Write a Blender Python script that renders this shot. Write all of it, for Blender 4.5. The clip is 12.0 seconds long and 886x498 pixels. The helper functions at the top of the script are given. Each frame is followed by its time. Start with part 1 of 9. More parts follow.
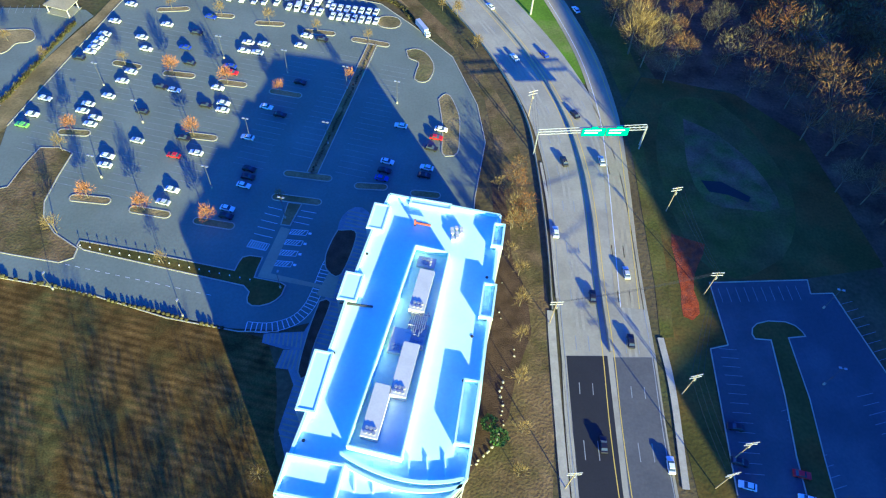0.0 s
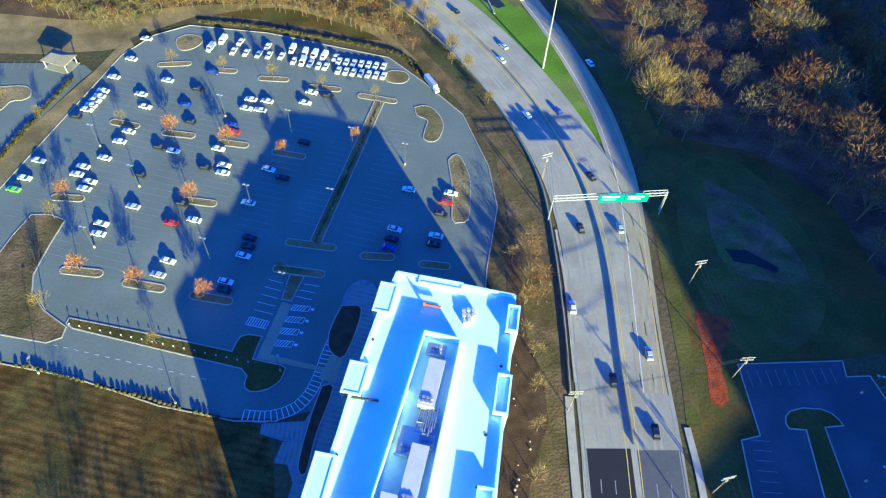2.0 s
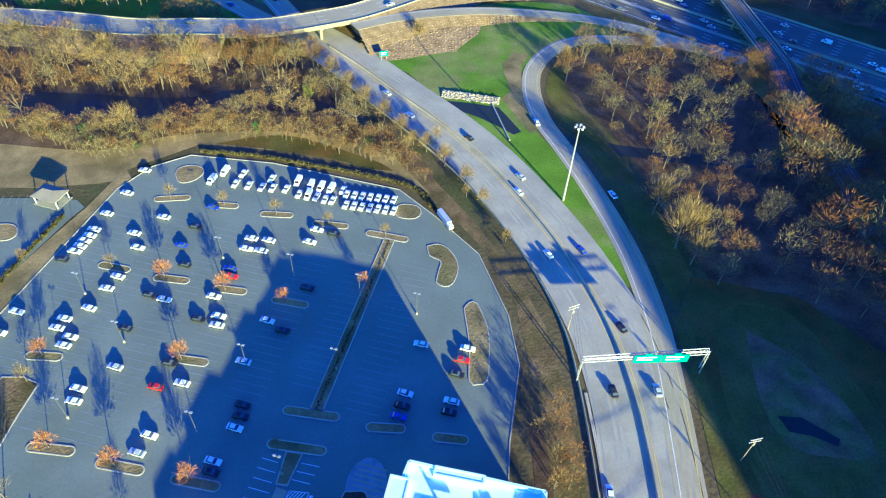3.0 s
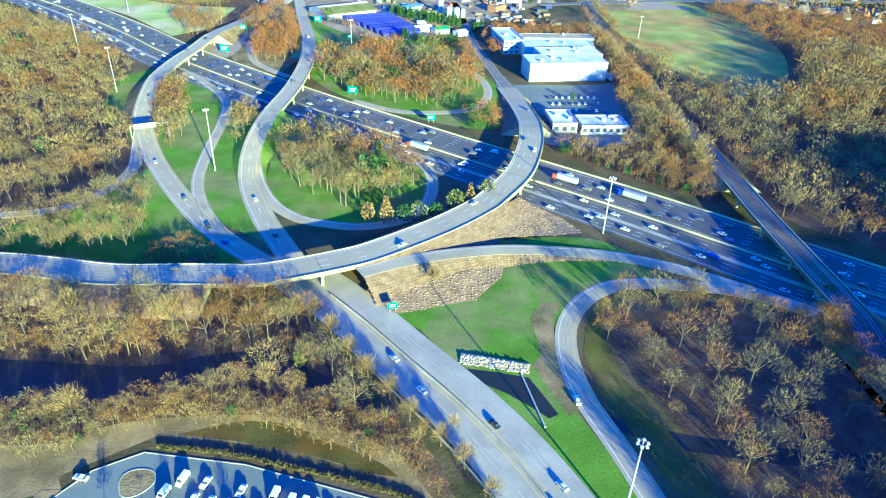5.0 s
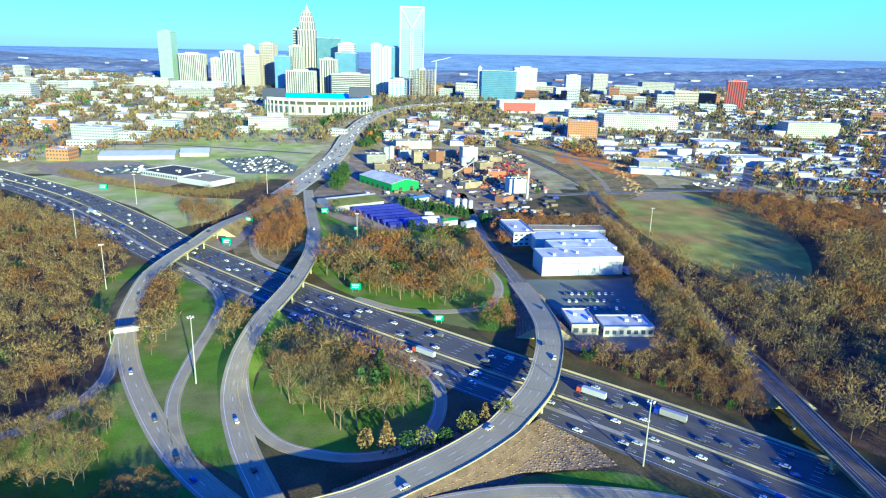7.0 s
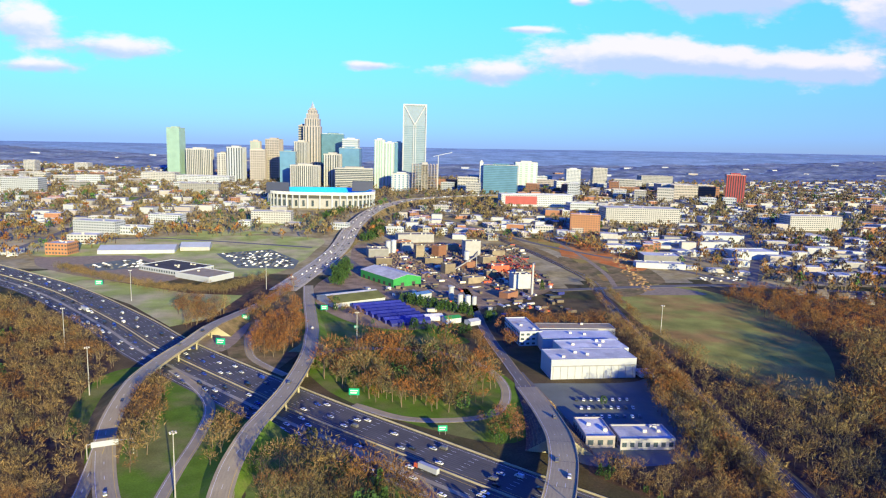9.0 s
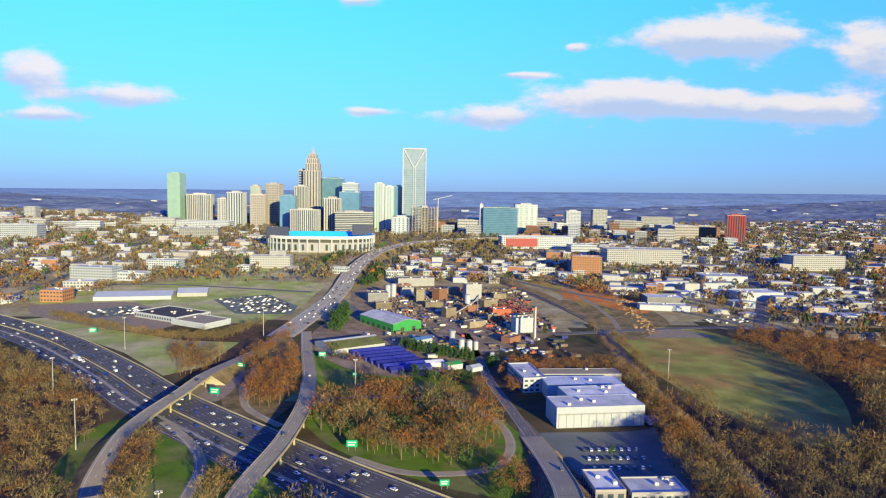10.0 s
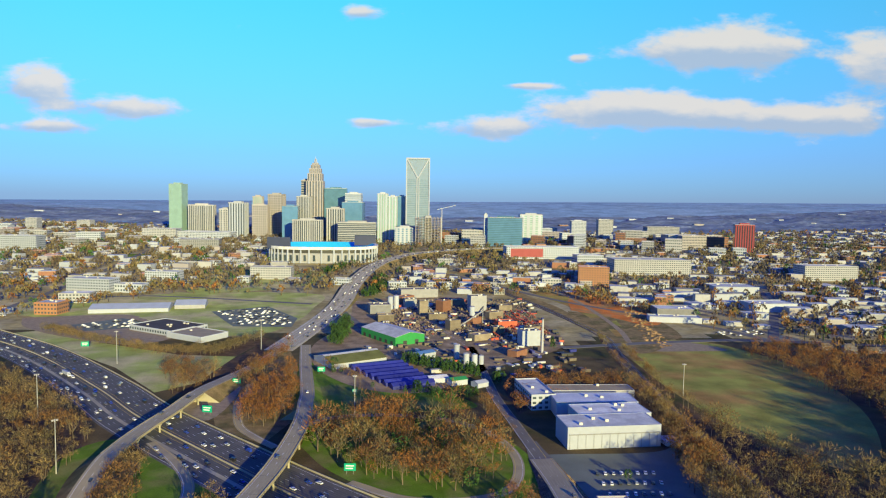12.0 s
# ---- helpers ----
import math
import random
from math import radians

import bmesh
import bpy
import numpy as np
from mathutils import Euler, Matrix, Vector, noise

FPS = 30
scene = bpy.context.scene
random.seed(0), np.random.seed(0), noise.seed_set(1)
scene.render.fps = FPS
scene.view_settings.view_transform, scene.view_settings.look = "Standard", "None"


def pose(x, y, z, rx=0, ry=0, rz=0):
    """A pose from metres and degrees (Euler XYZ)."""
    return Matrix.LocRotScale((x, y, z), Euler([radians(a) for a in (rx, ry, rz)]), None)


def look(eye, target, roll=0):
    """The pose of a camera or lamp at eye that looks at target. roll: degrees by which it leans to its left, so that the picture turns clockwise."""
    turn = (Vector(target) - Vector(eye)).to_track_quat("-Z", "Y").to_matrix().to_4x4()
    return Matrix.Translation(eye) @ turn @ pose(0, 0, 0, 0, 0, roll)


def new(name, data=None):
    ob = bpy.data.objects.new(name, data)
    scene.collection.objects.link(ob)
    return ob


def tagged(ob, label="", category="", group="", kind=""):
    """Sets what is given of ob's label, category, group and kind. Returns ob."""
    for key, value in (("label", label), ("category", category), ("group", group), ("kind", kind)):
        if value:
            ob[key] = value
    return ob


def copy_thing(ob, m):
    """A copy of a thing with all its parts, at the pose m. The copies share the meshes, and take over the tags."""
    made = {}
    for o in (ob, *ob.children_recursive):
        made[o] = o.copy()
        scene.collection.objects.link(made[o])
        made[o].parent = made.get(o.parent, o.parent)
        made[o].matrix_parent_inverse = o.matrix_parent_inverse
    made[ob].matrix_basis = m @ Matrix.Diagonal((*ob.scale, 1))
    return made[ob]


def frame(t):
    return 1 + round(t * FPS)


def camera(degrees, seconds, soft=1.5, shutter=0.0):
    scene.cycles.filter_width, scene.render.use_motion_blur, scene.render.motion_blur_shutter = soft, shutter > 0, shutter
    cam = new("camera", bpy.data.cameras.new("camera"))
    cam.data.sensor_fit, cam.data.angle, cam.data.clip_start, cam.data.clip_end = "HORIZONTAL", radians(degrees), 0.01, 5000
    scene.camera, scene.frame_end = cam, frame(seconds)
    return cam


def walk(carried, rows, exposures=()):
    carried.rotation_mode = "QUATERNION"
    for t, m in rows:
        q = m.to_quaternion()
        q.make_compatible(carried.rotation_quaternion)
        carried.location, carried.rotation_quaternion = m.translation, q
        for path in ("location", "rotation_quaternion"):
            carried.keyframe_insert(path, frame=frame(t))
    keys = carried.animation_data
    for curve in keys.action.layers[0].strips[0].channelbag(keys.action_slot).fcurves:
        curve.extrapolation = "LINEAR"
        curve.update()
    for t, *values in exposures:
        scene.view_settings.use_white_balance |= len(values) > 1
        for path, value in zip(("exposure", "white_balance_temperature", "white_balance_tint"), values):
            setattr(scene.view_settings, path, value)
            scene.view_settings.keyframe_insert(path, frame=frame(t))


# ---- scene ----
cam = camera(67.13, 12.0, 1.2)
PATH = [
    (0, (-0.19, -3.81, 164.90), (7.89, 54.43, 84.01), 5.07),
    (0.5, (-0.40, 0.74, 165.05), (7.51, 59.08, 84.22), 4.96),
    (1, (-0.38, 5.46, 164.98), (7.26, 63.96, 84.24), 4.77),
    (1.5, (-0.37, 10.37, 164.92), (7.09, 69.97, 84.97), 4.58),
    (2, (-0.44, 16.01, 165.24), (6.94, 76.81, 86.19), 4.43),
    (2.5, (-0.96, 30.49, 165.01), (6.04, 95.82, 89.63), 3.90),
    (3, (-1.76, 47.78, 165.21), (4.99, 117.38, 93.72), 3.45),
    (3.2, (-2.06, 54.57, 165.13), (4.69, 126.03, 95.51), 3.43),
    (4.8, (0.36, 107.42, 164.55), (5.04, 190.99, 109.83), 2.12),
    (5, (0.55, 113.89, 164.34), (5.03, 199.27, 112.48), 2.13),
    (5.5, (0.81, 131.26, 164.09), (4.82, 221.57, 121.34), 1.99),
    (6, (0.75, 147.04, 164.38), (4.14, 241.43, 131.52), 1.87),
    (6.5, (0.70, 153.71, 164.73), (3.98, 248.87, 134.16), 1.80),
    (6.7, (0.64, 155.83, 164.90), (3.85, 251.32, 135.37), 1.71),
    (8.3, (0.12, 171.62, 167.50), (2.96, 269.34, 146.46), 1.56),
    (8.5, (0.04, 174.04, 167.57), (2.71, 272.32, 149.31), 1.58),
    (9, (-0.47, 179.12, 168.05), (2.12, 277.92, 152.81), 1.56),
    (9.5, (-0.35, 184.14, 168.12), (2.06, 283.39, 156.06), 1.41),
    (10, (0.11, 190.38, 167.53), (2.49, 289.95, 158.64), 1.04),
    (10.5, (0.44, 196.41, 166.74), (2.58, 296.05, 158.55), 1.05),
    (11, (0.91, 202.43, 166.11), (2.85, 302.10, 158.29), 0.95),
    (11.5, (1.12, 208.64, 165.61), (2.96, 308.33, 158.07), 0.86),
    (12, (0.91, 215.04, 165.23), (2.67, 314.75, 157.91), 0.90),
]
EXPOSURES = [(0, 1.72, 5950, -10), (2.5, 1.78, 5900, -11), (3.2, 1.93, 5800, -11), (5, 2.2, 5130, -19), (6.0, 1.82, 5000, -19), (6.7, 1.54, 5250, -13), (8.3, 1.05, 6200, 20), (9.5, 0.83, 6500, 17), (10.5, 0.65, 6750, 14), (12, 0.54, 6850, 9)]
walk(cam, [(t, look(e, a, r)) for t, e, a, r in PATH], EXPOSURES)

# ---- sky and sun ----
SUN_TO = Vector((0.40, -0.916, 0.0)).normalized()
SUN_ELEV = radians(11.0)
sun_data = bpy.data.lights.new("sun", "SUN")
sun_data.energy, sun_data.angle, sun_data.color = 5.0, radians(0.5), (1.0, 0.88, 0.38)
sun_dir = Vector((SUN_TO.x * math.cos(SUN_ELEV), SUN_TO.y * math.cos(SUN_ELEV), math.sin(SUN_ELEV)))
sun = new("sun", sun_data)
sun.matrix_world = look(sun_dir * 600, (0, 0, 0))

world = bpy.data.worlds.new("sky")
scene.world = world
world.use_nodes = True


def sky_nodes():
    nt = world.node_tree
    nt.nodes.clear()
    n, link = nt.nodes.new, nt.links.new

    def math_node(op, a, b=None, c=None):
        m = n("ShaderNodeMath")
        m.operation = op
        for i, v in enumerate((a, b, c)):
            if v is None:
                continue
            if isinstance(v, (int, float)):
                m.inputs[i].default_value = v
            else:
                link(v, m.inputs[i])
        return m.outputs[0]

    sky = n("ShaderNodeTexSky")
    sky.sky_type = "NISHITA"
    sky.sun_disc = False
    sky.sun_elevation = SUN_ELEV
    sky.sun_rotation = math.atan2(SUN_TO.x, SUN_TO.y)
    sky.air_density, sky.dust_density, sky.ozone_density = 1.0, 0.3, 3.0
    co = n("ShaderNodeTexCoord")
    sep = n("ShaderNodeSeparateXYZ")
    link(co.outputs["Generated"], sep.inputs[0])
    depth = math_node("MAXIMUM", sep.outputs[1], 0.02)
    u = math_node("DIVIDE", sep.outputs[0], depth)
    v = math_node("DIVIDE", sep.outputs[2], depth)
    # fair-weather cloud banks: where each lies, how wide and how high
    banks = [(-0.584, 0.159, 0.062, 0.027), (-0.449, 0.128, 0.085, 0.017), (-0.565, 0.098, 0.068, 0.010),
             (-0.107, 0.270, 0.034, 0.010), (0.140, 0.170, 0.040, 0.005), (-0.093, 0.113, 0.034, 0.007),
             (0.385, 0.226, 0.105, 0.026), (0.470, 0.236, 0.085, 0.030), (0.270, 0.140, 0.120, 0.026),
             (0.087, 0.107, 0.085, 0.016), (0.449, 0.132, 0.150, 0.024), (0.594, 0.126, 0.080, 0.017),
             (0.655, 0.215, 0.050, 0.052), (0.214, 0.210, 0.014, 0.007)]
    total, lift = None, None
    for bu, bv, bw, bh in banks:
        du = math_node("DIVIDE", math_node("SUBTRACT", u, bu), bw)
        dv = math_node("DIVIDE", math_node("SUBTRACT", v, bv), bh)
        r2 = math_node("ADD", math_node("MULTIPLY", du, du), math_node("MULTIPLY", dv, dv))
        g = math_node("EXPONENT", math_node("MULTIPLY", r2, -0.8))
        gl = math_node("MULTIPLY", g, dv)
        total = g if total is None else math_node("ADD", total, g)
        lift = gl if lift is None else math_node("ADD", lift, gl)
    comb = n("ShaderNodeCombineXYZ")
    link(u, comb.inputs[0])
    link(math_node("MULTIPLY", v, 2.3), comb.inputs[1])
    noise_tex = n("ShaderNodeTexNoise")
    noise_tex.inputs["Scale"].default_value = 15.0
    noise_tex.inputs["Detail"].default_value = 7.0
    noise_tex.inputs["Roughness"].default_value = 0.58
    link(comb.outputs[0], noise_tex.inputs["Vector"])
    body = math_node("ADD", total, math_node("MULTIPLY", math_node("SUBTRACT", noise_tex.outputs[0], 0.5), 1.7))
    ramp = n("ShaderNodeMapRange")
    ramp.interpolation_type = "SMOOTHSTEP"
    ramp.inputs["From Min"].default_value, ramp.inputs["From Max"].default_value = 0.32, 0.9
    link(body, ramp.inputs["Value"])
    lit = n("ShaderNodeMapRange")
    lit.interpolation_type = "SMOOTHSTEP"
    lit.inputs["From Min"].default_value, lit.inputs["From Max"].default_value = -0.35, 0.45
    link(math_node("ADD", lift, math_node("MULTIPLY", math_node("SUBTRACT", noise_tex.outputs[0], 0.45), 1.6)), lit.inputs["Value"])
    cloud = n("ShaderNodeMix")
    cloud.data_type = "RGBA"
    link(lit.outputs[0], cloud.inputs["Factor"])
    cloud.inputs["A"].default_value = CLOUD_SHADE
    cloud.inputs["B"].default_value = CLOUD_LIT
    front = math_node("MULTIPLY", ramp.outputs[0], math_node("GREATER_THAN", sep.outputs[1], 0.05))
    mix = n("ShaderNodeMix")
    mix.data_type = "RGBA"
    link(math_node("MULTIPLY", front, 0.86), mix.inputs["Factor"])
    tint = n("ShaderNodeMix")
    tint.data_type, tint.blend_type = "RGBA", "MULTIPLY"
    tint.inputs["Factor"].default_value = 1.0
    link(sky.outputs[0], tint.inputs["A"])
    deep = n("ShaderNodeValToRGB")
    stops = deep.color_ramp
    stops.elements[0].position, stops.elements[0].color = SKY_TINTS[0][0], SKY_TINTS[0][1]
    stops.elements[1].position, stops.elements[1].color = SKY_TINTS[-1][0], SKY_TINTS[-1][1]
    for at, colour in SKY_TINTS[1:-1]:
        stops.elements.new(at).color = colour
    link(sep.outputs[2], deep.inputs["Fac"])
    link(deep.outputs["Color"], tint.inputs["B"])
    # pale haze that thins with height
    rise = math_node("MAXIMUM", sep.outputs[2], 0.0)
    low = math_node("EXPONENT", math_node("MULTIPLY", rise, -1 / HAZE_HEIGHT))
    mid = math_node("EXPONENT", math_node("MULTIPLY", math_node("MULTIPLY", rise, rise), -1 / 0.3 ** 2))
    layers = tint.outputs["Result"]
    for amount, colour in ((mid, MID_SKY), (low, HAZE)):
        add = n("ShaderNodeMix")
        add.data_type, add.blend_type = "RGBA", "ADD"
        link(amount, add.inputs["Factor"])
        link(layers, add.inputs["A"])
        add.inputs["B"].default_value = colour
        layers = add.outputs["Result"]
    link(layers, mix.inputs["A"])
    link(cloud.outputs["Result"], mix.inputs["B"])
    bg = n("ShaderNodeBackground")
    bg.inputs["Strength"].default_value = SKY_STRENGTH
    link(mix.outputs["Result"], bg.inputs["Color"])
    out = n("ShaderNodeOutputWorld")
    link(bg.outputs[0], out.inputs["Surface"])


CLOUD_SHADE = (5.0, 6.1, 7.9, 1.0)
CLOUD_LIT = (9.3, 8.7, 8.0, 1.0)
MID_SKY = (1.3, 1.0, 1.2, 1.0)
HAZE = (0.6, 0.5, 1.0, 1.0)
HAZE_HEIGHT = 0.09
# tint of the sky by the sine of the height above the horizon
SKY_TINTS = ((0.0, (0.22, 0.82, 2.3, 1.0)), (0.06, (0.24, 1.05, 2.4, 1.0)), (0.13, (0.24, 1.5, 2.5, 1.0)), (0.28, (0.24, 2.6, 3.0, 1.0)),
             (0.42, (0.26, 0.75, 3.3, 1.0)), (0.65, (0.26, 0.44, 3.7, 1.0)))
SKY_STRENGTH = 0.06
sky_nodes()

# ---- materials ----
def material(name, color, rough=0.8, spread=0.25, scale=0.3, fine=4.0, bump=0.0, metal=0.0, other=None, other_scale=0.02,
             other_cut=(0.45, 0.6), island=0.0, object_random=0.0, rows=None, spec=0.3):
    """A surface with a base colour that varies at two scales, an optional second colour in patches, and a fine relief."""
    m = bpy.data.materials.new(name)
    m.use_nodes = True
    nt = m.node_tree
    n, link = nt.nodes.new, nt.links.new
    bsdf = nt.nodes["Principled BSDF"]
    bsdf.inputs["Roughness"].default_value = rough
    bsdf.inputs["Metallic"].default_value = metal
    bsdf.inputs["Specular IOR Level"].default_value = min(spec, 0.1) if rough >= 0.95 else spec
    co = n("ShaderNodeTexCoord")
    geo = n("ShaderNodeNewGeometry")
    col = n("ShaderNodeRGB")
    col.outputs[0].default_value = (*color, 1)
    last = col.outputs[0]
    if other:
        nz = n("ShaderNodeTexNoise")
        nz.inputs["Scale"].default_value = other_scale
        nz.inputs["Detail"].default_value = 6
        nz.inputs["Roughness"].default_value = 0.62
        link(geo.outputs["Position"], nz.inputs["Vector"])
        mr = n("ShaderNodeMapRange")
        mr.inputs["From Min"].default_value, mr.inputs["From Max"].default_value = other_cut
        link(nz.outputs[0], mr.inputs["Value"])
        mx = n("ShaderNodeMix")
        mx.data_type = "RGBA"
        mx.inputs["B"].default_value = (*other, 1)
        link(mr.outputs[0], mx.inputs["Factor"])
        link(last, mx.inputs["A"])
        last = mx.outputs["Result"]
    if rows:
        angle, period, row_color = rows
        turn = n("ShaderNodeVectorRotate")
        turn.rotation_type = "Z_AXIS"
        turn.inputs["Angle"].default_value = angle
        link(geo.outputs["Position"], turn.inputs["Vector"])
        wave = n("ShaderNodeTexWave")
        wave.bands_direction = "Y"
        wave.inputs["Scale"].default_value = 0.314 / period
        wave.inputs["Distortion"].default_value = 1.6
        wave.inputs["Detail"].default_value = 3
        wave.inputs["Detail Scale"].default_value = 2.5
        link(turn.outputs[0], wave.inputs["Vector"])
        fade = n("ShaderNodeTexNoise")
        fade.inputs["Scale"].default_value = 0.09
        fade.inputs["Detail"].default_value = 5
        link(geo.outputs["Position"], fade.inputs["Vector"])
        cut = n("ShaderNodeMapRange")
        cut.inputs["From Min"].default_value, cut.inputs["From Max"].default_value = 0.35, 0.65
        link(fade.outputs[0], cut.inputs["Value"])
        mu = n("ShaderNodeMath")
        mu.operation = "MULTIPLY"
        link(wave.outputs["Fac"], mu.inputs[0])
        link(cut.outputs[0], mu.inputs[1])
        mx = n("ShaderNodeMix")
        mx.data_type = "RGBA"
        mx.inputs["B"].default_value = (*row_color, 1)
        link(mu.outputs[0], mx.inputs["Factor"])
        link(last, mx.inputs["A"])
        last = mx.outputs["Result"]
    value = None
    for sc, wt in ((scale, 1.0), (fine, 0.7)):
        nz = n("ShaderNodeTexNoise")
        nz.inputs["Scale"].default_value = sc
        nz.inputs["Detail"].default_value = 5
        link(geo.outputs["Position"], nz.inputs["Vector"])
        mr = n("ShaderNodeMapRange")
        mr.inputs["From Min"].default_value, mr.inputs["From Max"].default_value = 0.25, 0.75
        mr.inputs["To Min"].default_value, mr.inputs["To Max"].default_value = 1 - spread * wt, 1 + spread * wt
        link(nz.outputs[0], mr.inputs["Value"])
        if value is None:
            value = mr.outputs[0]
        else:
            mu = n("ShaderNodeMath")
            mu.operation = "MULTIPLY"
            link(value, mu.inputs[0])
            link(mr.outputs[0], mu.inputs[1])
            value = mu.outputs[0]
    for source, amount in ((geo.outputs["Random Per Island"], island), (None, object_random)):
        if amount:
            if source is None:
                oi = n("ShaderNodeObjectInfo")
                source = oi.outputs["Random"]
            mr = n("ShaderNodeMapRange")
            mr.inputs["To Min"].default_value, mr.inputs["To Max"].default_value = 1 - amount, 1 + amount
            link(source, mr.inputs["Value"])
            mu = n("ShaderNodeMath")
            mu.operation = "MULTIPLY"
            link(value, mu.inputs[0])
            link(mr.outputs[0], mu.inputs[1])
            value = mu.outputs[0]
    sc = n("ShaderNodeVectorMath")
    sc.operation = "SCALE"
    link(last, sc.inputs[0])
    link(value, sc.inputs["Scale"])
    link(sc.outputs[0], bsdf.inputs["Base Color"])
    if bump:
        nz = n("ShaderNodeTexNoise")
        nz.inputs["Scale"].default_value = fine
        nz.inputs["Detail"].default_value = 4
        link(geo.outputs["Position"], nz.inputs["Vector"])
        bp = n("ShaderNodeBump")
        bp.inputs["Strength"].default_value = 0.6
        bp.inputs["Distance"].default_value = bump
        link(nz.outputs[0], bp.inputs["Height"])
        link(bp.outputs[0], bsdf.inputs["Normal"])
    return m


M = {}
# ground
M["land"] = material("rough_land", (0.125, 0.092, 0.042), 0.95, 0.35, 0.05, 0.8, 0.3, other=(0.07, 0.07, 0.024), other_scale=0.012)
# far land: the blue of distance haze is mixed into the base colour
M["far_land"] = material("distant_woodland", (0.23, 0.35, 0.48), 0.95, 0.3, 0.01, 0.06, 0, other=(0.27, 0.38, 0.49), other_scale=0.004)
# town land, lightened a little to stand for distance haze
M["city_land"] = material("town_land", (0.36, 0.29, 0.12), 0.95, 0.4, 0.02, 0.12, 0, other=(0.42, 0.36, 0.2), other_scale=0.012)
M["lawn"] = material("bright_lawn", (0.12, 0.215, 0.02), 0.95, 0.3, 0.07, 1.1, 0.15, other=(0.2, 0.21, 0.06), other_scale=0.025)
M["dry_grass"] = material("dry_winter_grass", (0.27, 0.195, 0.085), 0.95, 0.35, 0.12, 1.3, 0.3, other=(0.16, 0.135, 0.05), other_scale=0.04)
M["field_grass"] = material("mown_field_grass", (0.31, 0.31, 0.068), 0.95, 0.35, 0.04, 0.9, 0.2, other=(0.37, 0.23, 0.07), other_scale=0.012)
# pale winter grass, raised further in colour for haze
M["pale_lawn"] = material("haze_lightened_winter_lawn", (0.38, 0.43, 0.11), 0.95, 0.3, 0.04, 0.9, 0.15, other=(0.52, 0.46, 0.22), other_scale=0.014)
M["brown_field"] = material("mown_brown_field", (0.08, 0.046, 0.011), 0.95, 0.55, 0.22, 2.2, 0.2, other=(0.085, 0.075, 0.02), other_scale=0.05, rows=(0.3, 2.1, (0.175, 0.1, 0.027)))
M["litter"] = material("leaf_litter", (0.11, 0.068, 0.038), 0.95, 0.4, 0.12, 1.0, 0.4, other=(0.13, 0.085, 0.045), other_scale=0.03)
M["clay"] = material("red_clay", (0.33, 0.062, 0.02), 0.95, 0.4, 0.4, 2.5, 0.25, other=(0.22, 0.06, 0.03), other_scale=0.3)
M["orange_soil"] = material("orange_soil", (0.62, 0.2, 0.045), 0.95, 0.25, 0.05, 0.6, 0.2, other=(0.4, 0.25, 0.1), other_scale=0.02)
M["works_ground"] = material("oily_works_ground", (0.28, 0.205, 0.12), 0.95, 0.35, 0.06, 0.6, 0.2, other=(0.34, 0.25, 0.15), other_scale=0.03)
M["mulch"] = material("brown_mulch", (0.09, 0.056, 0.033), 0.95, 0.35, 0.3, 3.0, 0.3)
M["dirt"] = material("pale_dirt", (0.33, 0.26, 0.17), 0.95, 0.25, 0.2, 1.5, 0.2)
M["planting"] = material("straw_bank", (0.17, 0.12, 0.08), 0.95, 0.35, 0.3, 2.2, 0.25)
M["bank_soil"] = material("brown_grass_bank", (0.19, 0.125, 0.055), 0.95, 0.4, 0.15, 1.4, 0.3, other=(0.11, 0.085, 0.03), other_scale=0.06)
M["water"] = material("dark_creek_water", (0.02, 0.022, 0.02), 0.45, 0.2, 0.1, 1.0, 0.05, spec=0.2)
# paving
M["asphalt_lot"] = material("grey_lot_asphalt", (0.154, 0.178, 0.14), 0.9, 0.14, 0.06, 1.2, 0.05, other=(0.17, 0.193, 0.156), other_scale=0.025)
# east lot asphalt, base colour lowered to deepen the shade there
M["asphalt_shaded"] = material("shade_darkened_asphalt", (0.085, 0.083, 0.09), 0.9, 0.14, 0.06, 1.2, 0.05, other=(0.105, 0.1, 0.105), other_scale=0.03)
M["asphalt_new"] = material("dark_new_asphalt", (0.024, 0.024, 0.028), 0.85, 0.12, 0.1, 2.0, 0.04)
M["asphalt_resurfaced"] = material("resurfaced_asphalt", (0.1, 0.1, 0.098), 0.9, 0.16, 0.06, 1.4, 0.04, other=(0.12, 0.118, 0.112), other_scale=0.05)
M["asphalt_road"] = material("worn_road_asphalt", (0.17, 0.158, 0.135), 0.9, 0.14, 0.08, 1.6, 0.04, other=(0.14, 0.135, 0.13), other_scale=0.05)
M["asphalt_motorway"] = material("motorway_asphalt", (0.112, 0.105, 0.09), 0.9, 0.18, 0.05, 1.0, 0.04, other=(0.132, 0.125, 0.11), other_scale=0.03)
M["concrete"] = material("road_concrete", (0.395, 0.355, 0.25), 0.9, 0.12, 0.08, 1.4, 0.04, other=(0.315, 0.285, 0.205), other_scale=0.05)
M["pale_concrete"] = material("pale_road_concrete", (0.4, 0.335, 0.2), 0.9, 0.12, 0.08, 1.4, 0.04, other=(0.335, 0.285, 0.18), other_scale=0.05)
# pale concrete with extra lightness put in for haze
M["freeway_concrete"] = material("haze_paled_freeway_concrete", (0.56, 0.5, 0.33), 0.9, 0.14, 0.06, 1.2, other=(0.48, 0.43, 0.3), other_scale=0.04)
M["pale_wear"] = material("tyre_darkened_pale_concrete", (0.36, 0.305, 0.19), 0.85, 0.16, 0.1, 1.6, 0, other=(0.385, 0.33, 0.21), other_scale=0.08)
M["kerb"] = material("kerb_concrete", (0.42, 0.38, 0.28), 0.9, 0.15, 0.3, 2.0, 0.03)
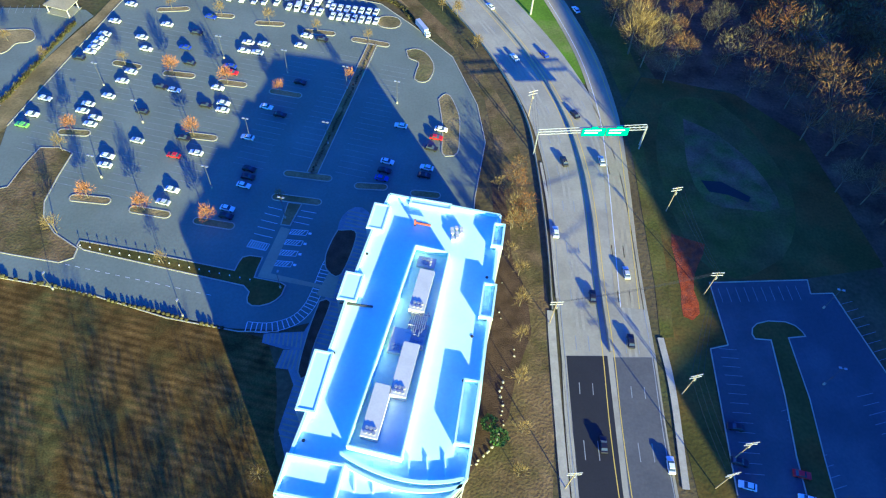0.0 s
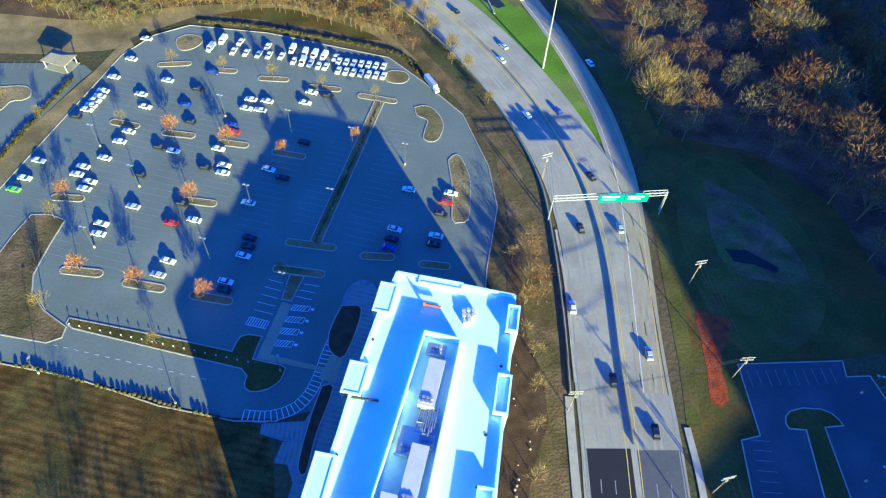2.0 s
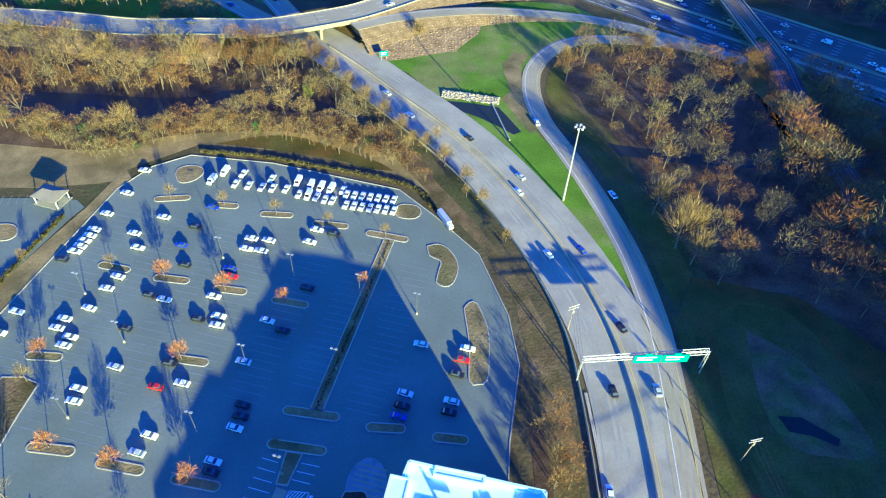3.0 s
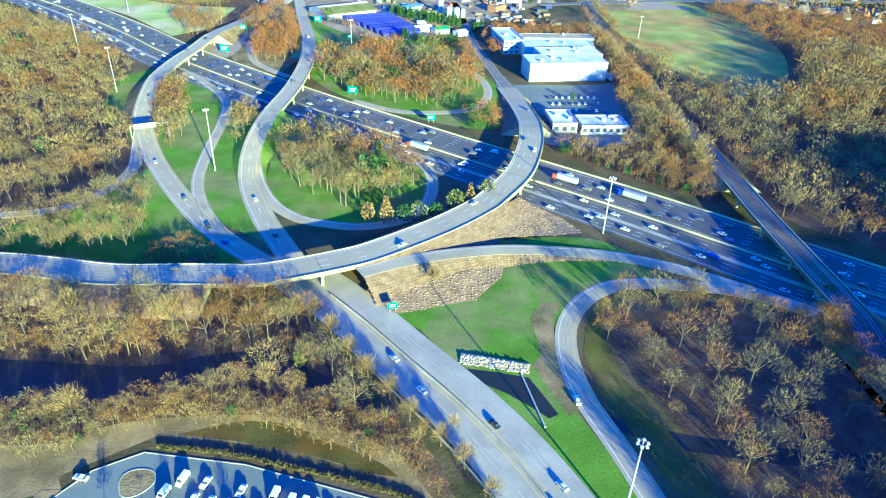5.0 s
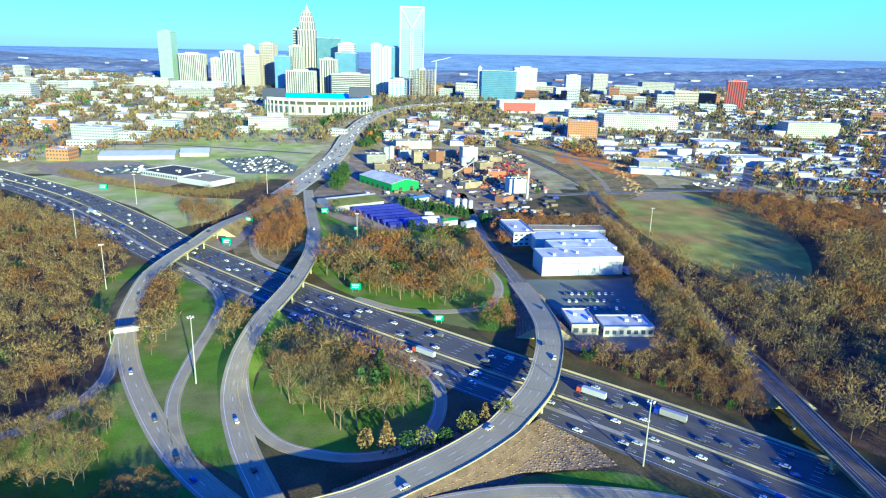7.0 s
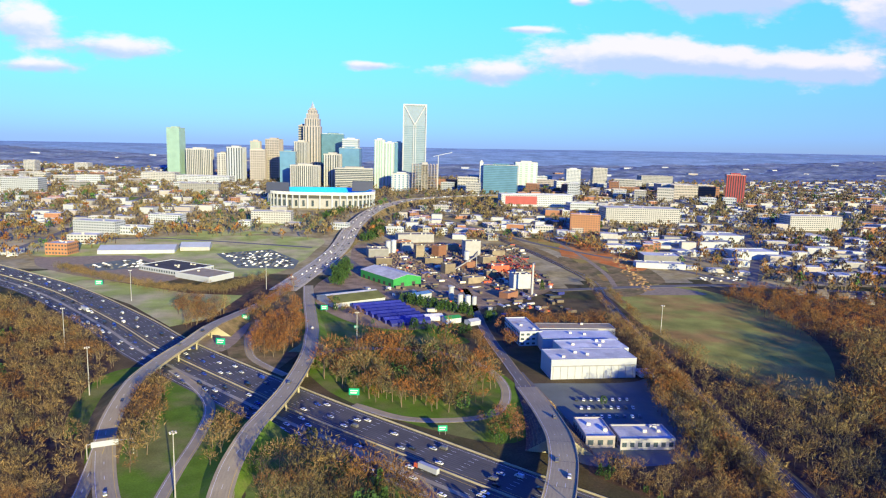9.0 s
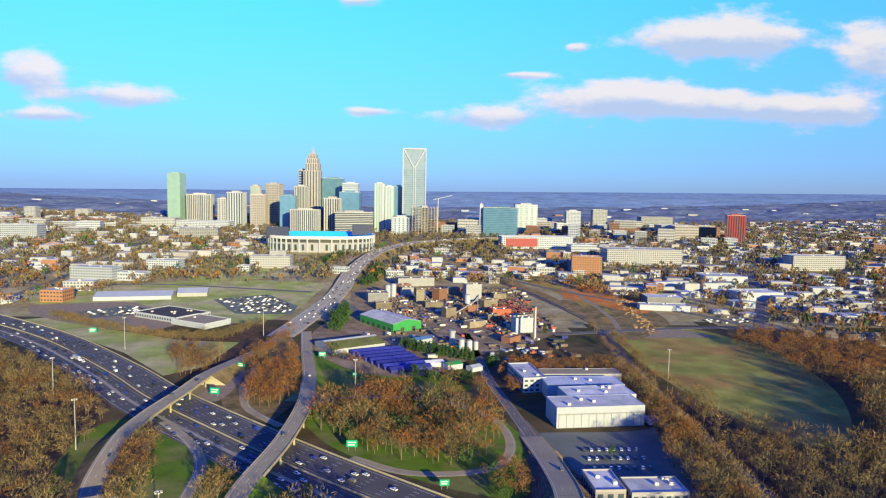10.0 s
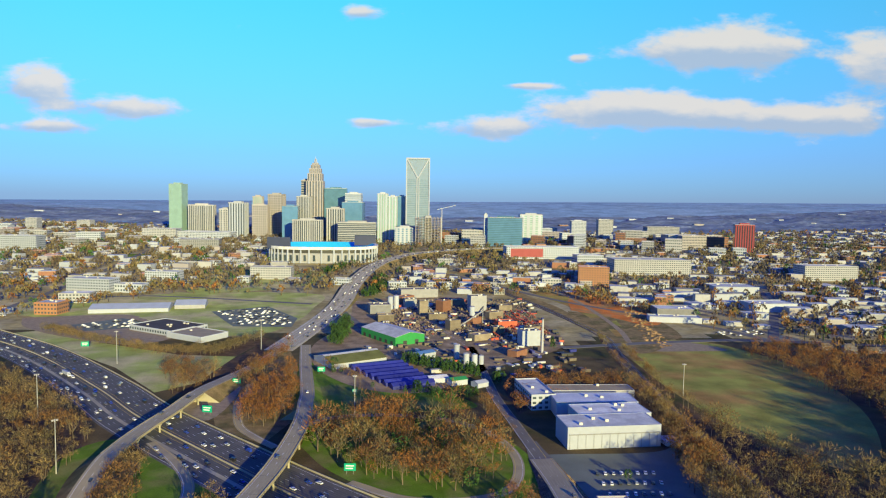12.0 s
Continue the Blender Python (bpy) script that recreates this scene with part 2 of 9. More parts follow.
M["paint"] = material("white_road_paint", (0.72, 0.72, 0.7), 0.7, 0.15, 0.4, 2.5)
M["paint_yellow"] = material("yellow_road_paint", (0.7, 0.5, 0.1), 0.7, 0.12, 0.4, 2.5)
M["paver"] = material("grey_pavers", (0.24, 0.24, 0.25), 0.85, 0.2, 0.4, 3.0, 0.02)
# buildings
M["membrane"] = material("white_roof_membrane", (0.7, 0.96, 0.8), 0.8, 0.06, 0.1, 1.2, other=(0.66, 0.9, 0.76), other_scale=0.06)
M["white_wall"] = material("white_wall_panel", (0.37, 0.4, 0.48), 0.7, 0.06, 0.2, 2.0, object_random=0.12)
M["cream_wall"] = material("cream_wall", (0.34, 0.34, 0.37), 0.8, 0.1, 0.2, 2.0, object_random=0.22)
M["tan_stone"] = material("tan_tower_stone", (0.31, 0.285, 0.3), 0.75, 0.08, 0.1, 1.2, object_random=0.12)
M["brick"] = material("red_brown_brick", (0.25, 0.12, 0.08), 0.85, 0.15, 0.2, 2.0, object_random=0.2)
M["orange_brick"] = material("orange_brick", (0.36, 0.17, 0.09), 0.85, 0.12, 0.2, 2.0)
M["grey_wall"] = material("grey_wall", (0.24, 0.24, 0.26), 0.8, 0.12, 0.2, 2.0, object_random=0.25)
M["roof_grey"] = material("grey_flat_roof", (0.42, 0.41, 0.38), 0.85, 0.2, 0.1, 1.2, object_random=0.35)
M["works_wall"] = material("dusty_works_cladding", (0.2, 0.165, 0.13), 0.85, 0.25, 0.15, 1.2, object_random=0.35)
M["works_roof"] = material("dusty_works_roof", (0.24, 0.2, 0.16), 0.9, 0.3, 0.1, 1.0, object_random=0.35)
M["roof_white"] = material("pale_flat_roof", (0.62, 0.62, 0.6), 0.8, 0.14, 0.06, 0.8, object_random=0.2, other=(0.48, 0.48, 0.47), other_scale=0.08)
M["roof_blue"] = material("bluish_white_roof", (0.5, 0.53, 0.62), 0.7, 0.15, 0.06, 0.8, other=(0.6, 0.62, 0.66), other_scale=0.05)
M["roof_hall"] = material("bluish_grey_metal_roof", (0.4, 0.44, 0.5), 0.6, 0.1, 0.1, 1.0)
M["roof_dark"] = material("dark_gravel_roof", (0.07, 0.06, 0.055), 0.9, 0.25, 0.1, 1.0)
M["roof_tan"] = material("tan_gravel_roof", (0.36, 0.29, 0.18), 0.9, 0.15, 0.1, 1.0)
M["shingle"] = material("dark_shingles", (0.2, 0.175, 0.15), 0.9, 0.2, 0.3, 3.0, object_random=0.45)
M["green_metal"] = material("green_metal_cladding", (0.03, 0.26, 0.07), 0.5, 0.08, 0.2, 2.0)
M["navy"] = material("dark_navy_panel", (0.02, 0.03, 0.08), 0.5, 0.1, 0.1, 1.0)
M["blue_metal"] = material("blue_metal_stock", (0.035, 0.045, 0.26), 0.5, 0.2, 0.3, 2.0, object_random=0.3)
M["red_metal"] = material("rusty_red_metal", (0.45, 0.09, 0.05), 0.6, 0.25, 0.3, 2.0)
M["glass_dark"] = material("dark_window_glass", (0.05, 0.07, 0.09), 0.08, 0.15, 0.15, 0.8, spec=0.6, object_random=0.2)
M["glass_blue"] = material("blue_tower_glass", (0.1, 0.22, 0.38), 0.12, 0.12, 0.06, 0.5, spec=0.6)
M["glass_teal"] = material("teal_tower_glass", (0.08, 0.17, 0.24), 0.12, 0.15, 0.06, 0.5, spec=0.6)
M["glass_green"] = material("green_tower_glass", (0.24, 0.37, 0.34), 0.2, 0.1, 0.06, 0.5, spec=0.6)
M["glass_pale"] = material("pale_tower_glass", (0.22, 0.28, 0.36), 0.2, 0.08, 0.06, 0.5, spec=0.6)
M["red_wall"] = material("dark_red_tower_cladding", (0.28, 0.05, 0.06), 0.6, 0.1, 0.1, 1.0)
M["turf_blue"] = material("bright_blue_stadium_seats", (0.02, 0.5, 0.85), 0.6, 0.06, 0.1, 1.0)
M["steel"] = material("galvanised_steel", (0.45, 0.45, 0.44), 0.45, 0.08, 0.5, 4.0, metal=0.4)
M["sign_green"] = material("green_sign_sheet", (0.0, 0.33, 0.2), 0.4, 0.04, 0.3, 2.0)
M["dark_metal"] = material("dark_metal", (0.05, 0.05, 0.05), 0.5, 0.1, 0.5, 4.0)
M["unit_metal"] = material("beige_plant_housing", (0.6, 0.57, 0.5), 0.6, 0.08, 0.3, 2.0)
M["wood_pole"] = material("weathered_timber_pole", (0.3, 0.23, 0.16), 0.9, 0.2, 0.6, 4.0, 0.01)
M["rubber"] = material("black_tyre", (0.02, 0.02, 0.02), 0.8, 0.1, 1.0, 5.0)
M["rail_ballast"] = material("rail_ballast", (0.135, 0.105, 0.08), 0.95, 0.25, 0.3, 3.0, 0.08)
M["rail_steel"] = material("rail_steel", (0.4, 0.36, 0.33), 0.4, 0.1, 0.5, 3.0, metal=0.6)
# vegetation
M["bark"] = material("grey_brown_bark", (0.17, 0.135, 0.095), 0.95, 0.2, 0.5, 4.0)
M["twig_tan"] = material("tan_bare_twigs", (0.215, 0.148, 0.068), 0.95, 0.2, 0.05, 0.5, island=0.45)
M["twig_grey"] = material("olive_grey_bare_twigs", (0.165, 0.13, 0.064), 0.95, 0.2, 0.05, 0.5, island=0.45)
M["twig_brown"] = material("brown_bare_twigs", (0.185, 0.1, 0.042), 0.95, 0.2, 0.05, 0.5, island=0.45)
M["twig_russet"] = material("russet_bare_twigs", (0.22, 0.095, 0.034), 0.95, 0.2, 0.05, 0.5, island=0.45)
M["twig_red"] = material("rusty_orange_leaves", (0.34, 0.14, 0.06), 0.9, 0.2, 0.1, 1.0, island=0.4)
M["leaf_green"] = material("evergreen_leaves", (0.045, 0.10, 0.025), 0.9, 0.25, 0.1, 1.0, island=0.45)
M["leaf_lime"] = material("yellow_green_leaves", (0.13, 0.14, 0.04), 0.9, 0.25, 0.1, 1.0, island=0.4)
# distant crowns carry a painted haze tint
M["far_twig"] = material("hazed_distant_trees", (0.15, 0.19, 0.27), 0.95, 0.4, 0.012, 0.08, other=(0.19, 0.23, 0.3), other_scale=0.006)
M["meadow"] = material("dull_shaded_meadow", (0.09, 0.08, 0.02), 0.95, 0.35, 0.07, 1.1, 0.15, other=(0.13, 0.08, 0.02), other_scale=0.05)
M["clearing_grass"] = material("short_green_grass", (0.1, 0.098, 0.02), 0.95, 0.35, 0.09, 1.2, 0.15, other=(0.13, 0.1, 0.03), other_scale=0.06, other_cut=(0.42, 0.62))
M["hollow_soil"] = material("damp_brown_soil", (0.19, 0.115, 0.06), 0.95, 0.4, 0.15, 1.4, 0.25, other=(0.12, 0.125, 0.03), other_scale=0.07, other_cut=(0.42, 0.6))
M["pole_grey"] = material("grey_painted_pole", (0.1, 0.1, 0.1), 0.5, 0.08, 0.5, 4.0)
M["straw_bed"] = material("straw_planting_bed", (0.3, 0.208, 0.115), 0.95, 0.3, 0.3, 2.2, 0.1, other=(0.26, 0.18, 0.1), other_scale=0.12)
M["bleached"] = material("bleached_winter_grass", (0.31, 0.22, 0.09), 0.95, 0.3, 0.12, 1.3, 0.2, other=(0.2, 0.15, 0.06), other_scale=0.05)
M["town_twig"] = material("grey_brown_town_trees", (0.125, 0.1, 0.072), 0.95, 0.2, 0.02, 0.2, island=0.4)
M["straw_tuft"] = material("pale_straw_tufts", (0.36, 0.25, 0.125), 0.95, 0.25, 0.3, 2.0, island=0.3)
M["lane_wear"] = material("tyre_darkened_lane", (0.36, 0.325, 0.235), 0.85, 0.16, 0.1, 1.6, 0, other=(0.38, 0.345, 0.25), other_scale=0.08)
M["lane_wear_dark"] = material("tyre_darkened_asphalt", (0.093, 0.09, 0.083), 0.85, 0.18, 0.1, 1.6, 0, other=(0.094, 0.092, 0.087), other_scale=0.08)
M["bay_paint"] = material("worn_bay_paint", (0.3, 0.31, 0.3), 0.8, 0.2, 0.4, 2.5)
M["hedge"] = material("hedge_leaves", (0.085, 0.075, 0.03), 0.9, 0.3, 0.3, 2.0, island=0.4)
# vehicles
CAR_PAINT = {"white": (0.8, 0.8, 0.8), "silver": (0.5, 0.52, 0.54), "black": (0.02, 0.02, 0.025), "blue": (0.02, 0.05, 0.35),
             "red": (0.55, 0.02, 0.02), "green": (0.2, 0.6, 0.1), "grey": (0.14, 0.14, 0.15)}
for paint_name, paint_color in CAR_PAINT.items():
    M["car_" + paint_name] = material(paint_name + "_car_paint", paint_color, 0.3, 0.03, 0.5, 3.0, spec=0.5)


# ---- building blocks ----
SHADE_HILL = ((118, 150, 37), (163, 232, 40), (240, 264, -6), (270, 300, 18), (336, 364, 20), (440, 520, 36))      # unseen wooded hill added south-east for shade: from x, to x, rise


def smooth(a, b, v):
    k = min(1.0, max(0.0, (v - a) / (b - a)))
    return k * k * (3 - 2 * k)


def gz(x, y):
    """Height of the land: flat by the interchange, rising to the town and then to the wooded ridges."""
    # the added hill lies out of view and only casts shade
    shade_hill = 0.0
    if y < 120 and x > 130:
        for a, b, h in SHADE_HILL:
            shade_hill += h * smooth(a, b, x)
        shade_hill *= math.exp(-((y + 95) / 48) ** 2)
    return 35 * smooth(1000, 2200, y) + (118 + 0.0105 * x) * smooth(2500, 4900, math.hypot(x, y - 215)) + shade_hill


def mesh_of(name, verts, faces, mat):
    me = bpy.data.meshes.new(name)
    me.from_pydata([tuple(v) for v in verts], [], faces)
    me.materials.append(mat)
    me.update()
    return me


def child(name, me, parent=None, label=""):
    ob = new(name, me)
    if parent is not None:
        ob.parent = parent
    if label:
        ob["label"] = label
    return ob


def part(name, bm, mat, parent, label=""):
    me = bpy.data.meshes.new(name)
    bm.to_mesh(me)
    bm.free()
    me.materials.append(mat)
    return child(name, me, parent, label)


def thing(name, x, y, z, turn, label, category, group="", kind=""):
    ob = new(name)
    ob.empty_display_size = 0.5
    ob.matrix_basis = pose(x, y, z, 0, 0, turn)
    return tagged(ob, label, category, group, kind)


class Build:
    """Collects boxes, prisms and rods into one mesh."""

    def __init__(self):
        self.v, self.f = [], []

    def add(self, verts, faces):
        o = len(self.v)
        self.v += [tuple(p) for p in verts]
        self.f += [tuple(i + o for i in f) for f in faces]
        return self

    def box(self, x0, y0, z0, x1, y1, z1, taper=0.0):
        t = taper
        vs = [(x0, y0, z0), (x1, y0, z0), (x1, y1, z0), (x0, y1, z0),
              (x0 + t, y0 + t, z1), (x1 - t, y0 + t, z1), (x1 - t, y1 - t, z1), (x0 + t, y1 - t, z1)]
        return self.add(vs, [(3, 2, 1, 0), (4, 5, 6, 7), (0, 1, 5, 4), (1, 2, 6, 5), (2, 3, 7, 6), (3, 0, 4, 7)])

    def prism(self, poly, z0, z1):
        n = len(poly)
        area = sum(poly[i][0] * poly[(i + 1) % n][1] - poly[(i + 1) % n][0] * poly[i][1] for i in range(n))
        if area < 0:
            poly = poly[::-1]
        vs = [(x, y, z0) for x, y in poly] + [(x, y, z1) for x, y in poly]
        fs = [tuple(range(n - 1, -1, -1)), tuple(range(n, 2 * n))]
        fs += [(i, (i + 1) % n, n + (i + 1) % n, n + i) for i in range(n)]
        return self.add(vs, fs)

    def rod(self, a, b, r0, r1=None, sides=6, caps=True):
        r1 = r0 if r1 is None else r1
        a, b = Vector(a), Vector(b)
        d = (b - a).normalized()
        s = d.orthogonal().normalized()
        c = d.cross(s)
        vs = []
        for p, r in ((a, r0), (b, r1)):
            for i in range(sides):
                k = 2 * math.pi * i / sides
                vs.append(p + (s * math.cos(k) + c * math.sin(k)) * r)
        fs = [(i, (i + 1) % sides, sides + (i + 1) % sides, sides + i) for i in range(sides)]
        if caps:
            fs += [tuple(range(sides - 1, -1, -1)), tuple(range(sides, 2 * sides))]
        return self.add(vs, fs)

    def mesh(self, name, mat):
        return mesh_of(name, self.v, self.f, mat)

    def to(self, name, mat, parent=None, label=""):
        return child(name, self.mesh(name, mat), parent, label)


def spline(points, step=5.0):
    """A smooth line through points of any number of values, the first two being x and y."""
    p = [np.array(q, float) for q in points]
    p = [2 * p[0] - p[1]] + p + [2 * p[-1] - p[-2]]
    out = []
    for i in range(1, len(p) - 2):
        n = max(1, int(np.linalg.norm((p[i + 1] - p[i])[:2]) / step))
        for k in range(n):
            t = k / n
            out.append(0.5 * (2 * p[i] + (p[i + 1] - p[i - 1]) * t + (2 * p[i - 1] - 5 * p[i] + 4 * p[i + 1] - p[i + 2]) * t * t
                              + (3 * p[i] - p[i - 1] - 3 * p[i + 1] + p[i + 2]) * t ** 3))
    out.append(p[-2])
    return out


def normals(line):
    out = []
    for i in range(len(line)):
        d = line[min(i + 1, len(line) - 1)][:2] - line[max(i - 1, 0)][:2]
        d = d / (np.linalg.norm(d) + 1e-9)
        out.append(np.array((-d[1], d[0])))
    return out


def inside(poly, x, y):
    hit = False
    n = len(poly)
    for i in range(n):
        (x0, y0), (x1, y1) = poly[i][:2], poly[(i + 1) % n][:2]
        if (y0 > y) != (y1 > y) and x < (x1 - x0) * (y - y0) / (y1 - y0) + x0:
            hit = not hit
    return hit


def patch(name, poly, mat, lift, label="", category="ground", rounded=True):
    """A sheet of ground cover that follows the land, with a thin edge."""
    pts = [tuple(q[:2]) for q in (spline(list(poly) + [poly[0]], 6.0)[:-1] if rounded else poly)]
    bm = bmesh.new()
    bm.faces.new([bm.verts.new((x, y, 0)) for x, y in pts])
    bm.normal_update()
    bmesh.ops.triangulate(bm, faces=bm.faces[:])
    ys = [p[1] for p in pts]
    if max(ys) > 950:
        k = math.floor(min(ys) / 60) * 60 + 60
        while k < max(ys):
            bmesh.ops.bisect_plane(bm, geom=bm.verts[:] + bm.edges[:] + bm.faces[:], plane_co=(0, k, 0), plane_no=(0, 1, 0))
            k += 60
    bm.normal_update()
    bmesh.ops.triangulate(bm, faces=bm.faces[:])
    bmesh.ops.recalc_face_normals(bm, faces=bm.faces[:])
    for f in bm.faces:
        if f.normal.z < 0:
            f.normal_flip()
    for v in bm.verts:
        v.co.z = gz(v.co.x, v.co.y) + lift
    ob = part(name, bm, mat, None)
    return tagged(ob, label, category, kind="structure")


# ---- the land ----
def ground_sheet():
    xs = np.concatenate([np.arange(-4950, -1000, 75), np.arange(-1000, 1000, 25), np.arange(1000, 4951, 75)])
    ys = np.concatenate([np.arange(-2500, -400, 100), np.arange(-400, 2600, 25), np.arange(2600, 4951, 75)])
    verts = [(x, y, gz(x, y)) for y in ys for x in xs]
    w = len(xs)
    faces = [(j * w + i, j * w + i + 1, (j + 1) * w + i + 1, (j + 1) * w + i) for j in range(len(ys) - 1) for i in range(w - 1)]
    me = mesh_of("ground", verts, faces, M["land"])
    me.materials.append(M["city_land"])
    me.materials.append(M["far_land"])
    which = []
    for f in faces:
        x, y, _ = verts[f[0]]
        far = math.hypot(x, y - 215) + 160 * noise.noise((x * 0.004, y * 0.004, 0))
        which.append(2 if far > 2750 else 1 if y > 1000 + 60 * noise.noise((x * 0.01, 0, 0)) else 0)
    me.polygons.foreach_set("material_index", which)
    me.polygons.foreach_set("use_smooth", [True] * len(faces))
    return tagged(new("ground", me), "rough winter land with dry grass and haze-tinted distant woods", "ground", kind="structure")


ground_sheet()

# lawns, fields and bare soil
patch("verge", [(20, 262), (50, 235), (66, 205), (75, 190), (77, 205), (72, 232), (63, 262), (55, 285), (54, 310), (62, 335), (80, 352), (110, 365), (90, 395), (40, 392), (0, 372), (-22, 348), (-10, 332), (8, 316)], M["lawn"], 0.06, "bright green grass verge beside the boulevard", "grass")
patch("verge", [(88, 180), (86, 205), (82, 232), (76, 262), (67, 288), (66, 310), (72, 330), (84, 344), (76, 318), (78, 292), (88, 262), (96, 225), (98, 195)], M["clearing_grass"], 0.05, "green grass verge outside the slip road", "grass", False)
patch("roadside_grass", [(70, -60), (75, 60), (79, 100), (84, 140), (88, 178), (98, 194), (108, 192), (132, 184), (150, 160), (154, 104), (128, 100.6), (95.6, 100.6), (94.6, 79.6), (89, 78.6), (83.6, 38), (80, 20), (71, -60)], M["meadow"], 0.05, "dull green and brown roadside grass", "grass", False)
patch("verge", [(76, 82), (79, 100), (82, 128), (84.4, 150), (86, 178), (91, 176), (89, 150), (87, 128), (84.5, 108), (80, 82)], M["clearing_grass"], 0.066, "strip of green grass at the edge of the boulevard", "grass", False)
patch("clearing", [(102.7, 179.6), (113, 183), (122, 181), (131.4, 165.3), (135.5, 140), (132, 122), (122, 108), (112, 103), (100, 102), (93, 118), (92.3, 145.5), (96.8, 165.8)], M["clearing_grass"], 0.06, "shaded green clearing beside the woods", "grass")
patch("pond_hollow", [(108, 171), (118, 163), (126.7, 147.2), (129, 128.4), (116.5, 128), (104.7, 132), (103, 147.7)], M["hollow_soil"], 0.075, "bare brown hollow in the clearing", "soil")
patch("pond_hollow", [(105.8, 141), (112.6, 140.3), (120.6, 133.2), (119, 131), (113, 134.5), (107, 136)], M["water"], 0.09, "shallow wet hollow in the clearing", "water")
patch("clay_scar", [(89.3, 118.8), (93.8, 116.6), (98.9, 114.4), (97.2, 110.5), (94.4, 106.6), (91.8, 102), (90.4, 97.4), (90.6, 93), (89.8, 89.4), (87, 87.3), (84.7, 88.8), (85.2, 93), (86.5, 97.5), (87, 103), (87.8, 108.8), (88, 114)], M["clay"], 0.09, "bare strip of red clay soil", "soil")
patch("south_field", [(-150, 119.5), (-111, 109.1), (-86, 102.4), (-65.9, 96.1), (-56.5, 92.8), (-44.6, 89.4), (-34, 86), (-31, 77), (-30, 58), (-34, 20), (-160, 0)], M["brown_field"], 0.05, "brown field with faint rows and dry grass", "field")
patch("planting_strip", [(10, 32), (17.3, 45.3), (20.5, 48.9), (29.7, 60.4), (33.2, 72.2), (39.3, 84.9), (40, 97.7), (37, 111.6), (38, 125), (38, 140), (34, 141), (33, 120), (28, 100), (20, 60), (12, 40)], M["mulch"], 0.062, "dark brown mulched planting strip with stones", "planting bed", False)
patch("road_bank", [(10, 10), (35, 20), (38.1, 40.5), (41.1, 55.8), (44, 74), (45.5, 90), (46.3, 110), (46, 150), (44, 175), (38, 195), (26, 222), (10, 250), (-6, 272), (0, 255), (14, 232), (28, 208), (36, 182), (37, 160), (38, 140), (36, 112), (33, 90), (28, 70), (20, 50), (8, 30)], M["bank_soil"], 0.055, "brown grass bank beside the road", "grass", False)
patch("lot_bank", [(-150, 262), (-118, 250), (-104, 252), (-80, 268), (-40, 263), (0, 248), (14, 234), (6, 256), (-30, 275), (-80, 282), (-150, 276)], M["bleached"], 0.05, "dry tan grass bank round the parking lot", "grass", False)
patch("lot_bank", [(-260, 268), (-150, 274), (-118, 258), (-104, 252), (-101, 247), (-112, 244), (-135, 241.5), (-260, 246)], M["bleached"], 0.052, "bleached grass beside the parking lots", "grass", False)
CREEK = [(-260, 306), (-200, 306), (-156, 305), (-127, 303), (-106, 301), (-89, 302), (-76, 307), (-64, 309), (-55, 312), (-43, 304), (-30, 296), (-14, 286), (-14, 280), (-34, 288), (-50, 295), (-66, 295), (-82, 290), (-90, 285), (-99, 280), (-115, 279), (-146, 284), (-200, 288), (-260, 290)]
patch("creek", CREEK, M["water"], 0.045, "dark creek below the bare trees", "water")
patch("undergrowth", [(-170, 270), (-118, 264), (-95, 273), (-60, 277), (-30, 273), (0, 258), (12, 244), (6, 262), (-20, 284), (-50, 293), (-80, 290), (-100, 281), (-170, 285)], M["litter"], 0.058, "brown tangled undergrowth below the creek trees", "ground")
patch("creek", [(-74, 268.5), (-55, 274), (-42, 273), (-30, 268), (-8, 256), (-3, 251), (-12, 252.5), (-29, 259), (-53, 265)], M["meadow"], 0.065, "damp green hollow behind the hedge", "grass")
patch("creek", [(20, 300), (32, 298), (43, 295), (46, 288), (50.5, 277), (47, 275), (41, 281), (34, 287), (26, 292)], M["water"], 0.08, "dark creek at the culvert mouth", "water")
patch("worn_track", [(45, 302), (49.5, 308), (49, 332), (55, 342), (63, 341), (58, 330), (56, 312), (57.5, 295), (60, 280), (54, 276), (51, 285)], M["dry_grass"], 0.085, "worn brown track across the verge", "soil")
patch("dirt_slope", [(-204, 735), (-196, 790), (-176, 800), (-162, 785), (-158, 720), (-168, 700)], M["dirt"], 0.09, "tan bare slope beside the bridge", "soil")
patch("creek", [(68, 276), (90, 268), (120, 262), (160, 258), (200, 260), (200, 254), (160, 251), (118, 255), (88, 261), (67, 270)], M["water"], 0.045, "pale creek running into the woods", "water", False)
patch("loop_lawn", [(-150, 470), (-110, 420), (-78, 395), (-62, 385), (-75, 412), (-92, 455), (-101, 500), (-100, 545), (-112, 590), (-150, 640), (-180, 630), (-176, 570), (-168, 520)], M["lawn"], 0.06, "bright green lawn between the slip roads", "grass")
patch("loop_lawn", [(-84, 480), (-80, 445), (-66, 420), (-40, 408), (0, 412), (12, 435), (12, 470), (-10, 500), (-60, 540), (-90, 555), (-94, 510)], M["lawn"], 0.055, "green lawn inside the loop ramp", "grass")
patch("loop_lawn", [(-84, 650), (-60, 612), (-20, 575), (30, 545), (58, 545), (70, 590), (66, 640), (40, 690), (-10, 715), (-60, 720), (-84, 690)], M["lawn"], 0.055, "green lawn round the far loop ramp", "grass")
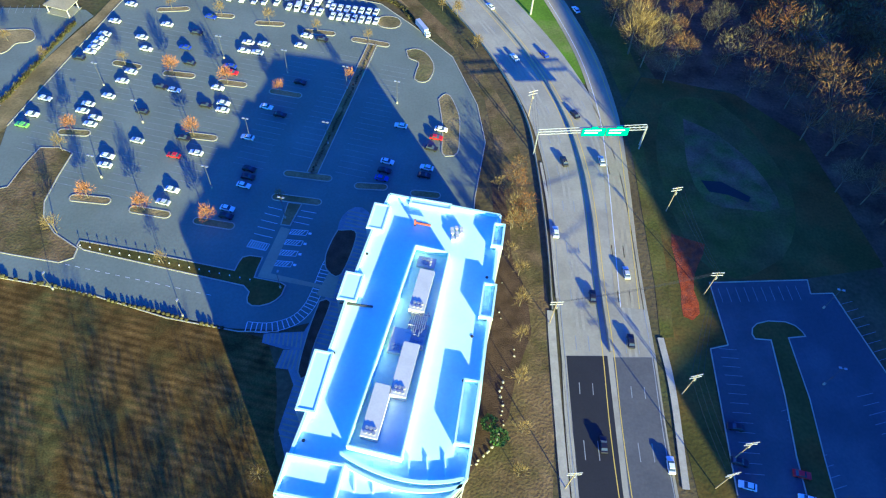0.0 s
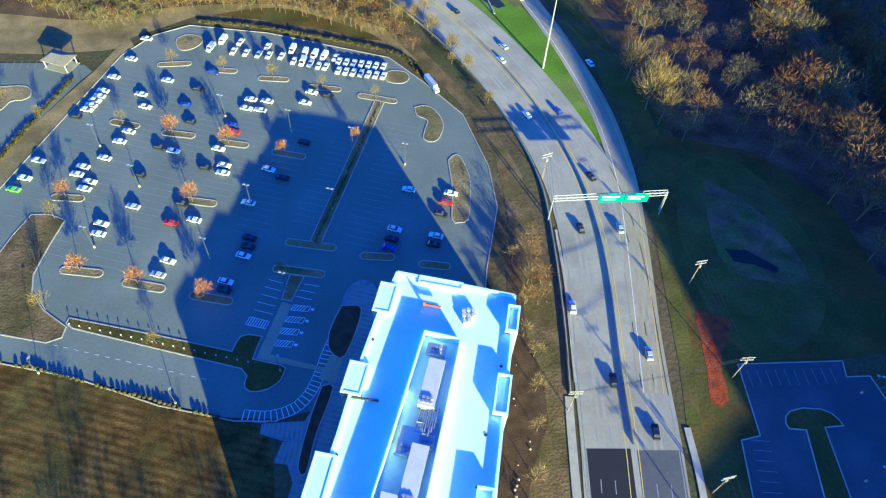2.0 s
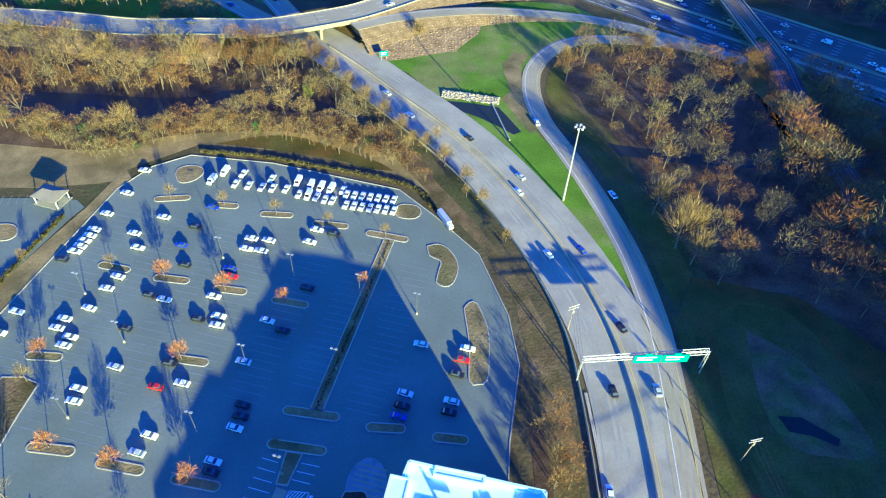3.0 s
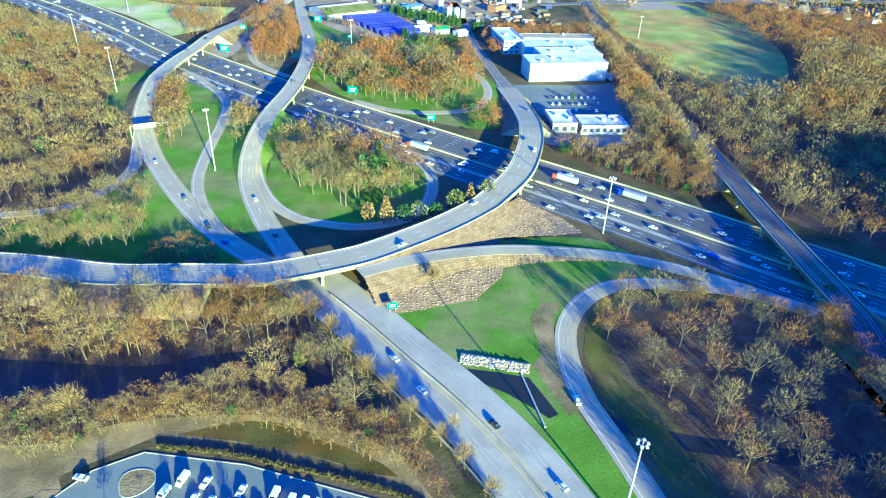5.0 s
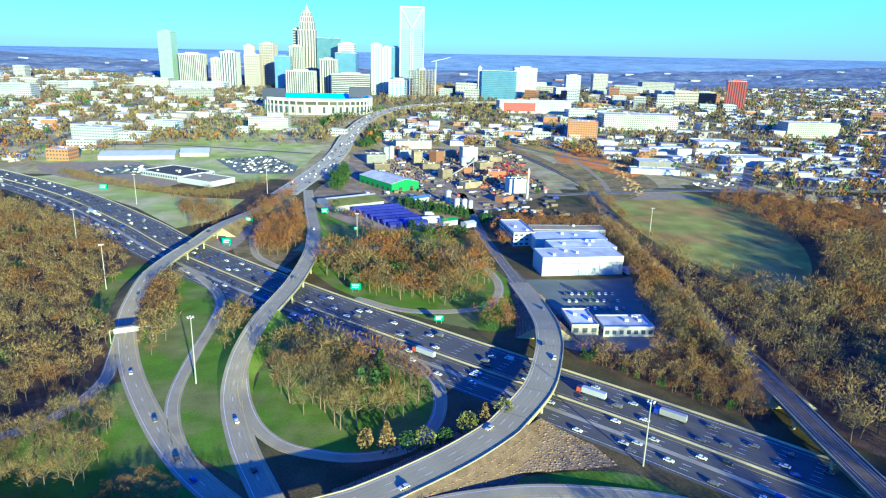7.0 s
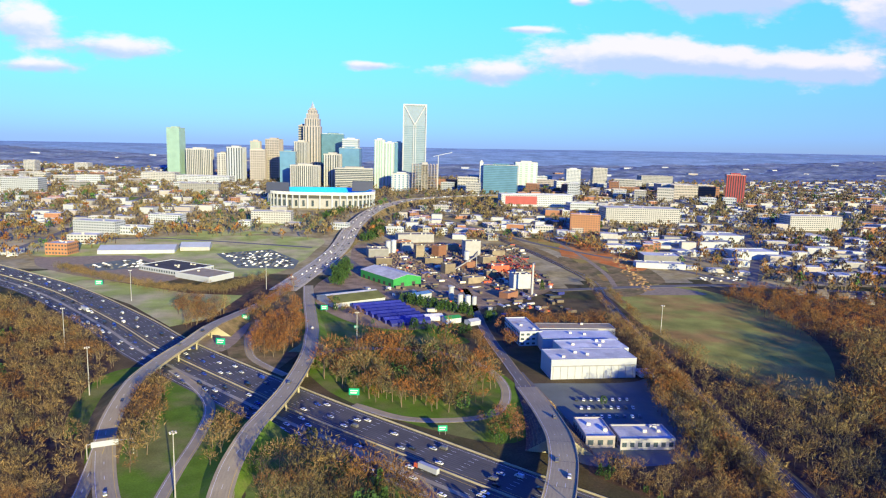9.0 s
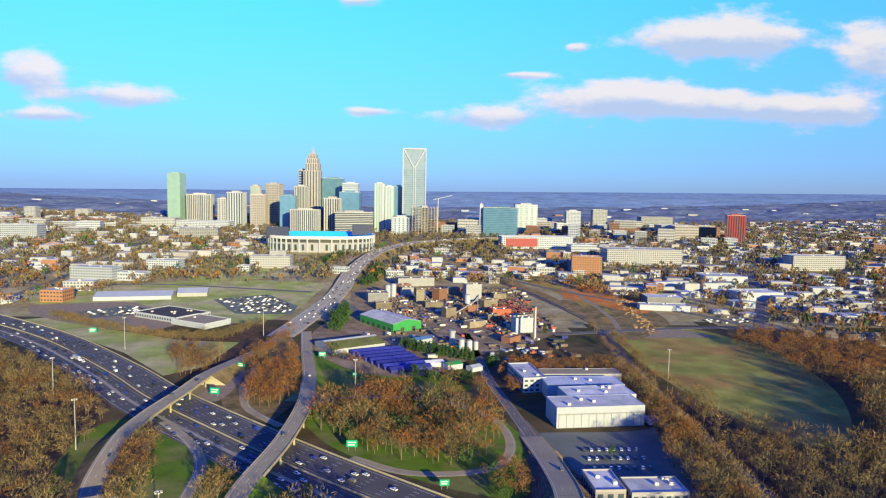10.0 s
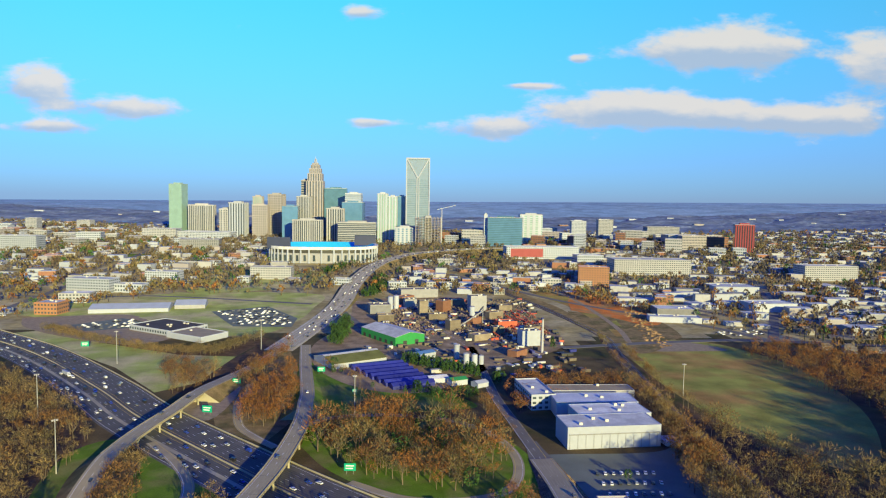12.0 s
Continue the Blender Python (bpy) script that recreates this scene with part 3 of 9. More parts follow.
patch("loop_lawn", [(-86, 700), (-40, 718), (10, 730), (40, 740), (20, 770), (-30, 790), (-80, 830), (-118, 880), (-104, 790), (-92, 740)], M["lawn"], 0.05, "green slope beside the ramp", "grass")
patch("loop_lawn", [(-180, 760), (-150, 680), (-110, 655), (-100, 700), (-110, 770), (-130, 870), (-150, 930), (-172, 900)], M["dry_grass"], 0.05, "dry grass slope between the ramps", "grass", False)
patch("roadside_lawn", [(-500, 1000), (-420, 950), (-300, 850), (-230, 770), (-205, 800), (-200, 900), (-260, 905), (-370, 960), (-460, 1030)], M["pale_lawn"], 0.06, "green motorway verge", "grass", False)
patch("roadside_lawn", [(-200, 540), (-196, 560), (-206, 620), (-210, 660), (-228, 640), (-222, 590), (-205, 545)], M["lawn"], 0.05, "green verge beside the curved road", "grass")
patch("roadside_lawn", [(-175, 372), (-120, 366), (-78, 366), (-70, 378), (-100, 405), (-128, 440), (-150, 470), (-158, 450), (-170, 420), (-200, 395)], M["lawn"], 0.05, "green lawn beside the curved road", "grass")
patch("big_field", [(214, 900), (250, 985), (305, 1010), (345, 985), (376, 890), (368, 800), (345, 720), (300, 640), (262, 620), (232, 680), (216, 780)], M["field_grass"], 0.06, "wide green and tan open field", "field")
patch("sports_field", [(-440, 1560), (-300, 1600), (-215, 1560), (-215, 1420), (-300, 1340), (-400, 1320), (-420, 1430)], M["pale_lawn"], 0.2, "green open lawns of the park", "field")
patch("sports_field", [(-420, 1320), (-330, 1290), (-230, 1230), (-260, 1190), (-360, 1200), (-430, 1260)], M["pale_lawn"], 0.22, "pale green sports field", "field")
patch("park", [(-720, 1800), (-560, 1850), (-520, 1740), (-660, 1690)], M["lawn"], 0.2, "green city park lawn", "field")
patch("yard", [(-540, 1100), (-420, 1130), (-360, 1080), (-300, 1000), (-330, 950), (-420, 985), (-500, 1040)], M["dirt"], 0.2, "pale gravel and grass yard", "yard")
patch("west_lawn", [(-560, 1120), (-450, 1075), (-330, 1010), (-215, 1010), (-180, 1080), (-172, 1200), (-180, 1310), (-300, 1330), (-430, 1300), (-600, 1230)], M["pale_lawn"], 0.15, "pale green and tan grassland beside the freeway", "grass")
patch("rail_gravel", [(214, 900), (226, 900), (228, 1000), (216, 1120), (196, 1235), (150, 1370), (110, 1460), (40, 1560), (30, 1550), (96, 1440), (130, 1360), (180, 1225), (206, 1100)], M["bleached"], 0.25, "bleached grass strip beside the railway", "grass", False)
patch("rail_lawn", [(230, 1010), (236, 1100), (214, 1240), (166, 1390), (120, 1480), (70, 1560), (90, 1580), (190, 1440), (240, 1290), (262, 1150), (250, 1020)], M["field_grass"], 0.22, "green strip along the railway", "grass", False)
patch("yard", [(-120, 1260), (-40, 1300), (60, 1300), (130, 1180), (160, 1060), (150, 960), (60, 860), (0, 780), (-60, 790), (-110, 860), (-130, 960), (-110, 1100)], M["works_ground"], 0.15, "grey works yard with stock piles", "yard")
patch("construction_site", [(212, 1206), (228, 1300), (258, 1322), (291, 1310), (338, 1215), (322, 1125), (292, 1100), (262, 1150)], M["orange_soil"], 0.26, "bare orange building site", "soil")
patch("site_bank", [(206, 1200), (250, 1165), (290, 1100), (320, 1120), (314, 1030), (277, 1000), (262, 957), (228, 936), (214, 1000), (210, 1060), (198, 1110)], M["dry_grass"], 0.24, "olive and tan grass bank below the building site", "grass")
patch("construction_site", [(222, 985), (300, 1000), (340, 960), (300, 950), (240, 950)], M["dirt"], 0.18, "pale dirt road and turning place", "soil")
patch("works_yard", [(80, 640), (160, 650), (184, 700), (176, 600), (160, 530), (90, 515), (86, 560)], M["asphalt_lot"], 0.08, "asphalt yard round the warehouse", "yard")


# ---- roads ----
BANK_TUFTS = []


def road(name, pts, width, mat, label, lift=0.1, lanes=(), edge="paint", barrier=0, bank="lawn", wear=(), wear_mat="lane_wear"):
    """pts: x, y, height, and 1 where the road is a bridge. A slab with raised sides on bridges and grassed banks elsewhere."""
    pts = [tuple(p) + (0,) * (4 - len(p)) for p in pts]
    line = spline(pts)
    nrm = normals(line)
    b = Build()
    half = width / 2
    rows = []
    for p, m in zip(line, nrm):
        z = gz(p[0], p[1]) + max(0, p[2]) + lift
        rows.append((p[:2] + m * half, p[:2] - m * half, z, p[3] > 0.5))
    vs, fs = [], []
    for l, r, z, bridge in rows:
        thick = 1.5 if bridge else 0.25
        vs += [(l[0], l[1], z), (r[0], r[1], z), (r[0], r[1], z - thick), (l[0], l[1], z - thick)]
    for i in range(len(rows) - 1):
        o, q = 4 * i, 4 * i + 4
        fs += [(o, o + 1, q + 1, q), (o + 1, o + 2, q + 2, q + 1), (o + 2, o + 3, q + 3, q + 2), (o + 3, o, q, q + 3)]
    base = tagged(new(name, mesh_of(name, vs, fs, mat)), label, "road", kind="structure")
    bank_b, wall_b, pier_b = Build(), Build(), Build()
    for i in range(len(rows) - 1):
        (l0, r0, z0, b0), (l1, r1, z1, b1) = rows[i], rows[i + 1]
        g0, g1 = gz(*l0), gz(*l1)
        if z0 - g0 > 0.6 and not (b0 and b1):
            for a0, a1, s in ((l0, l1, 1), (r0, r1, -1)):
                k0, k1 = (z0 - g0) * 1.6 * s, (z1 - g1) * 1.6 * s
                q = [(*a0, z0 - 0.1), (*a1, z1 - 0.1), (*(a1 + nrm[i + 1] * k1), g1 - 0.05), (*(a0 + nrm[i] * k0), g0 - 0.05)]
                bank_b.add(q, [(0, 1, 2, 3) if s < 0 else (3, 2, 1, 0)])
                if bank == "planting" and z0 - g0 > 2:
                    for f in (0.2, 0.38, 0.56, 0.74, 0.92):
                        for h in (0.0, 0.33, 0.66):
                            top, toe = Vector(q[0]).lerp(Vector(q[1]), h), Vector(q[3]).lerp(Vector(q[2]), h)
                            BANK_TUFTS.append(tuple(top.lerp(toe, f)))
        if (b0 and b1) or (z0 - g0 > 3 and barrier):
            for a0, a1, s in ((l0, l1, 1), (r0, r1, -1)):
                i0, i1 = a0 - nrm[i] * 0.4 * s, a1 - nrm[i + 1] * 0.4 * s
                q = [(*a0, z0 - 0.2), (*a1, z1 - 0.2), (*a1, z1 + 0.42), (*a0, z0 + 0.42), (*i0, z0 - 0.2), (*i1, z1 - 0.2), (*i1, z1 + 0.42), (*i0, z0 + 0.42)]
                wall_b.add(q, [(0, 1, 2, 3), (7, 6, 5, 4), (3, 2, 6, 7)])
        if b0 and b1 and i % 6 == 3 and z0 - g0 > 5:
            for s in (-0.32, 0.32):
                c = (l0 + r0) / 2 + nrm[i] * width * s
                pier_b.rod((*c, g0 - 0.5), (*c, z0 - 2.2), 0.7, sides=8)
            ca, cb = l0 - nrm[i] * width * 0.06, r0 + nrm[i] * width * 0.06
            pier_b.rod((*ca, z0 - 2.1), (*cb, z0 - 2.1), 0.75, sides=6)
    banked = [False] + [rows[i][2] - gz(*rows[i][0]) > 0.6 and not (rows[i][3] and rows[i + 1][3]) for i in range(len(rows) - 1)] + [False]
    for i in range(len(rows)):
        l, r, z, _ = rows[i]
        g = gz(*l)
        if banked[i] != banked[i + 1] and z - g > 2.5 and 0 < i < len(rows) - 1:
            k = (z - g) * 1.6
            lt, rt_ = l + nrm[i] * k, r - nrm[i] * k
            Build().add([(*lt, g - 0.1), (*l, z - 0.05), (*r, z - 0.05), (*rt_, g - 0.1)], [(0, 1, 2, 3), (3, 2, 1, 0)][:1]).to("abutment", M["concrete"], base)
    if bank_b.v:
        tagged(bank_b.to("embankment", M[bank]), "grassed road embankment", "embankment", kind="structure")
    if wall_b.v:
        wall_b.to("bridge_parapet", M["concrete"], base)
    if pier_b.v:
        pier_b.to("bridge_pier", M["concrete"], base)
    worn = Build()
    for off in wear:
        for i in range(len(rows) - 1):
            c0, c1 = line[i][:2] + nrm[i] * off, line[i + 1][:2] + nrm[i + 1] * off
            z0, z1 = rows[i][2] + 0.006, rows[i + 1][2] + 0.006
            for d in (-0.85, 0.85):
                a0, a1 = c0 + nrm[i] * d, c1 + nrm[i + 1] * d
                w = 0.42
                worn.add([(*(a0 - nrm[i] * w), z0), (*(a1 - nrm[i + 1] * w), z1), (*(a1 + nrm[i + 1] * w), z1), (*(a0 + nrm[i] * w), z0)], [(0, 1, 2, 3)])
    if worn.v:
        tagged(worn.to("tyre_track", M[wear_mat], base), kind="stuff")
    joints = Build()
    for i in range(len(rows) - 1):
        if rows[i][3] and i % 5 == 0:
            l, r, z, _ = rows[i]
            d = (line[i + 1] - line[i])[:2]
            d = d / np.linalg.norm(d) * 0.12
            joints.add([(*(l - d), z + 0.012), (*(r - d), z + 0.012), (*(r + d), z + 0.012), (*(l + d), z + 0.012)], [(0, 1, 2, 3)])
    if joints.v:
        tagged(joints.to("expansion_joint", M["dark_metal"], base), kind="stuff")
    marks = {"paint": Build(), "paint_yellow": Build()}
    for off, colour, dash in lanes:
        bb = marks[colour]
        for i in range(len(rows) - 1):
            if dash and i % 3:
                continue
            c0, c1 = line[i][:2] + nrm[i] * off, line[i + 1][:2] + nrm[i + 1] * off
            if dash:
                c1 = c0 + (c1 - c0) * 0.75
            z0, z1 = rows[i][2] + 0.02, rows[i + 1][2] + 0.02
            w = 0.11
            bb.add([(*(c0 - nrm[i] * w), z0), (*(c1 - nrm[i + 1] * w), z1), (*(c1 + nrm[i + 1] * w), z1), (*(c0 + nrm[i] * w), z0)], [(0, 1, 2, 3)])
    for colour, bb in marks.items():
        if bb.v:
            tagged(bb.to("lane_marking", M["bay_paint" if edge == "worn" and colour == "paint" else colour], base), kind="stuff")
    return line, nrm, rows


def lanes_for(width, n, shoulder=1.2):
    lane = (width - 2 * shoulder) / n
    out = [(width / 2 - shoulder, "paint", False), (-width / 2 + shoulder, "paint_yellow", False)]
    out += [(-width / 2 + shoulder + lane * k, "paint", True) for k in range(1, n)]
    return out


def median_wall(name, pts, height, mat, label, width=0.6):
    line = spline(pts)
    nrm = normals(line)
    b = Build()
    for i in range(len(line) - 1):
        z0, z1 = gz(*line[i][:2]) + 0.05, gz(*line[i + 1][:2]) + 0.05
        a, c = line[i][:2], line[i + 1][:2]
        w, t = width / 2, width / 4
        vs = [(*(a - nrm[i] * w), z0), (*(c - nrm[i + 1] * w), z1), (*(c - nrm[i + 1] * t), z1 + height), (*(a - nrm[i] * t), z0 + height),
              (*(a + nrm[i] * w), z0), (*(c + nrm[i + 1] * w), z1), (*(c + nrm[i + 1] * t), z1 + height), (*(a + nrm[i] * t), z0 + height)]
        b.add(vs, [(0, 1, 2, 3), (7, 6, 5, 4), (3, 2, 6, 7)])
    return tagged(b.to(name, mat), label, "barrier", kind="structure")


# boulevard beside the office building
BOULEVARD = [(48, -120), (52, -40), (56, 40), (60, 78), (62, 100), (65, 128), (66, 150), (64, 175), (57, 203), (47, 229), (34, 256), (18, 281), (0, 304), (-17, 326), (-34, 346), (-50, 362)]
BLVD_LANES = [(12.2, "paint", False), (-12.2, "paint", False), (1.6, "paint_yellow", False), (-1.6, "paint_yellow", False), (5.2, "paint", True), (8.8, "paint", True), (-5.2, "paint", True), (-8.8, "paint", True)]
road("boulevard", BOULEVARD, 26.5, M["concrete"], "pale worn boulevard with six lanes", 0.12, BLVD_LANES, edge="worn", wear=(7.0, -7.0))
patch("new_asphalt", [(39, -120), (42, -40), (44.5, 40), (48, 77.5), (59.5, 77), (55.5, 40), (51.5, -40), (47.5, -120)], M["asphalt_new"], 0.135, "fresh dark asphalt on the boulevard", "road", False)
patch("new_asphalt", [(49, -120), (53, -40), (57, 40), (61, 76.5), (72.5, 76), (68.5, 40), (64.5, -40), (60.5, -120)], M["asphalt_resurfaced"], 0.135, "grey resurfaced asphalt on the boulevard", "road", False)
median_wall("median_barrier", [(60.6, 78), (62.3, 100), (65.2, 128), (66, 150), (64, 175), (57, 203), (47, 229), (34, 256), (18, 281), (0, 304), (-17, 326), (-34, 346)], 0.9, M["concrete"], "low concrete barrier along the boulevard median")
median_wall("roadside_barrier", [(46.5, 92), (49, 118), (50.5, 150), (50, 172), (44.5, 196), (35, 222), (22, 248), (6, 272), (-12, 296), (-28, 318)], 0.8, M["concrete"], "low concrete wall beside the boulevard", 0.5)
# slip road to the motorway
road("slip_road", [(69.5, 92), (73.2, 118), (76.6, 142), (79.4, 166), (80, 183), (79, 205), (75, 230), (68, 260), (61, 285), (59.5, 308), (64, 329), (77, 347), (95, 356), (123, 355), (150, 348), (185, 325)], 8.5, M["pale_concrete"], "pale concrete slip road curving to the motorway", 0.14, lanes_for(8.5, 1, 1.5), wear=(0,), wear_mat="pale_wear")
# curved flyover, then the street beside the warehouse
FLYOVER = [(-420, 440, 2), (-300, 392, 3), (-230, 368, 5), (-164, 358, 6), (-127, 350, 7, 0), (-95, 349, 8, 0), (-80, 349, 8, 1), (-62, 350, 8, 1), (-30, 362, 8, 1), (-14, 371, 8, 0), (14, 393, 8, 0), (34, 413, 8, 0), (42, 424, 8, 1), (60, 456, 8, 1), (72, 496, 8, 1), (76, 520, 7.6, 1), (78, 545, 6, 0), (77, 590, 2.5, 0), (73.4, 632, 0.3, 0)]
WORKS_STREET = [(73.4, 632), (66, 693), (57, 770), (52, 870), (47, 956), (29, 1024), (7, 1101), (-20, 1180)]
fly = road("flyover", FLYOVER, 15.5, M["pale_concrete"], "curved concrete flyover over the motorway", 0.16, lanes_for(15.5, 3, 1.6), barrier=1, bank="planting", wear=(-4.1, 0, 4.1), wear_mat="pale_wear")
road("slip_road", [(-22, 352, 7.5), (-6, 361, 7), (17, 371, 5.5), (43, 379, 3.2), (68, 381, 1.5), (94, 379, 0.4), (116, 372), (140, 358), (175, 333)], 8.5, M["pale_concrete"], "pale slip road falling to the motorway", 0.15, lanes_for(8.5, 1, 1.5), bank="planting")
# motorway
road("works_street", WORKS_STREET, 9.0, M["asphalt_road"], "worn two-lane street beside the works", 0.15, lanes_for(9.0, 2, 0.6))
patch("street_taper", [(81.2, 633), (65.6, 631), (66.6, 650), (66.4, 664), (75.4, 664), (77.6, 650)], M["asphalt_road"], 0.14, "widened mouth of the street at the ramp", "road", False)
MOTORWAY = [(-1700, 1310), (-1200, 1290), (-900, 1220), (-720, 1125), (-552, 1010), (-410, 905), (-285, 783), (-216, 707), (-134, 630), (-75, 577), (-19, 531), (28, 493), (112, 427), (180, 369), (280, 284), (420, 165), (560, 40), (700, -90)]
I_LANES = []
for side in (1, -1):
    I_LANES += [(side * 3.2, "paint_yellow", False), (side * 25.5, "paint", False)] + [(side * (3.2 + 3.7 * k), "paint", True) for k in range(1, 6)]
moto = road("motorway", MOTORWAY, 55.0, M["asphalt_motorway"], "wide dark motorway with ten lanes", 0.1, I_LANES, wear=(5.1, 8.8, 12.5, 16.2, 19.9, -5.1, -8.8, -16.2, -19.9, -23.4), wear_mat="lane_wear_dark")
median_wall("median_barrier", MOTORWAY, 1.0, M["concrete"], "concrete barrier along the motorway median", 0.8)
mline = spline(MOTORWAY)
mnrm = normals(mline)
median_wall("motorway_wall", [tuple(p[:2] + m * 28.3) for p, m in zip(mline[::6], mnrm[::6])], 1.0, M["concrete"], "low concrete wall at the motorway edge", 0.7)
for off in (-13.2,):
    b = Build()
    for i in range(len(mline) - 1):
        a, c = mline[i][:2] + mnrm[i] * off, mline[i + 1][:2] + mnrm[i + 1] * off
        z = gz(*a) + 0.13
        b.add([(*(a - mnrm[i] * 1.5), z), (*(c - mnrm[i + 1] * 1.5), z), (*(c + mnrm[i + 1] * 1.5), z), (*(a + mnrm[i] * 1.5), z)], [(0, 1, 2, 3)])
    tagged(b.to("divider_strip", M["concrete"]), "pale concrete strip dividing the carriageways", "road", kind="structure")
# western road with its bridge
road("west_road", [(-42, 356), (-60, 366), (-75, 378), (-95, 398), (-118, 428), (-146, 472), (-166, 511, 0.8), (-181, 548, 4), (-191, 598, 7.5), (-193, 625, 8, 1), (-192, 660, 8, 1), (-188, 700, 8, 1), (-186, 738, 8, 1), (-184, 762, 7.2, 0), (-178, 800, 5), (-170, 850, 2.4), (-164, 910, 0.6), (-158, 990)], 11.5, M["pale_concrete"], "pale two-lane road curving onto a bridge", 0.17, lanes_for(11.5, 2, 1.6), bank="dry_grass", wear=(-2.1, 2.1), wear_mat="pale_wear")
# eastern road with its bridge, then the freeway to the town
FREEWAY = [(-48, 362), (-60, 384), (-76, 415), (-91, 455, 0.5), (-97, 495, 4), (-96, 535, 7.6), (-93, 560, 8, 1), (-89, 600, 8, 1), (-88, 650, 8, 1), (-90, 690, 8, 1), (-95, 725, 7, 0), (-101, 765, 4), (-122, 869, 0.5), (-139, 959)]
road("east_road", FREEWAY, 12, M["pale_concrete"], "pale two-lane road rising over a bridge", 0.18, lanes_for(12, 2, 1.8), wear=(-2.1, 2.1), wear_mat="pale_wear")
TOWN_FREEWAY = [(-163, 930, 0), (-158, 980, 0), (-149, 1075, 0), (-139, 1180, 1), (-136, 1268, 2.5), (-137, 1380, 4), (-132, 1483, 6), (-118, 1600, 8), (-92, 1700, 9), (-40, 1810, 9), (36, 1885, 9), (150, 1965, 8), (330, 2030, 6), (520, 2060, 3)]
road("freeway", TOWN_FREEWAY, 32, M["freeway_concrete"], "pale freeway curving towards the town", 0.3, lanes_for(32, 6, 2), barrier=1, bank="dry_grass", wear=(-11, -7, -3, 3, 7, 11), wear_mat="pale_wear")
road("loop_ramp", [(-84, 388), (-98, 406), (-111, 430), (-120, 458), (-125, 500), (-128, 545), (-135, 585), (-155, 620), (-185, 655)], 7, M["pale_concrete"], "pale loop ramp to the motorway", 0.15, lanes_for(7, 1, 1.2))
road("loop_ramp", [(-95, 492, 3.5), (-91, 472, 1.6), (-83, 448, 0.2), (-72, 427), (-58, 413), (-42, 407), (-25, 405), (-5, 412), (7, 430), (11, 453), (8, 477), (-8, 503), (-40, 530)], 7, M["pale_concrete"], "pale loop ramp round the trees", 0.15, lanes_for(7, 1, 1.2))
road("loop_ramp", [(-88, 668, 7), (-74, 695, 4), (-52, 712, 1), (-20, 716), (20, 704), (48, 672), (58, 630), (50, 590), (28, 574), (-10, 573), (-45, 594)], 7, M["pale_concrete"], "pale loop ramp round the russet trees", 0.15, lanes_for(7, 1, 1.2))
road("loop_ramp", [(-158, 800), (-152, 775), (-153, 750), (-147, 722), (-135, 688), (-118, 666), (-100, 648)], 6.5, M["pale_concrete"], "pale short loop ramp by the bridge", 0.15, lanes_for(6.5, 1, 1.2))
road("loop_ramp", [(-300, 400), (-230, 408), (-178, 420), (-163, 445), (-160, 470), (-168, 500), (-178, 535, 3)], 7, M["pale_concrete"], "narrow pale street joining the curved road", 0.15, lanes_for(7, 2, 0.6))
road("street", [(-60, 1000), (-110, 1130), (-128, 1180)], 10, M["asphalt_road"], "grey works street", 0.3)
road("dirt_track", [(236, 985), (246, 1060), (247, 1150), (240, 1260), (222, 1400), (170, 1560)], 7, M["dirt"], "pale dirt track beside the railway", 0.3)
TOWN_STREETS = [[(-1200, 1560), (-700, 1500), (-420, 1590), (-150, 1660), (200, 1610), (600, 1520), (1300, 1400)],
                [(-1000, 1350), (-600, 1260), (-430, 1280), (-180, 1230)],
                [(-600, 1150), (-640, 1500), (-700, 1900), (-720, 2300)],
                [(150, 960), (300, 1000), (420, 1010), (700, 960), (1200, 860)],
                [(40, 1560), (200, 1300), (360, 1120), (420, 1010)],
                [(420, 1010), (560, 1300), (640, 1600), (700, 2100)],
                [(-350, 1650), (-330, 1900), (-340, 2300)],
                [(250, 1700), (320, 2000), (340, 2400)],
                [(700, 960), (860, 1300), (980, 1700), (1050, 2200)],
                [(-1500, 1900), (-700, 1930), (-200, 1870), (300, 1870), (900, 1850), (1700, 1750)]]
for pts in TOWN_STREETS:
    road("town_street", pts, 12, M["asphalt_road"], "grey town street", 0.35)


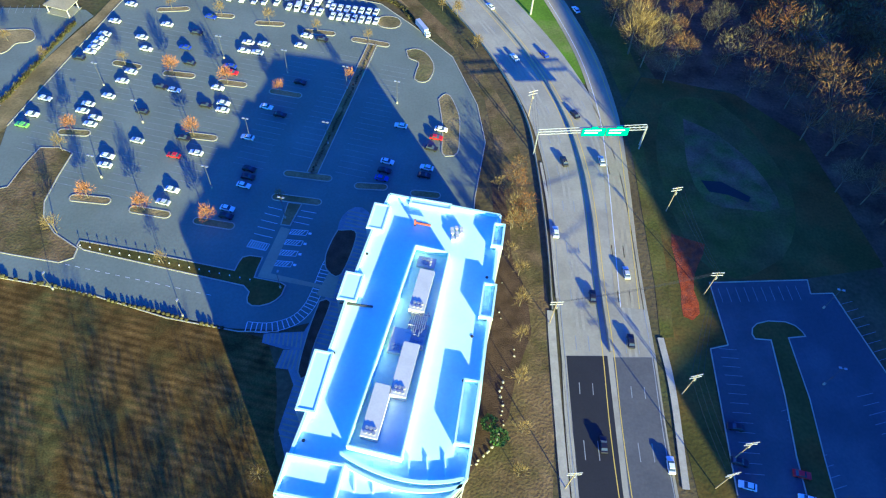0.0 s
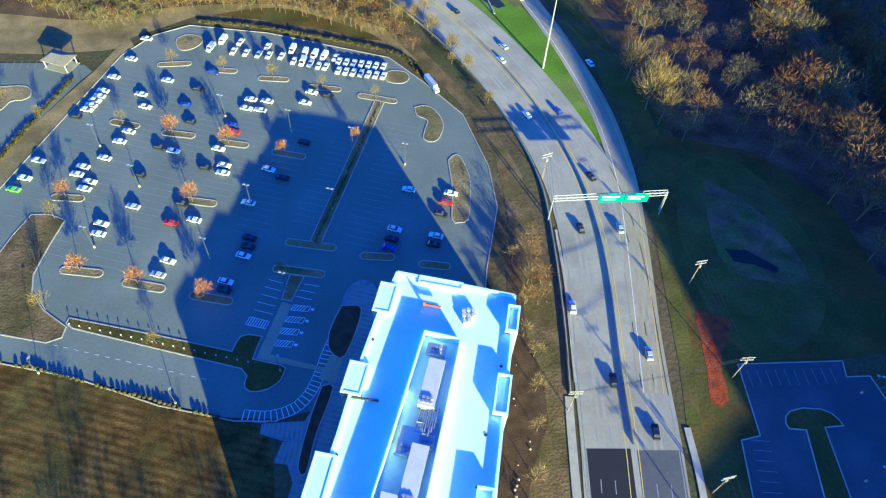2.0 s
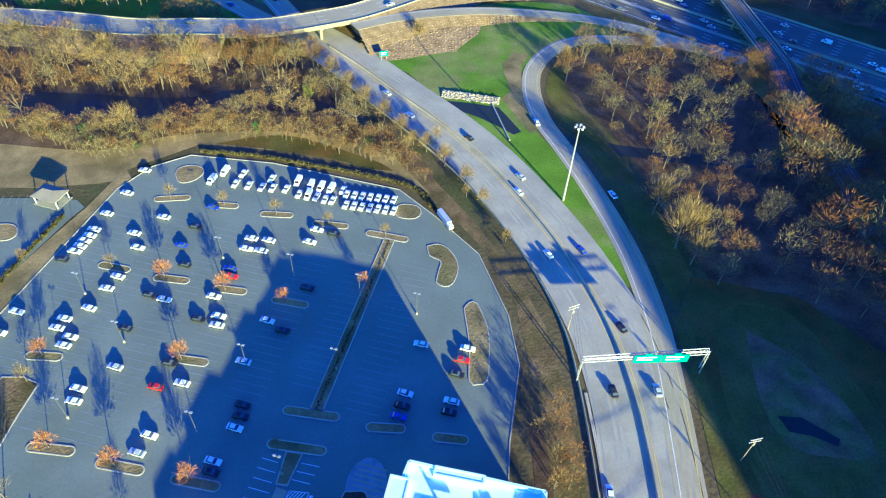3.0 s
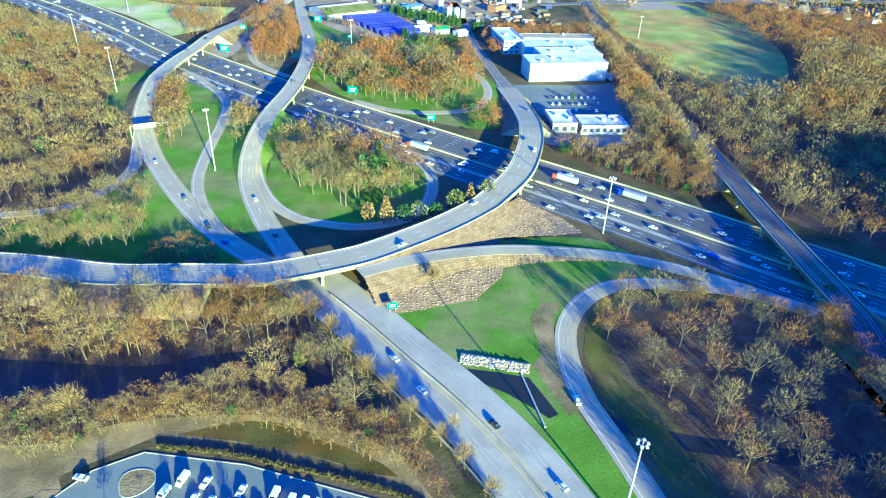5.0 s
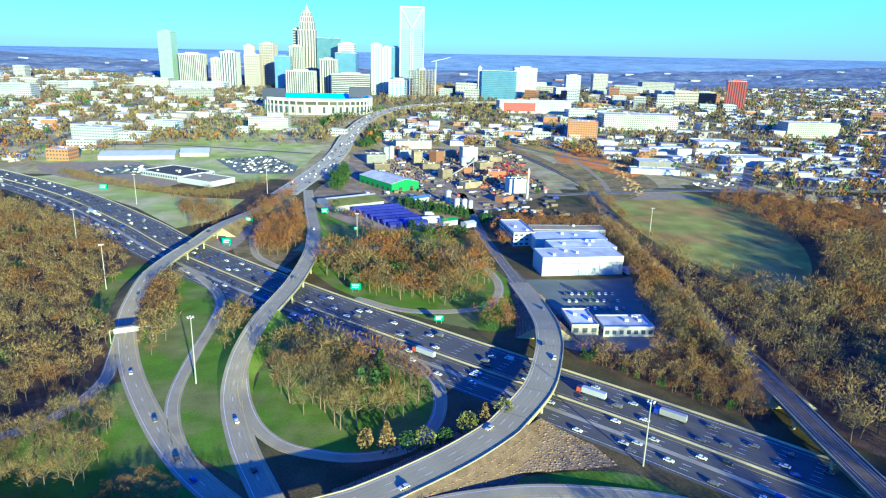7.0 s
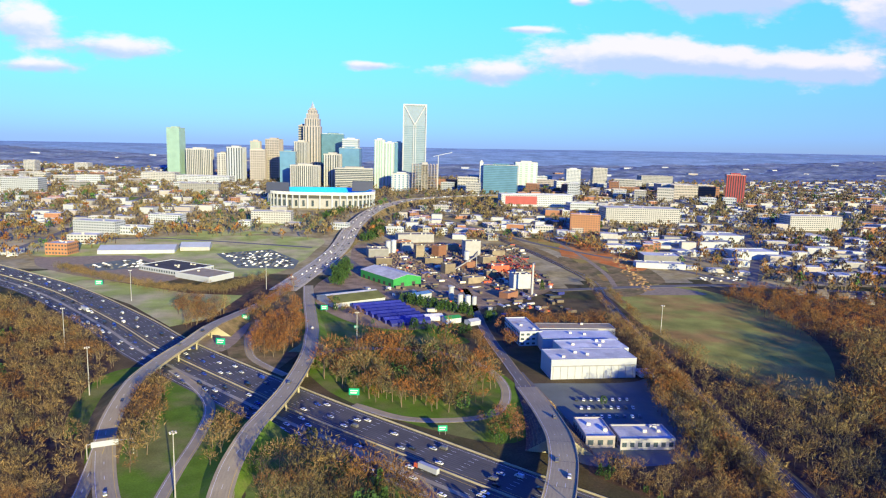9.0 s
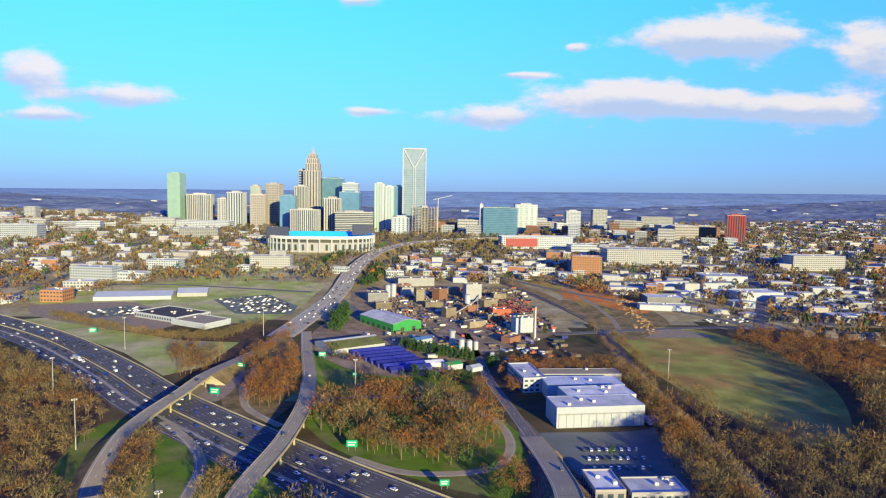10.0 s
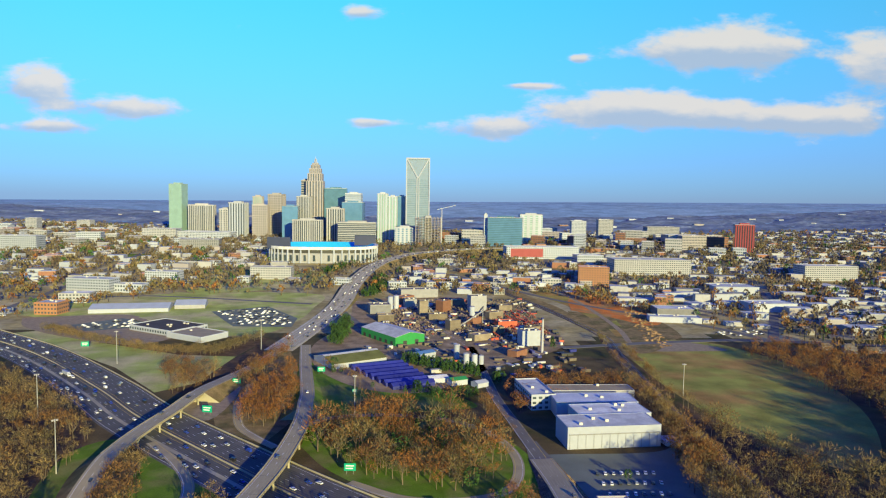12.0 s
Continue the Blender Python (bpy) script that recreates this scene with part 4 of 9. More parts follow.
# ---- railway ----
def railway():
    pts = [(176, 200, 0.5), (178, 280, 1.5), (179.5, 316, 6), (180, 330, 7, 1), (180, 400, 7, 1), (181, 440, 7, 1), (182, 470, 6.5), (186, 520, 4), (190, 640, 1), (196, 769), (206, 920), (214, 1040), (172, 1225), (118, 1375), (43, 1527), (-27, 1678)]
    line, nrm, rows = road("railway_bed", pts, 13, M["rail_ballast"], "ballasted twin-track railway on a bridge", 0.2, bank="dry_grass")
    for off in (-4.2, -2.75, 2.75, 4.2):
        b = Build()
        for i in range(len(line) - 1):
            a, c = line[i][:2] + nrm[i] * off, line[i + 1][:2] + nrm[i + 1] * off
            z0, z1 = rows[i][2] + 0.03, rows[i + 1][2] + 0.03
            vs = [(*(a - nrm[i] * 0.1), z0), (*(c - nrm[i + 1] * 0.1), z1), (*(c + nrm[i + 1] * 0.1), z1), (*(a + nrm[i] * 0.1), z0)]
            b.add(vs + [(x, y, z + 0.17) for x, y, z in vs], [(4, 5, 6, 7), (0, 1, 5, 4), (2, 3, 7, 6)])
        tagged(b.to("rail", M["rail_steel"]), "steel rail on ballast", "rail", "rails", "structure")
    ties = Build()
    for i in range(len(line) - 1):
        if line[i][1] > 520:
            continue
        for f in (0.0, 0.25, 0.5, 0.75):
            p, z = line[i][:2] * (1 - f) + line[i + 1][:2] * f, rows[i][2] * (1 - f) + rows[i + 1][2] * f
            d = np.array((nrm[i][1], -nrm[i][0])) * 0.16
            for c in (-3.5, 3.5):
                a, e = p + nrm[i] * (c - 1.3), p + nrm[i] * (c + 1.3)
                ties.add([(*(a - d), z + 0.02), (*(e - d), z + 0.02), (*(e + d), z + 0.02), (*(a + d), z + 0.02)], [(0, 1, 2, 3)])
    tagged(ties.to("sleepers", M["wood_pole"]), "weathered timber sleepers on the ballast", "sleepers", kind="stuff")


railway()


# pavements along the boulevard
def pavement(pts, width, label):
    line = spline(pts, 3.0)
    nrm = normals(line)
    b = Build()
    for i in range(len(line) - 1):
        a, c = line[i][:2], line[i + 1][:2]
        m0, m1 = nrm[i] * width / 2, nrm[i + 1] * width / 2
        lo = [(*(a - m0), 0.02), (*(c - m1), 0.02), (*(c + m1), 0.02), (*(a + m0), 0.02)]
        hi = [(x, y, 0.24) for x, y, _ in lo]
        b.add(lo + hi, [(4, 5, 6, 7), (0, 1, 5, 4), (2, 3, 7, 6)])
    return tagged(b.to("pavement", M["kerb"]), label, "pavement", kind="structure")


pavement([(36, -60), (39, 0), (41.2, 40), (44.5, 78), (46, 92)], 2.2, "pale concrete pavement beside the boulevard")
pavement([(71.5, 40), (75.2, 66), (76, 82)], 1.8, "short pale concrete strip beside the boulevard")
pavement([(48.6, 96), (51.4, 128), (52, 150)], 0.9, "pale kerb strip of the boulevard")
# ---- parking lot beside the office building ----
LOT = [(-127, 170), (-118.5, 197), (-104.5, 241), (-95, 254), (-82, 261), (-50, 256), (-1, 240), (12, 225), (26, 206), (33, 179), (34, 160), (28, 135), (24, 112), (-2, 104), (-16, 92), (-25, 90), (-31, 88.5), (-44.6, 89.6), (-56.5, 93), (-65.9, 96.3), (-86, 102.6), (-111, 109.3), (-160, 122), (-200, 134), (-200, 145), (-160, 133), (-140, 128), (-125, 140)]
patch("parking_lot", LOT, M["asphalt_lot"], 0.1, "grey asphalt parking lot with white bay lines", "parking lot", False)
patch("west_lot", [(-131.8, 183.6), (-127.9, 194.7), (-116.5, 224.2), (-113, 231), (-117, 235), (-134, 236), (-150, 236), (-240, 238), (-240, 150), (-145, 150), (-137, 168)], M["asphalt_lot"], 0.09, "grey asphalt neighbouring parking lot", "parking lot", False)
patch("lot_verge", [(-127.2, 169), (-118.7, 197), (-104.7, 241), (-101, 247), (-107, 247), (-112.4, 231), (-119.9, 214.4), (-127.9, 194.7), (-131.8, 183.6), (-138, 166), (-133, 160)], M["bleached"], 0.12, "dry grass strip between the parking lots", "grass", False)
patch("east_lot", [(96, 100), (127, 100), (126, 95), (133, 95), (139, 60), (147, 24), (80, 24), (84, 38), (89.5, 78), (95, 79)], M["asphalt_shaded"], 0.1, "shaded asphalt parking lot with white bay lines", "parking lot", False)


def kerb(poly, height=0.15, width=0.3, closed=True, name="kerb", label="pale concrete kerb"):
    b = Build()
    pts = list(poly) + ([poly[0]] if closed else [])
    line = [np.array(p, float) for p in pts]
    nrm = normals(line)
    for i in range(len(line) - 1):
        a, c = line[i], line[i + 1]
        m = np.array((-(c - a)[1], (c - a)[0])) / (np.linalg.norm(c - a) + 1e-9) * width / 2
        b.add([(*(a - m), 0.05), (*(c - m), 0.05), (*(c + m), 0.05), (*(a + m), 0.05),
               (*(a - m), 0.1 + height), (*(c - m), 0.1 + height), (*(c + m), 0.1 + height), (*(a + m), 0.1 + height)],
              [(4, 5, 6, 7), (0, 1, 5, 4), (2, 3, 7, 6), (3, 0, 4, 7), (1, 2, 6, 5)])
    return tagged(b.to(name, M["kerb"]), label, "kerb", kind="structure")


def capsule(a, b, w, n=6):
    a, b = np.array(a, float), np.array(b, float)
    d = (b - a) / np.linalg.norm(b - a)
    m = np.array((-d[1], d[0]))
    a, b = a + d * w / 2, b - d * w / 2
    out = []
    for k in range(n + 1):
        t = -math.pi / 2 + math.pi * k / n
        out.append(tuple(b + d * math.cos(t) * w / 2 + m * math.sin(t) * w / 2))
    for k in range(n + 1):
        t = math.pi / 2 + math.pi * k / n
        out.append(tuple(a + d * math.cos(t) * w / 2 + m * math.sin(t) * w / 2))
    return out


def island(poly, mat="mulch", label="kerbed parking island with brown mulch"):
    e = thing("parking_island", poly[0][0], poly[0][1], 0.1, 0, label, "traffic island", "parking islands")
    if 6 <= len(poly) <= 12:
        poly = [tuple(p) for p in spline(list(poly) + [poly[0]], 1.2)[:-1]]
    o = poly[0]
    rel = [(x - o[0], y - o[1]) for x, y in poly]
    k = Build()
    n = len(rel)
    area = sum(rel[i][0] * rel[(i + 1) % n][1] - rel[(i + 1) % n][0] * rel[i][1] for i in range(n))
    if area < 0:
        rel = rel[::-1]
    inner = []
    for i in range(n):
        p, q, r = (np.array(rel[j % n], float) for j in (i - 1, i, i + 1))
        u, v = (q - p) / np.linalg.norm(q - p), (r - q) / np.linalg.norm(r - q)
        m = np.array((-u[1] - v[1], u[0] + v[0]))
        m /= max(0.35, 0.5 * float(m @ m))
        inner.append(tuple(q + m * 0.32))
    vs = [(x, y, -0.05) for x, y in rel] + [(x, y, 0.17) for x, y in rel] + [(x, y, 0.17) for x, y in inner] + [(x, y, 0.1) for x, y in inner]
    fs = []
    for i in range(n):
        j = (i + 1) % n
        for q in range(3):
            fs.append((q * n + i, q * n + j, (q + 1) * n + j, (q + 1) * n + i))
    k.add(vs, fs)
    k.to("kerb", M["kerb"], e, "pale concrete kerb")
    Build().add([(x, y, 0.12) for x, y in inner], [tuple(range(n))]).to("soil", M[mat], e)
    return e


ISLANDS = [((-90, 235), (-77, 236)), ((-69, 232), (-59, 231)), ((-51, 227), (-39, 226)), ((-32, 222), (-19, 220)), ((-100, 203), (-89, 200)),
           ((-81, 197), (-69, 195)), ((-61, 192), (-50, 190)), ((-42, 187), (-30, 184)), ((-110, 167), (-99, 166)), ((-68, 165), (-57, 163)),
           ((-99, 138), (-86, 136)), ((-80, 133), (-67, 130)), ((-60, 128), (-47, 125)), ((-11, 141), (0, 140)), ((7, 137.5), (17, 136)),
           ((-34, 147), (-18, 144)), ((-37, 137), (-21, 134)), ((-13, 217), (2, 213)), ((-3, 228.5), (7, 227))]
for a, b2 in ISLANDS:
    island(capsule(a, b2, 3.0 if b2 != (7, 227) else 8.0), "dry_grass", "kerbed parking island with dry grass")
island([(19, 182), (21, 184.5), (23.5, 184), (26, 174), (25.5, 164), (24, 155), (21, 153.5), (18.5, 155), (19.5, 168)], "dry_grass", "triangular kerbed grass island")
island([(8.2, 210), (12, 211), (15.5, 209), (18.2, 203.5), (18.4, 198), (16.2, 192.4), (13.4, 191.2), (10.8, 193), (11.6, 198), (12.6, 202.6), (9, 205.4)], "dry_grass", "kerbed grass island with a bend")
island([(-85.6, 249.3), (-85.4, 252.3), (-83.2, 254.2), (-79.5, 254.6), (-76.4, 253.4), (-75, 250.5), (-76, 247.5), (-78.4, 245), (-81.4, 244), (-83.8, 245.2)], "dry_grass", "kerbed grass island at the lot corner")
island([(-91.8, 121.2), (-66, 114.6), (-45.4, 109.0), (-44.6, 111.6), (-43.6, 113.6), (-41.4, 114.2), (-37.4, 113.4), (-38.5, 109.6), (-39.2, 106.3), (-31.6, 104.3), (-30.0, 103.2), (-31.0, 99.8), (-32.4, 98.2), (-34.3, 97.0), (-37.0, 96.3), (-39.2, 96.5), (-40.6, 97.6), (-40.9, 99.2), (-40.5, 101.2), (-42.2, 103.3), (-66, 110.3), (-89.8, 117.4), (-92.2, 119)], "meadow", "long grassed strip and rounded bed beside the drive")
island([(-150, 134), (-118.8, 142.8), (-116.6, 151.6), (-113.6, 159.8), (-107.6, 159.6), (-102.5, 157.2), (-104.4, 147.3), (-105.8, 136.5), (-104.3, 130.2), (-99.6, 124.1), (-91.5, 118.1), (-91.8, 114.6), (-95.7, 113), (-110.3, 116.4), (-150, 127)], "bank_soil", "wide kerbed grass corner of the lot")
island([(-6.4, 214.4), (-2.7, 213.3), (-22.8, 146), (-26.6, 147)], "dry_grass", "long grassed median strip of the lot")
island([(103, 82.2), (103.8, 84.2), (105.6, 85.6), (109.4, 86.4), (114.5, 85.9), (117, 84.6), (118.4, 82.6), (118.9, 80.7), (113.6, 80.4), (112.5, 62), (110, 46), (107.5, 26), (100, 26), (102.5, 47), (105.6, 63), (107.9, 79.9), (103.4, 80.5)], "meadow", "kerbed grass island in the shaded lot")
kerb([(-127, 170), (-118.5, 197), (-104.5, 241), (-95, 254), (-82, 261), (-50, 256), (-1, 240), (12, 225), (26, 206), (33, 179), (34, 160), (28, 135), (26, 122)], closed=False)
island([(-150, 222), (-144, 222), (-135.3, 222.5), (-131.8, 220), (-131.1, 216.5), (-133, 214.4), (-137, 213.5), (-139.7, 208.2), (-150, 205)], "dry_grass", "kerbed grass island in the neighbouring lot")
kerb([(96, 100), (127, 100), (126, 95), (133, 95), (139, 60), (148, 20)], closed=False)
kerb([(84, 38), (89.5, 78), (95, 79), (96, 100)], closed=False)
kerb([(-160, 121.5), (-111, 108.5), (-86, 102.5), (-62, 93.5), (-42, 88.5), (-31, 88)], closed=False)

ROW = Vector((-20, -67)).normalized()      # direction in which the parking rows run
TURN = math.degrees(math.atan2(ROW.y, ROW.x))


def bays(start, direction, count, depth=5.2, pitch=2.7, both=False, name="bay_marking"):
    b = Build()
    d = np.array(direction, float)
    d /= np.linalg.norm(d)
    m = np.array((-d[1], d[0]))
    s = np.array(start, float)
    for k in range(count):
        c = s + d * pitch * k
        a0, a1 = c - m * (depth if both else 0), c + m * depth
        w = d * 0.06
        b.add([(*(a0 - w), 0.125), (*(a1 - w), 0.125), (*(a1 + w), 0.125), (*(a0 + w), 0.125)], [(3, 2, 1, 0)])
    return tagged(b.to(name, M["bay_paint"]), "white painted parking bay lines", "bay lines", kind="structure")


rowd = (-20, -67)
for k, (x, y, n) in enumerate([(-95, 228, 28), (-79, 224, 32), (-62, 219, 32), (-45, 214, 28), (-28, 210, 24), (-12, 206, 21), (4, 200, 22)]):
    bays((x, y), rowd, n, both=True)
bays((-118, 200), rowd, 12)
bays((-72, 257), (49, -15), 26, depth=-5.2)
bays((-88, 116), (49, -14), 16, depth=5.0)
bays((98, 98), (28, 0), 10, depth=-5)
bays((92, 78), (-5, -40), 14, depth=5)
bays((108, 60), (9, -40), 12, depth=-5)
bays((126, 62), (7, -38), 13, depth=5)
bays((138, 92), (8, -35), 14, depth=-5)
bays((-128, 190), (-16, -40), 12, depth=-5)
bays((-135, 238), (-40, -3), 14, depth=5)
# pale walk with ramps between the accessible bays, and the crossing hatches
patch("walkway", [(-33.1, 124.7), (-30.2, 123.6), (-34.8, 107.5), (-19.2, 102.8), (-19.5, 101.6), (-38.5, 106.4)], M["pale_concrete"], 0.14, "pale concrete walkway across the parking lot", "walkway", False)
patch("walkway", [(-18.2, 106.8), (-14.9, 105.6), (-16.6, 98.2), (-21.3, 99.6)], M["pale_concrete"], 0.145, "pale concrete landing at the entrance", "walkway", False)
marks = Build()


def stripe(a, b, w=0.09, z=0.132):
    a, b = np.array(a, float), np.array(b, float)
    d = (b - a) / np.linalg.norm(b - a)
    m = np.array((-d[1], d[0])) * w
    marks.add([(*(a - m), z), (*(b - m), z), (*(b + m), z), (*(a + m), z)], [(0, 1, 2, 3)])


def hatch_box(p, q, r, t, count, lean=0.0):
    """A painted box with slanting bars; the corners go round."""
    p, q, r, t = (np.array(v, float) for v in (p, q, r, t))
    for a, b in ((p, q), (q, r), (r, t), (t, p)):
        stripe(a, b)
    for k in range(1, count):
        u, v = k / count, min(1.0, max(0.0, k / count - lean))
        stripe(p + (q - p) * u, t + (r - t) * v, 0.13)


step = np.array((-1.3, -3.85))
for k in range(5):
    stripe(np.array((-37.7, 132.8)) + np.array((-0.82, -2.62)) * k, np.array((-33.3, 131.3)) + np.array((-0.5, -2.7)) * k)
hatch_box((-41.6, 119.9), (-36.0, 118.1), (-37.0, 115.8), (-42.7, 117.4), 8)
for k in range(4):
    hatch_box((-29.7, 123.6) + step * k, (-24.7, 122.9) + step * k, (-25.4, 121.1) + step * k, (-30.4, 121.8) + step * k, 6, 0.16)
    p = np.array((-24.6, 121.9)) + step * k
    stripe(p, p + (0.9, -0.2), 0.4)
for k in range(3):
    stripe((-27.4 - 1.0 * k, 131.0 - 2.2 * k), (-22.6 - 1.0 * k, 129.8 - 2.3 * k))
# ladder crossing that bends along the drive
ladder = spline([(-17.4, 112.5), (-19.1, 108.0), (-21.3, 100.3), (-23.4, 95.4), (-26.3, 92), (-30, 90.2), (-34.5, 89.4), (-40, 90)], 1.3)
for p, m in zip(ladder, normals(ladder)):
    stripe(p - m * 1.4, p + m * 1.4, 0.12)
for off in (-1.5, 1.5):
    side = [p + m * off for p, m in zip(ladder, normals(ladder))]
    for a, b in zip(side[:-1], side[1:]):
        stripe(a, b, 0.08, 0.136)
# broken centre line of the drive
for k in range(15):
    a = np.array((-93.7, 112.5)) + np.array((42.9, -12.0)) * (k / 14.5)
    stripe(a, a + np.array((1.35, -0.38)), 0.06)
tagged(marks.to("lot_marking", M["paint"]), "white bay, hatch and crossing marks by the entrance", "markings", kind="structure")
patch("plaza", [(-15.9, 123), (-15.4, 126), (-14.4, 128.6), (-12.6, 130.8), (-10.4, 132), (-8.2, 131.8), (-6.4, 130), (-5.2, 127), (-4.6, 122), (-4.5, 109), (-10, 91.5), (-14, 76), (-20, 56), (-26, 50), (-29, 60), (-26, 72), (-29, 80), (-24, 88), (-19, 98), (-15, 106), (-14, 116)], M["paver"], 0.125, "grey striped paver plaza at the entrance", "plaza", False)
for poly in ([(-35, 87.6), (-24, 87.8), (-22.2, 82.2), (-28.9, 82.5), (-35.3, 84.8)], [(-29.4, 82.4), (-22.2, 82.1), (-23.4, 75.7), (-31.1, 77.1)]):
    patch("plaza", poly, M["paver"], 0.13, "grey striped paver steps at the entrance", "plaza", False)
bars = Build()
for k in range(9):
    bars.add([(-34.6 + 1.2 * k, 85.0 - 0.28 * k, 0.14), (-34.2 + 1.2 * k, 84.9 - 0.28 * k, 0.14), (-34.0 + 1.2 * k, 87.5, 0.14), (-34.4 + 1.2 * k, 87.5, 0.14)], [(0, 1, 2, 3)])
for k in range(6):
    bars.add([(-30.6 + 1.2 * k, 77.1 - 0.2 * k, 0.14), (-30.2 + 1.2 * k, 77.0 - 0.2 * k, 0.14), (-28.8 + 1.1 * k, 82.2, 0.14), (-29.2 + 1.1 * k, 82.2, 0.14)], [(0, 1, 2, 3)])
for k in range(50):
    t = k / 49
    x, y = -8.5 - 16 * t, 129 - 72 * t
    bars.add([(x - 4.2, y + 1.3, 0.14), (x + 3.6, y - 1.1, 0.14), (x + 3.7, y - 0.7, 0.14), (x - 4.1, y + 1.7, 0.14)], [(0, 1, 2, 3)])
tagged(bars.to("paver_band", M["pale_concrete"]), "pale paver bands on the plaza", "paving", kind="structure")
island([(-15.8, 123.1), (-9.9, 121.4), (-14.3, 106.3), (-18.6, 108), (-19.3, 113.1), (-17.6, 119)], "mulch", "dark planted bed with a pale kerb")
island([(-20.4, 97.6), (-17, 97.2), (-20.9, 83.6), (-22.9, 74), (-25.2, 75.5), (-23.3, 87.1)], "mulch", "long dark planted bed with a pale kerb")
island([(-31.7, 134.5), (-27.1, 133.7), (-30.3, 124.8), (-33.4, 125.4)], "dry_grass", "small grassed bed at the head of the walkway")


# ---- office building ----
def office_building():
    e = thing("office_building", 0, 0, 0, 0, "white-roofed office building with parapets and roof plant", "building")
    H = 17.5
    west = [(0.5, 121.5), (-4.5, 109), (-10, 91.5), (-14, 76), (-20, 56), (-24.5, 42)]
    east = [(31.5, 113), (28, 95), (24, 77), (20, 58), (15.5, 40)]
    south = [(12, 36.5), (4, 33.5), (-5, 33), (-15, 35.5)]
    outline = west + [(-25.5, 38.5)] + south[::-1] + east[::-1]
    Build().prism(outline, 0.0, H - 0.2).to("wall", M["cream_wall"], e, "cream office wall")
    Build().prism([(x * 0.99, (y - 78) * 0.99 + 78) for x, y in outline], H - 0.25, H).to("roof", M["membrane"], e, "white membrane roof")
    n = len(outline)
    for i in range(n):
        a, c = np.array(outline[i], float), np.array(outline[(i + 1) % n], float)
        d = (c - a) / np.linalg.norm(c - a)
        m = np.array((-d[1], d[0])) * 0.35
        Build().add([(*(a - m), H - 0.3), (*(c - m), H - 0.3), (*(c + m), H - 0.3), (*(a + m), H - 0.3),
                 (*(a - m), H + 1.0), (*(c - m), H + 1.0), (*(c + m), H + 1.0), (*(a + m), H + 1.0)],
                [(4, 5, 6, 7), (0, 1, 5, 4), (2, 3, 7, 6), (3, 0, 4, 7), (1, 2, 6, 5), (3, 2, 1, 0)]).to("parapet", M["membrane"], e)
    # projecting bays with raised caps
    def bay(cx, cy, w, l, turn, h=1.9, floor=0.5):
        c, s = math.cos(radians(turn)), math.sin(radians(turn))
        q = [(cx + c * a - s * b, cy + s * a + c * b) for a, b in ((-w, -l), (w, -l), (w, l), (-w, l))]
        qi = [(cx + c * a - s * b, cy + s * a + c * b) for a, b in ((-w + .5, -l + .5), (w - .5, -l + .5), (w - .5, l - .5), (-w + .5, l - .5))]
        Build().prism(q, 0, H + 0.4).to("bay", M["cream_wall"], e)
        rim = Build()
        vs = [(*p, H + 0.4) for p in q] + [(*p, H + h) for p in q] + [(*p, H + h) for p in qi] + [(*p, H + floor) for p in qi]
        fs = [(k * 4 + i, k * 4 + (i + 1) % 4, (k + 1) * 4 + (i + 1) % 4, (k + 1) * 4 + i) for k in range(3) for i in range(4)] + [(12, 13, 14, 15)]
        rim.add(vs, fs).to("bay_parapet", M["membrane"], e)
    bay(-2.8, 113.3, 2.4, 4.6, -15, 1.2, 1.08)
    bay(-10.2, 90.4, 2.5, 4.3, -15, 1.2, 1.08)
    bay(-18.2, 64.5, 2.4, 7.8, -14, 1.2, 1.05)
    bay(-18.2, 41.6, 6.6, 4.4, -14, 1.4)
    bay(30, 105.5, 1.6, 4.0, -13)
    bay(24.9, 84.6, 1.8, 5.2, -13)
    bay(17.0, 55, 2.0, 8.0, -13)
    bay(12, 117.6, 6.0, 1.2, -14, 1.15, 1.05)
    # roof well with its screen wall
    T = -16.1
    c, s = math.cos(radians(T)), math.sin(radians(T))
    def loc(a, b):
        return (3.5 + c * a - s * b, 73.5 + s * a + c * b)
    well = [loc(a, b) for a, b in ((-6.4, -28.5), (6.2, -28.5), (4.9, 28.5), (-4.7, 28.5))]
    well_in = [loc(a, b) for a, b in ((-6.0, -28.1), (5.8, -28.1), (4.5, 28.1), (-4.3, 28.1))]
    vs = [(*p, H) for p in well] + [(*p, H + 2.6) for p in well] + [(*p, H + 2.6) for p in well_in] + [(*p, H + 0.05) for p in well_in]
    Build().add(vs, [(k * 4 + i, k * 4 + (i + 1) % 4, (k + 1) * 4 + (i + 1) % 4, (k + 1) * 4 + i) for k in range(3) for i in range(4)] + [(12, 13, 14, 15)]).to("plant_screen", M["membrane"], e, "white screen wall round the roof plant")
    for a, b, w, l, h in ((0.4, 15, 2.0, 6.3, 2.6), (1.6, -7.5, 2.0, 7.0, 2.6), (-2.2, -19, 2.0, 6.5, 2.6), (-1.6, 0, 2.4, 3.4, 1.6), (-0.6, 24.5, 2.4, 1.6, 1.4), (2.6, 2.5, 1.8, 3.4, 1.2)):
        q = [loc(a + i, b + j) for i, j in ((-w, -l), (w, -l), (w, l), (-w, l))]
        u = Build().prism(q, H + 0.3, H + h).to("roof_unit", M["unit_metal"], e, "beige rooftop air unit")
        for k in range(6):
            p = loc(a + (-0.95, 0, 0.95)[k % 3], b - l + 1.0 + 1.1 * (k // 3))
            Build().rod((*p, H + h), (*p, H + h + 0.35), 0.42, 0.4, 10).to("fan", M["steel"], u)
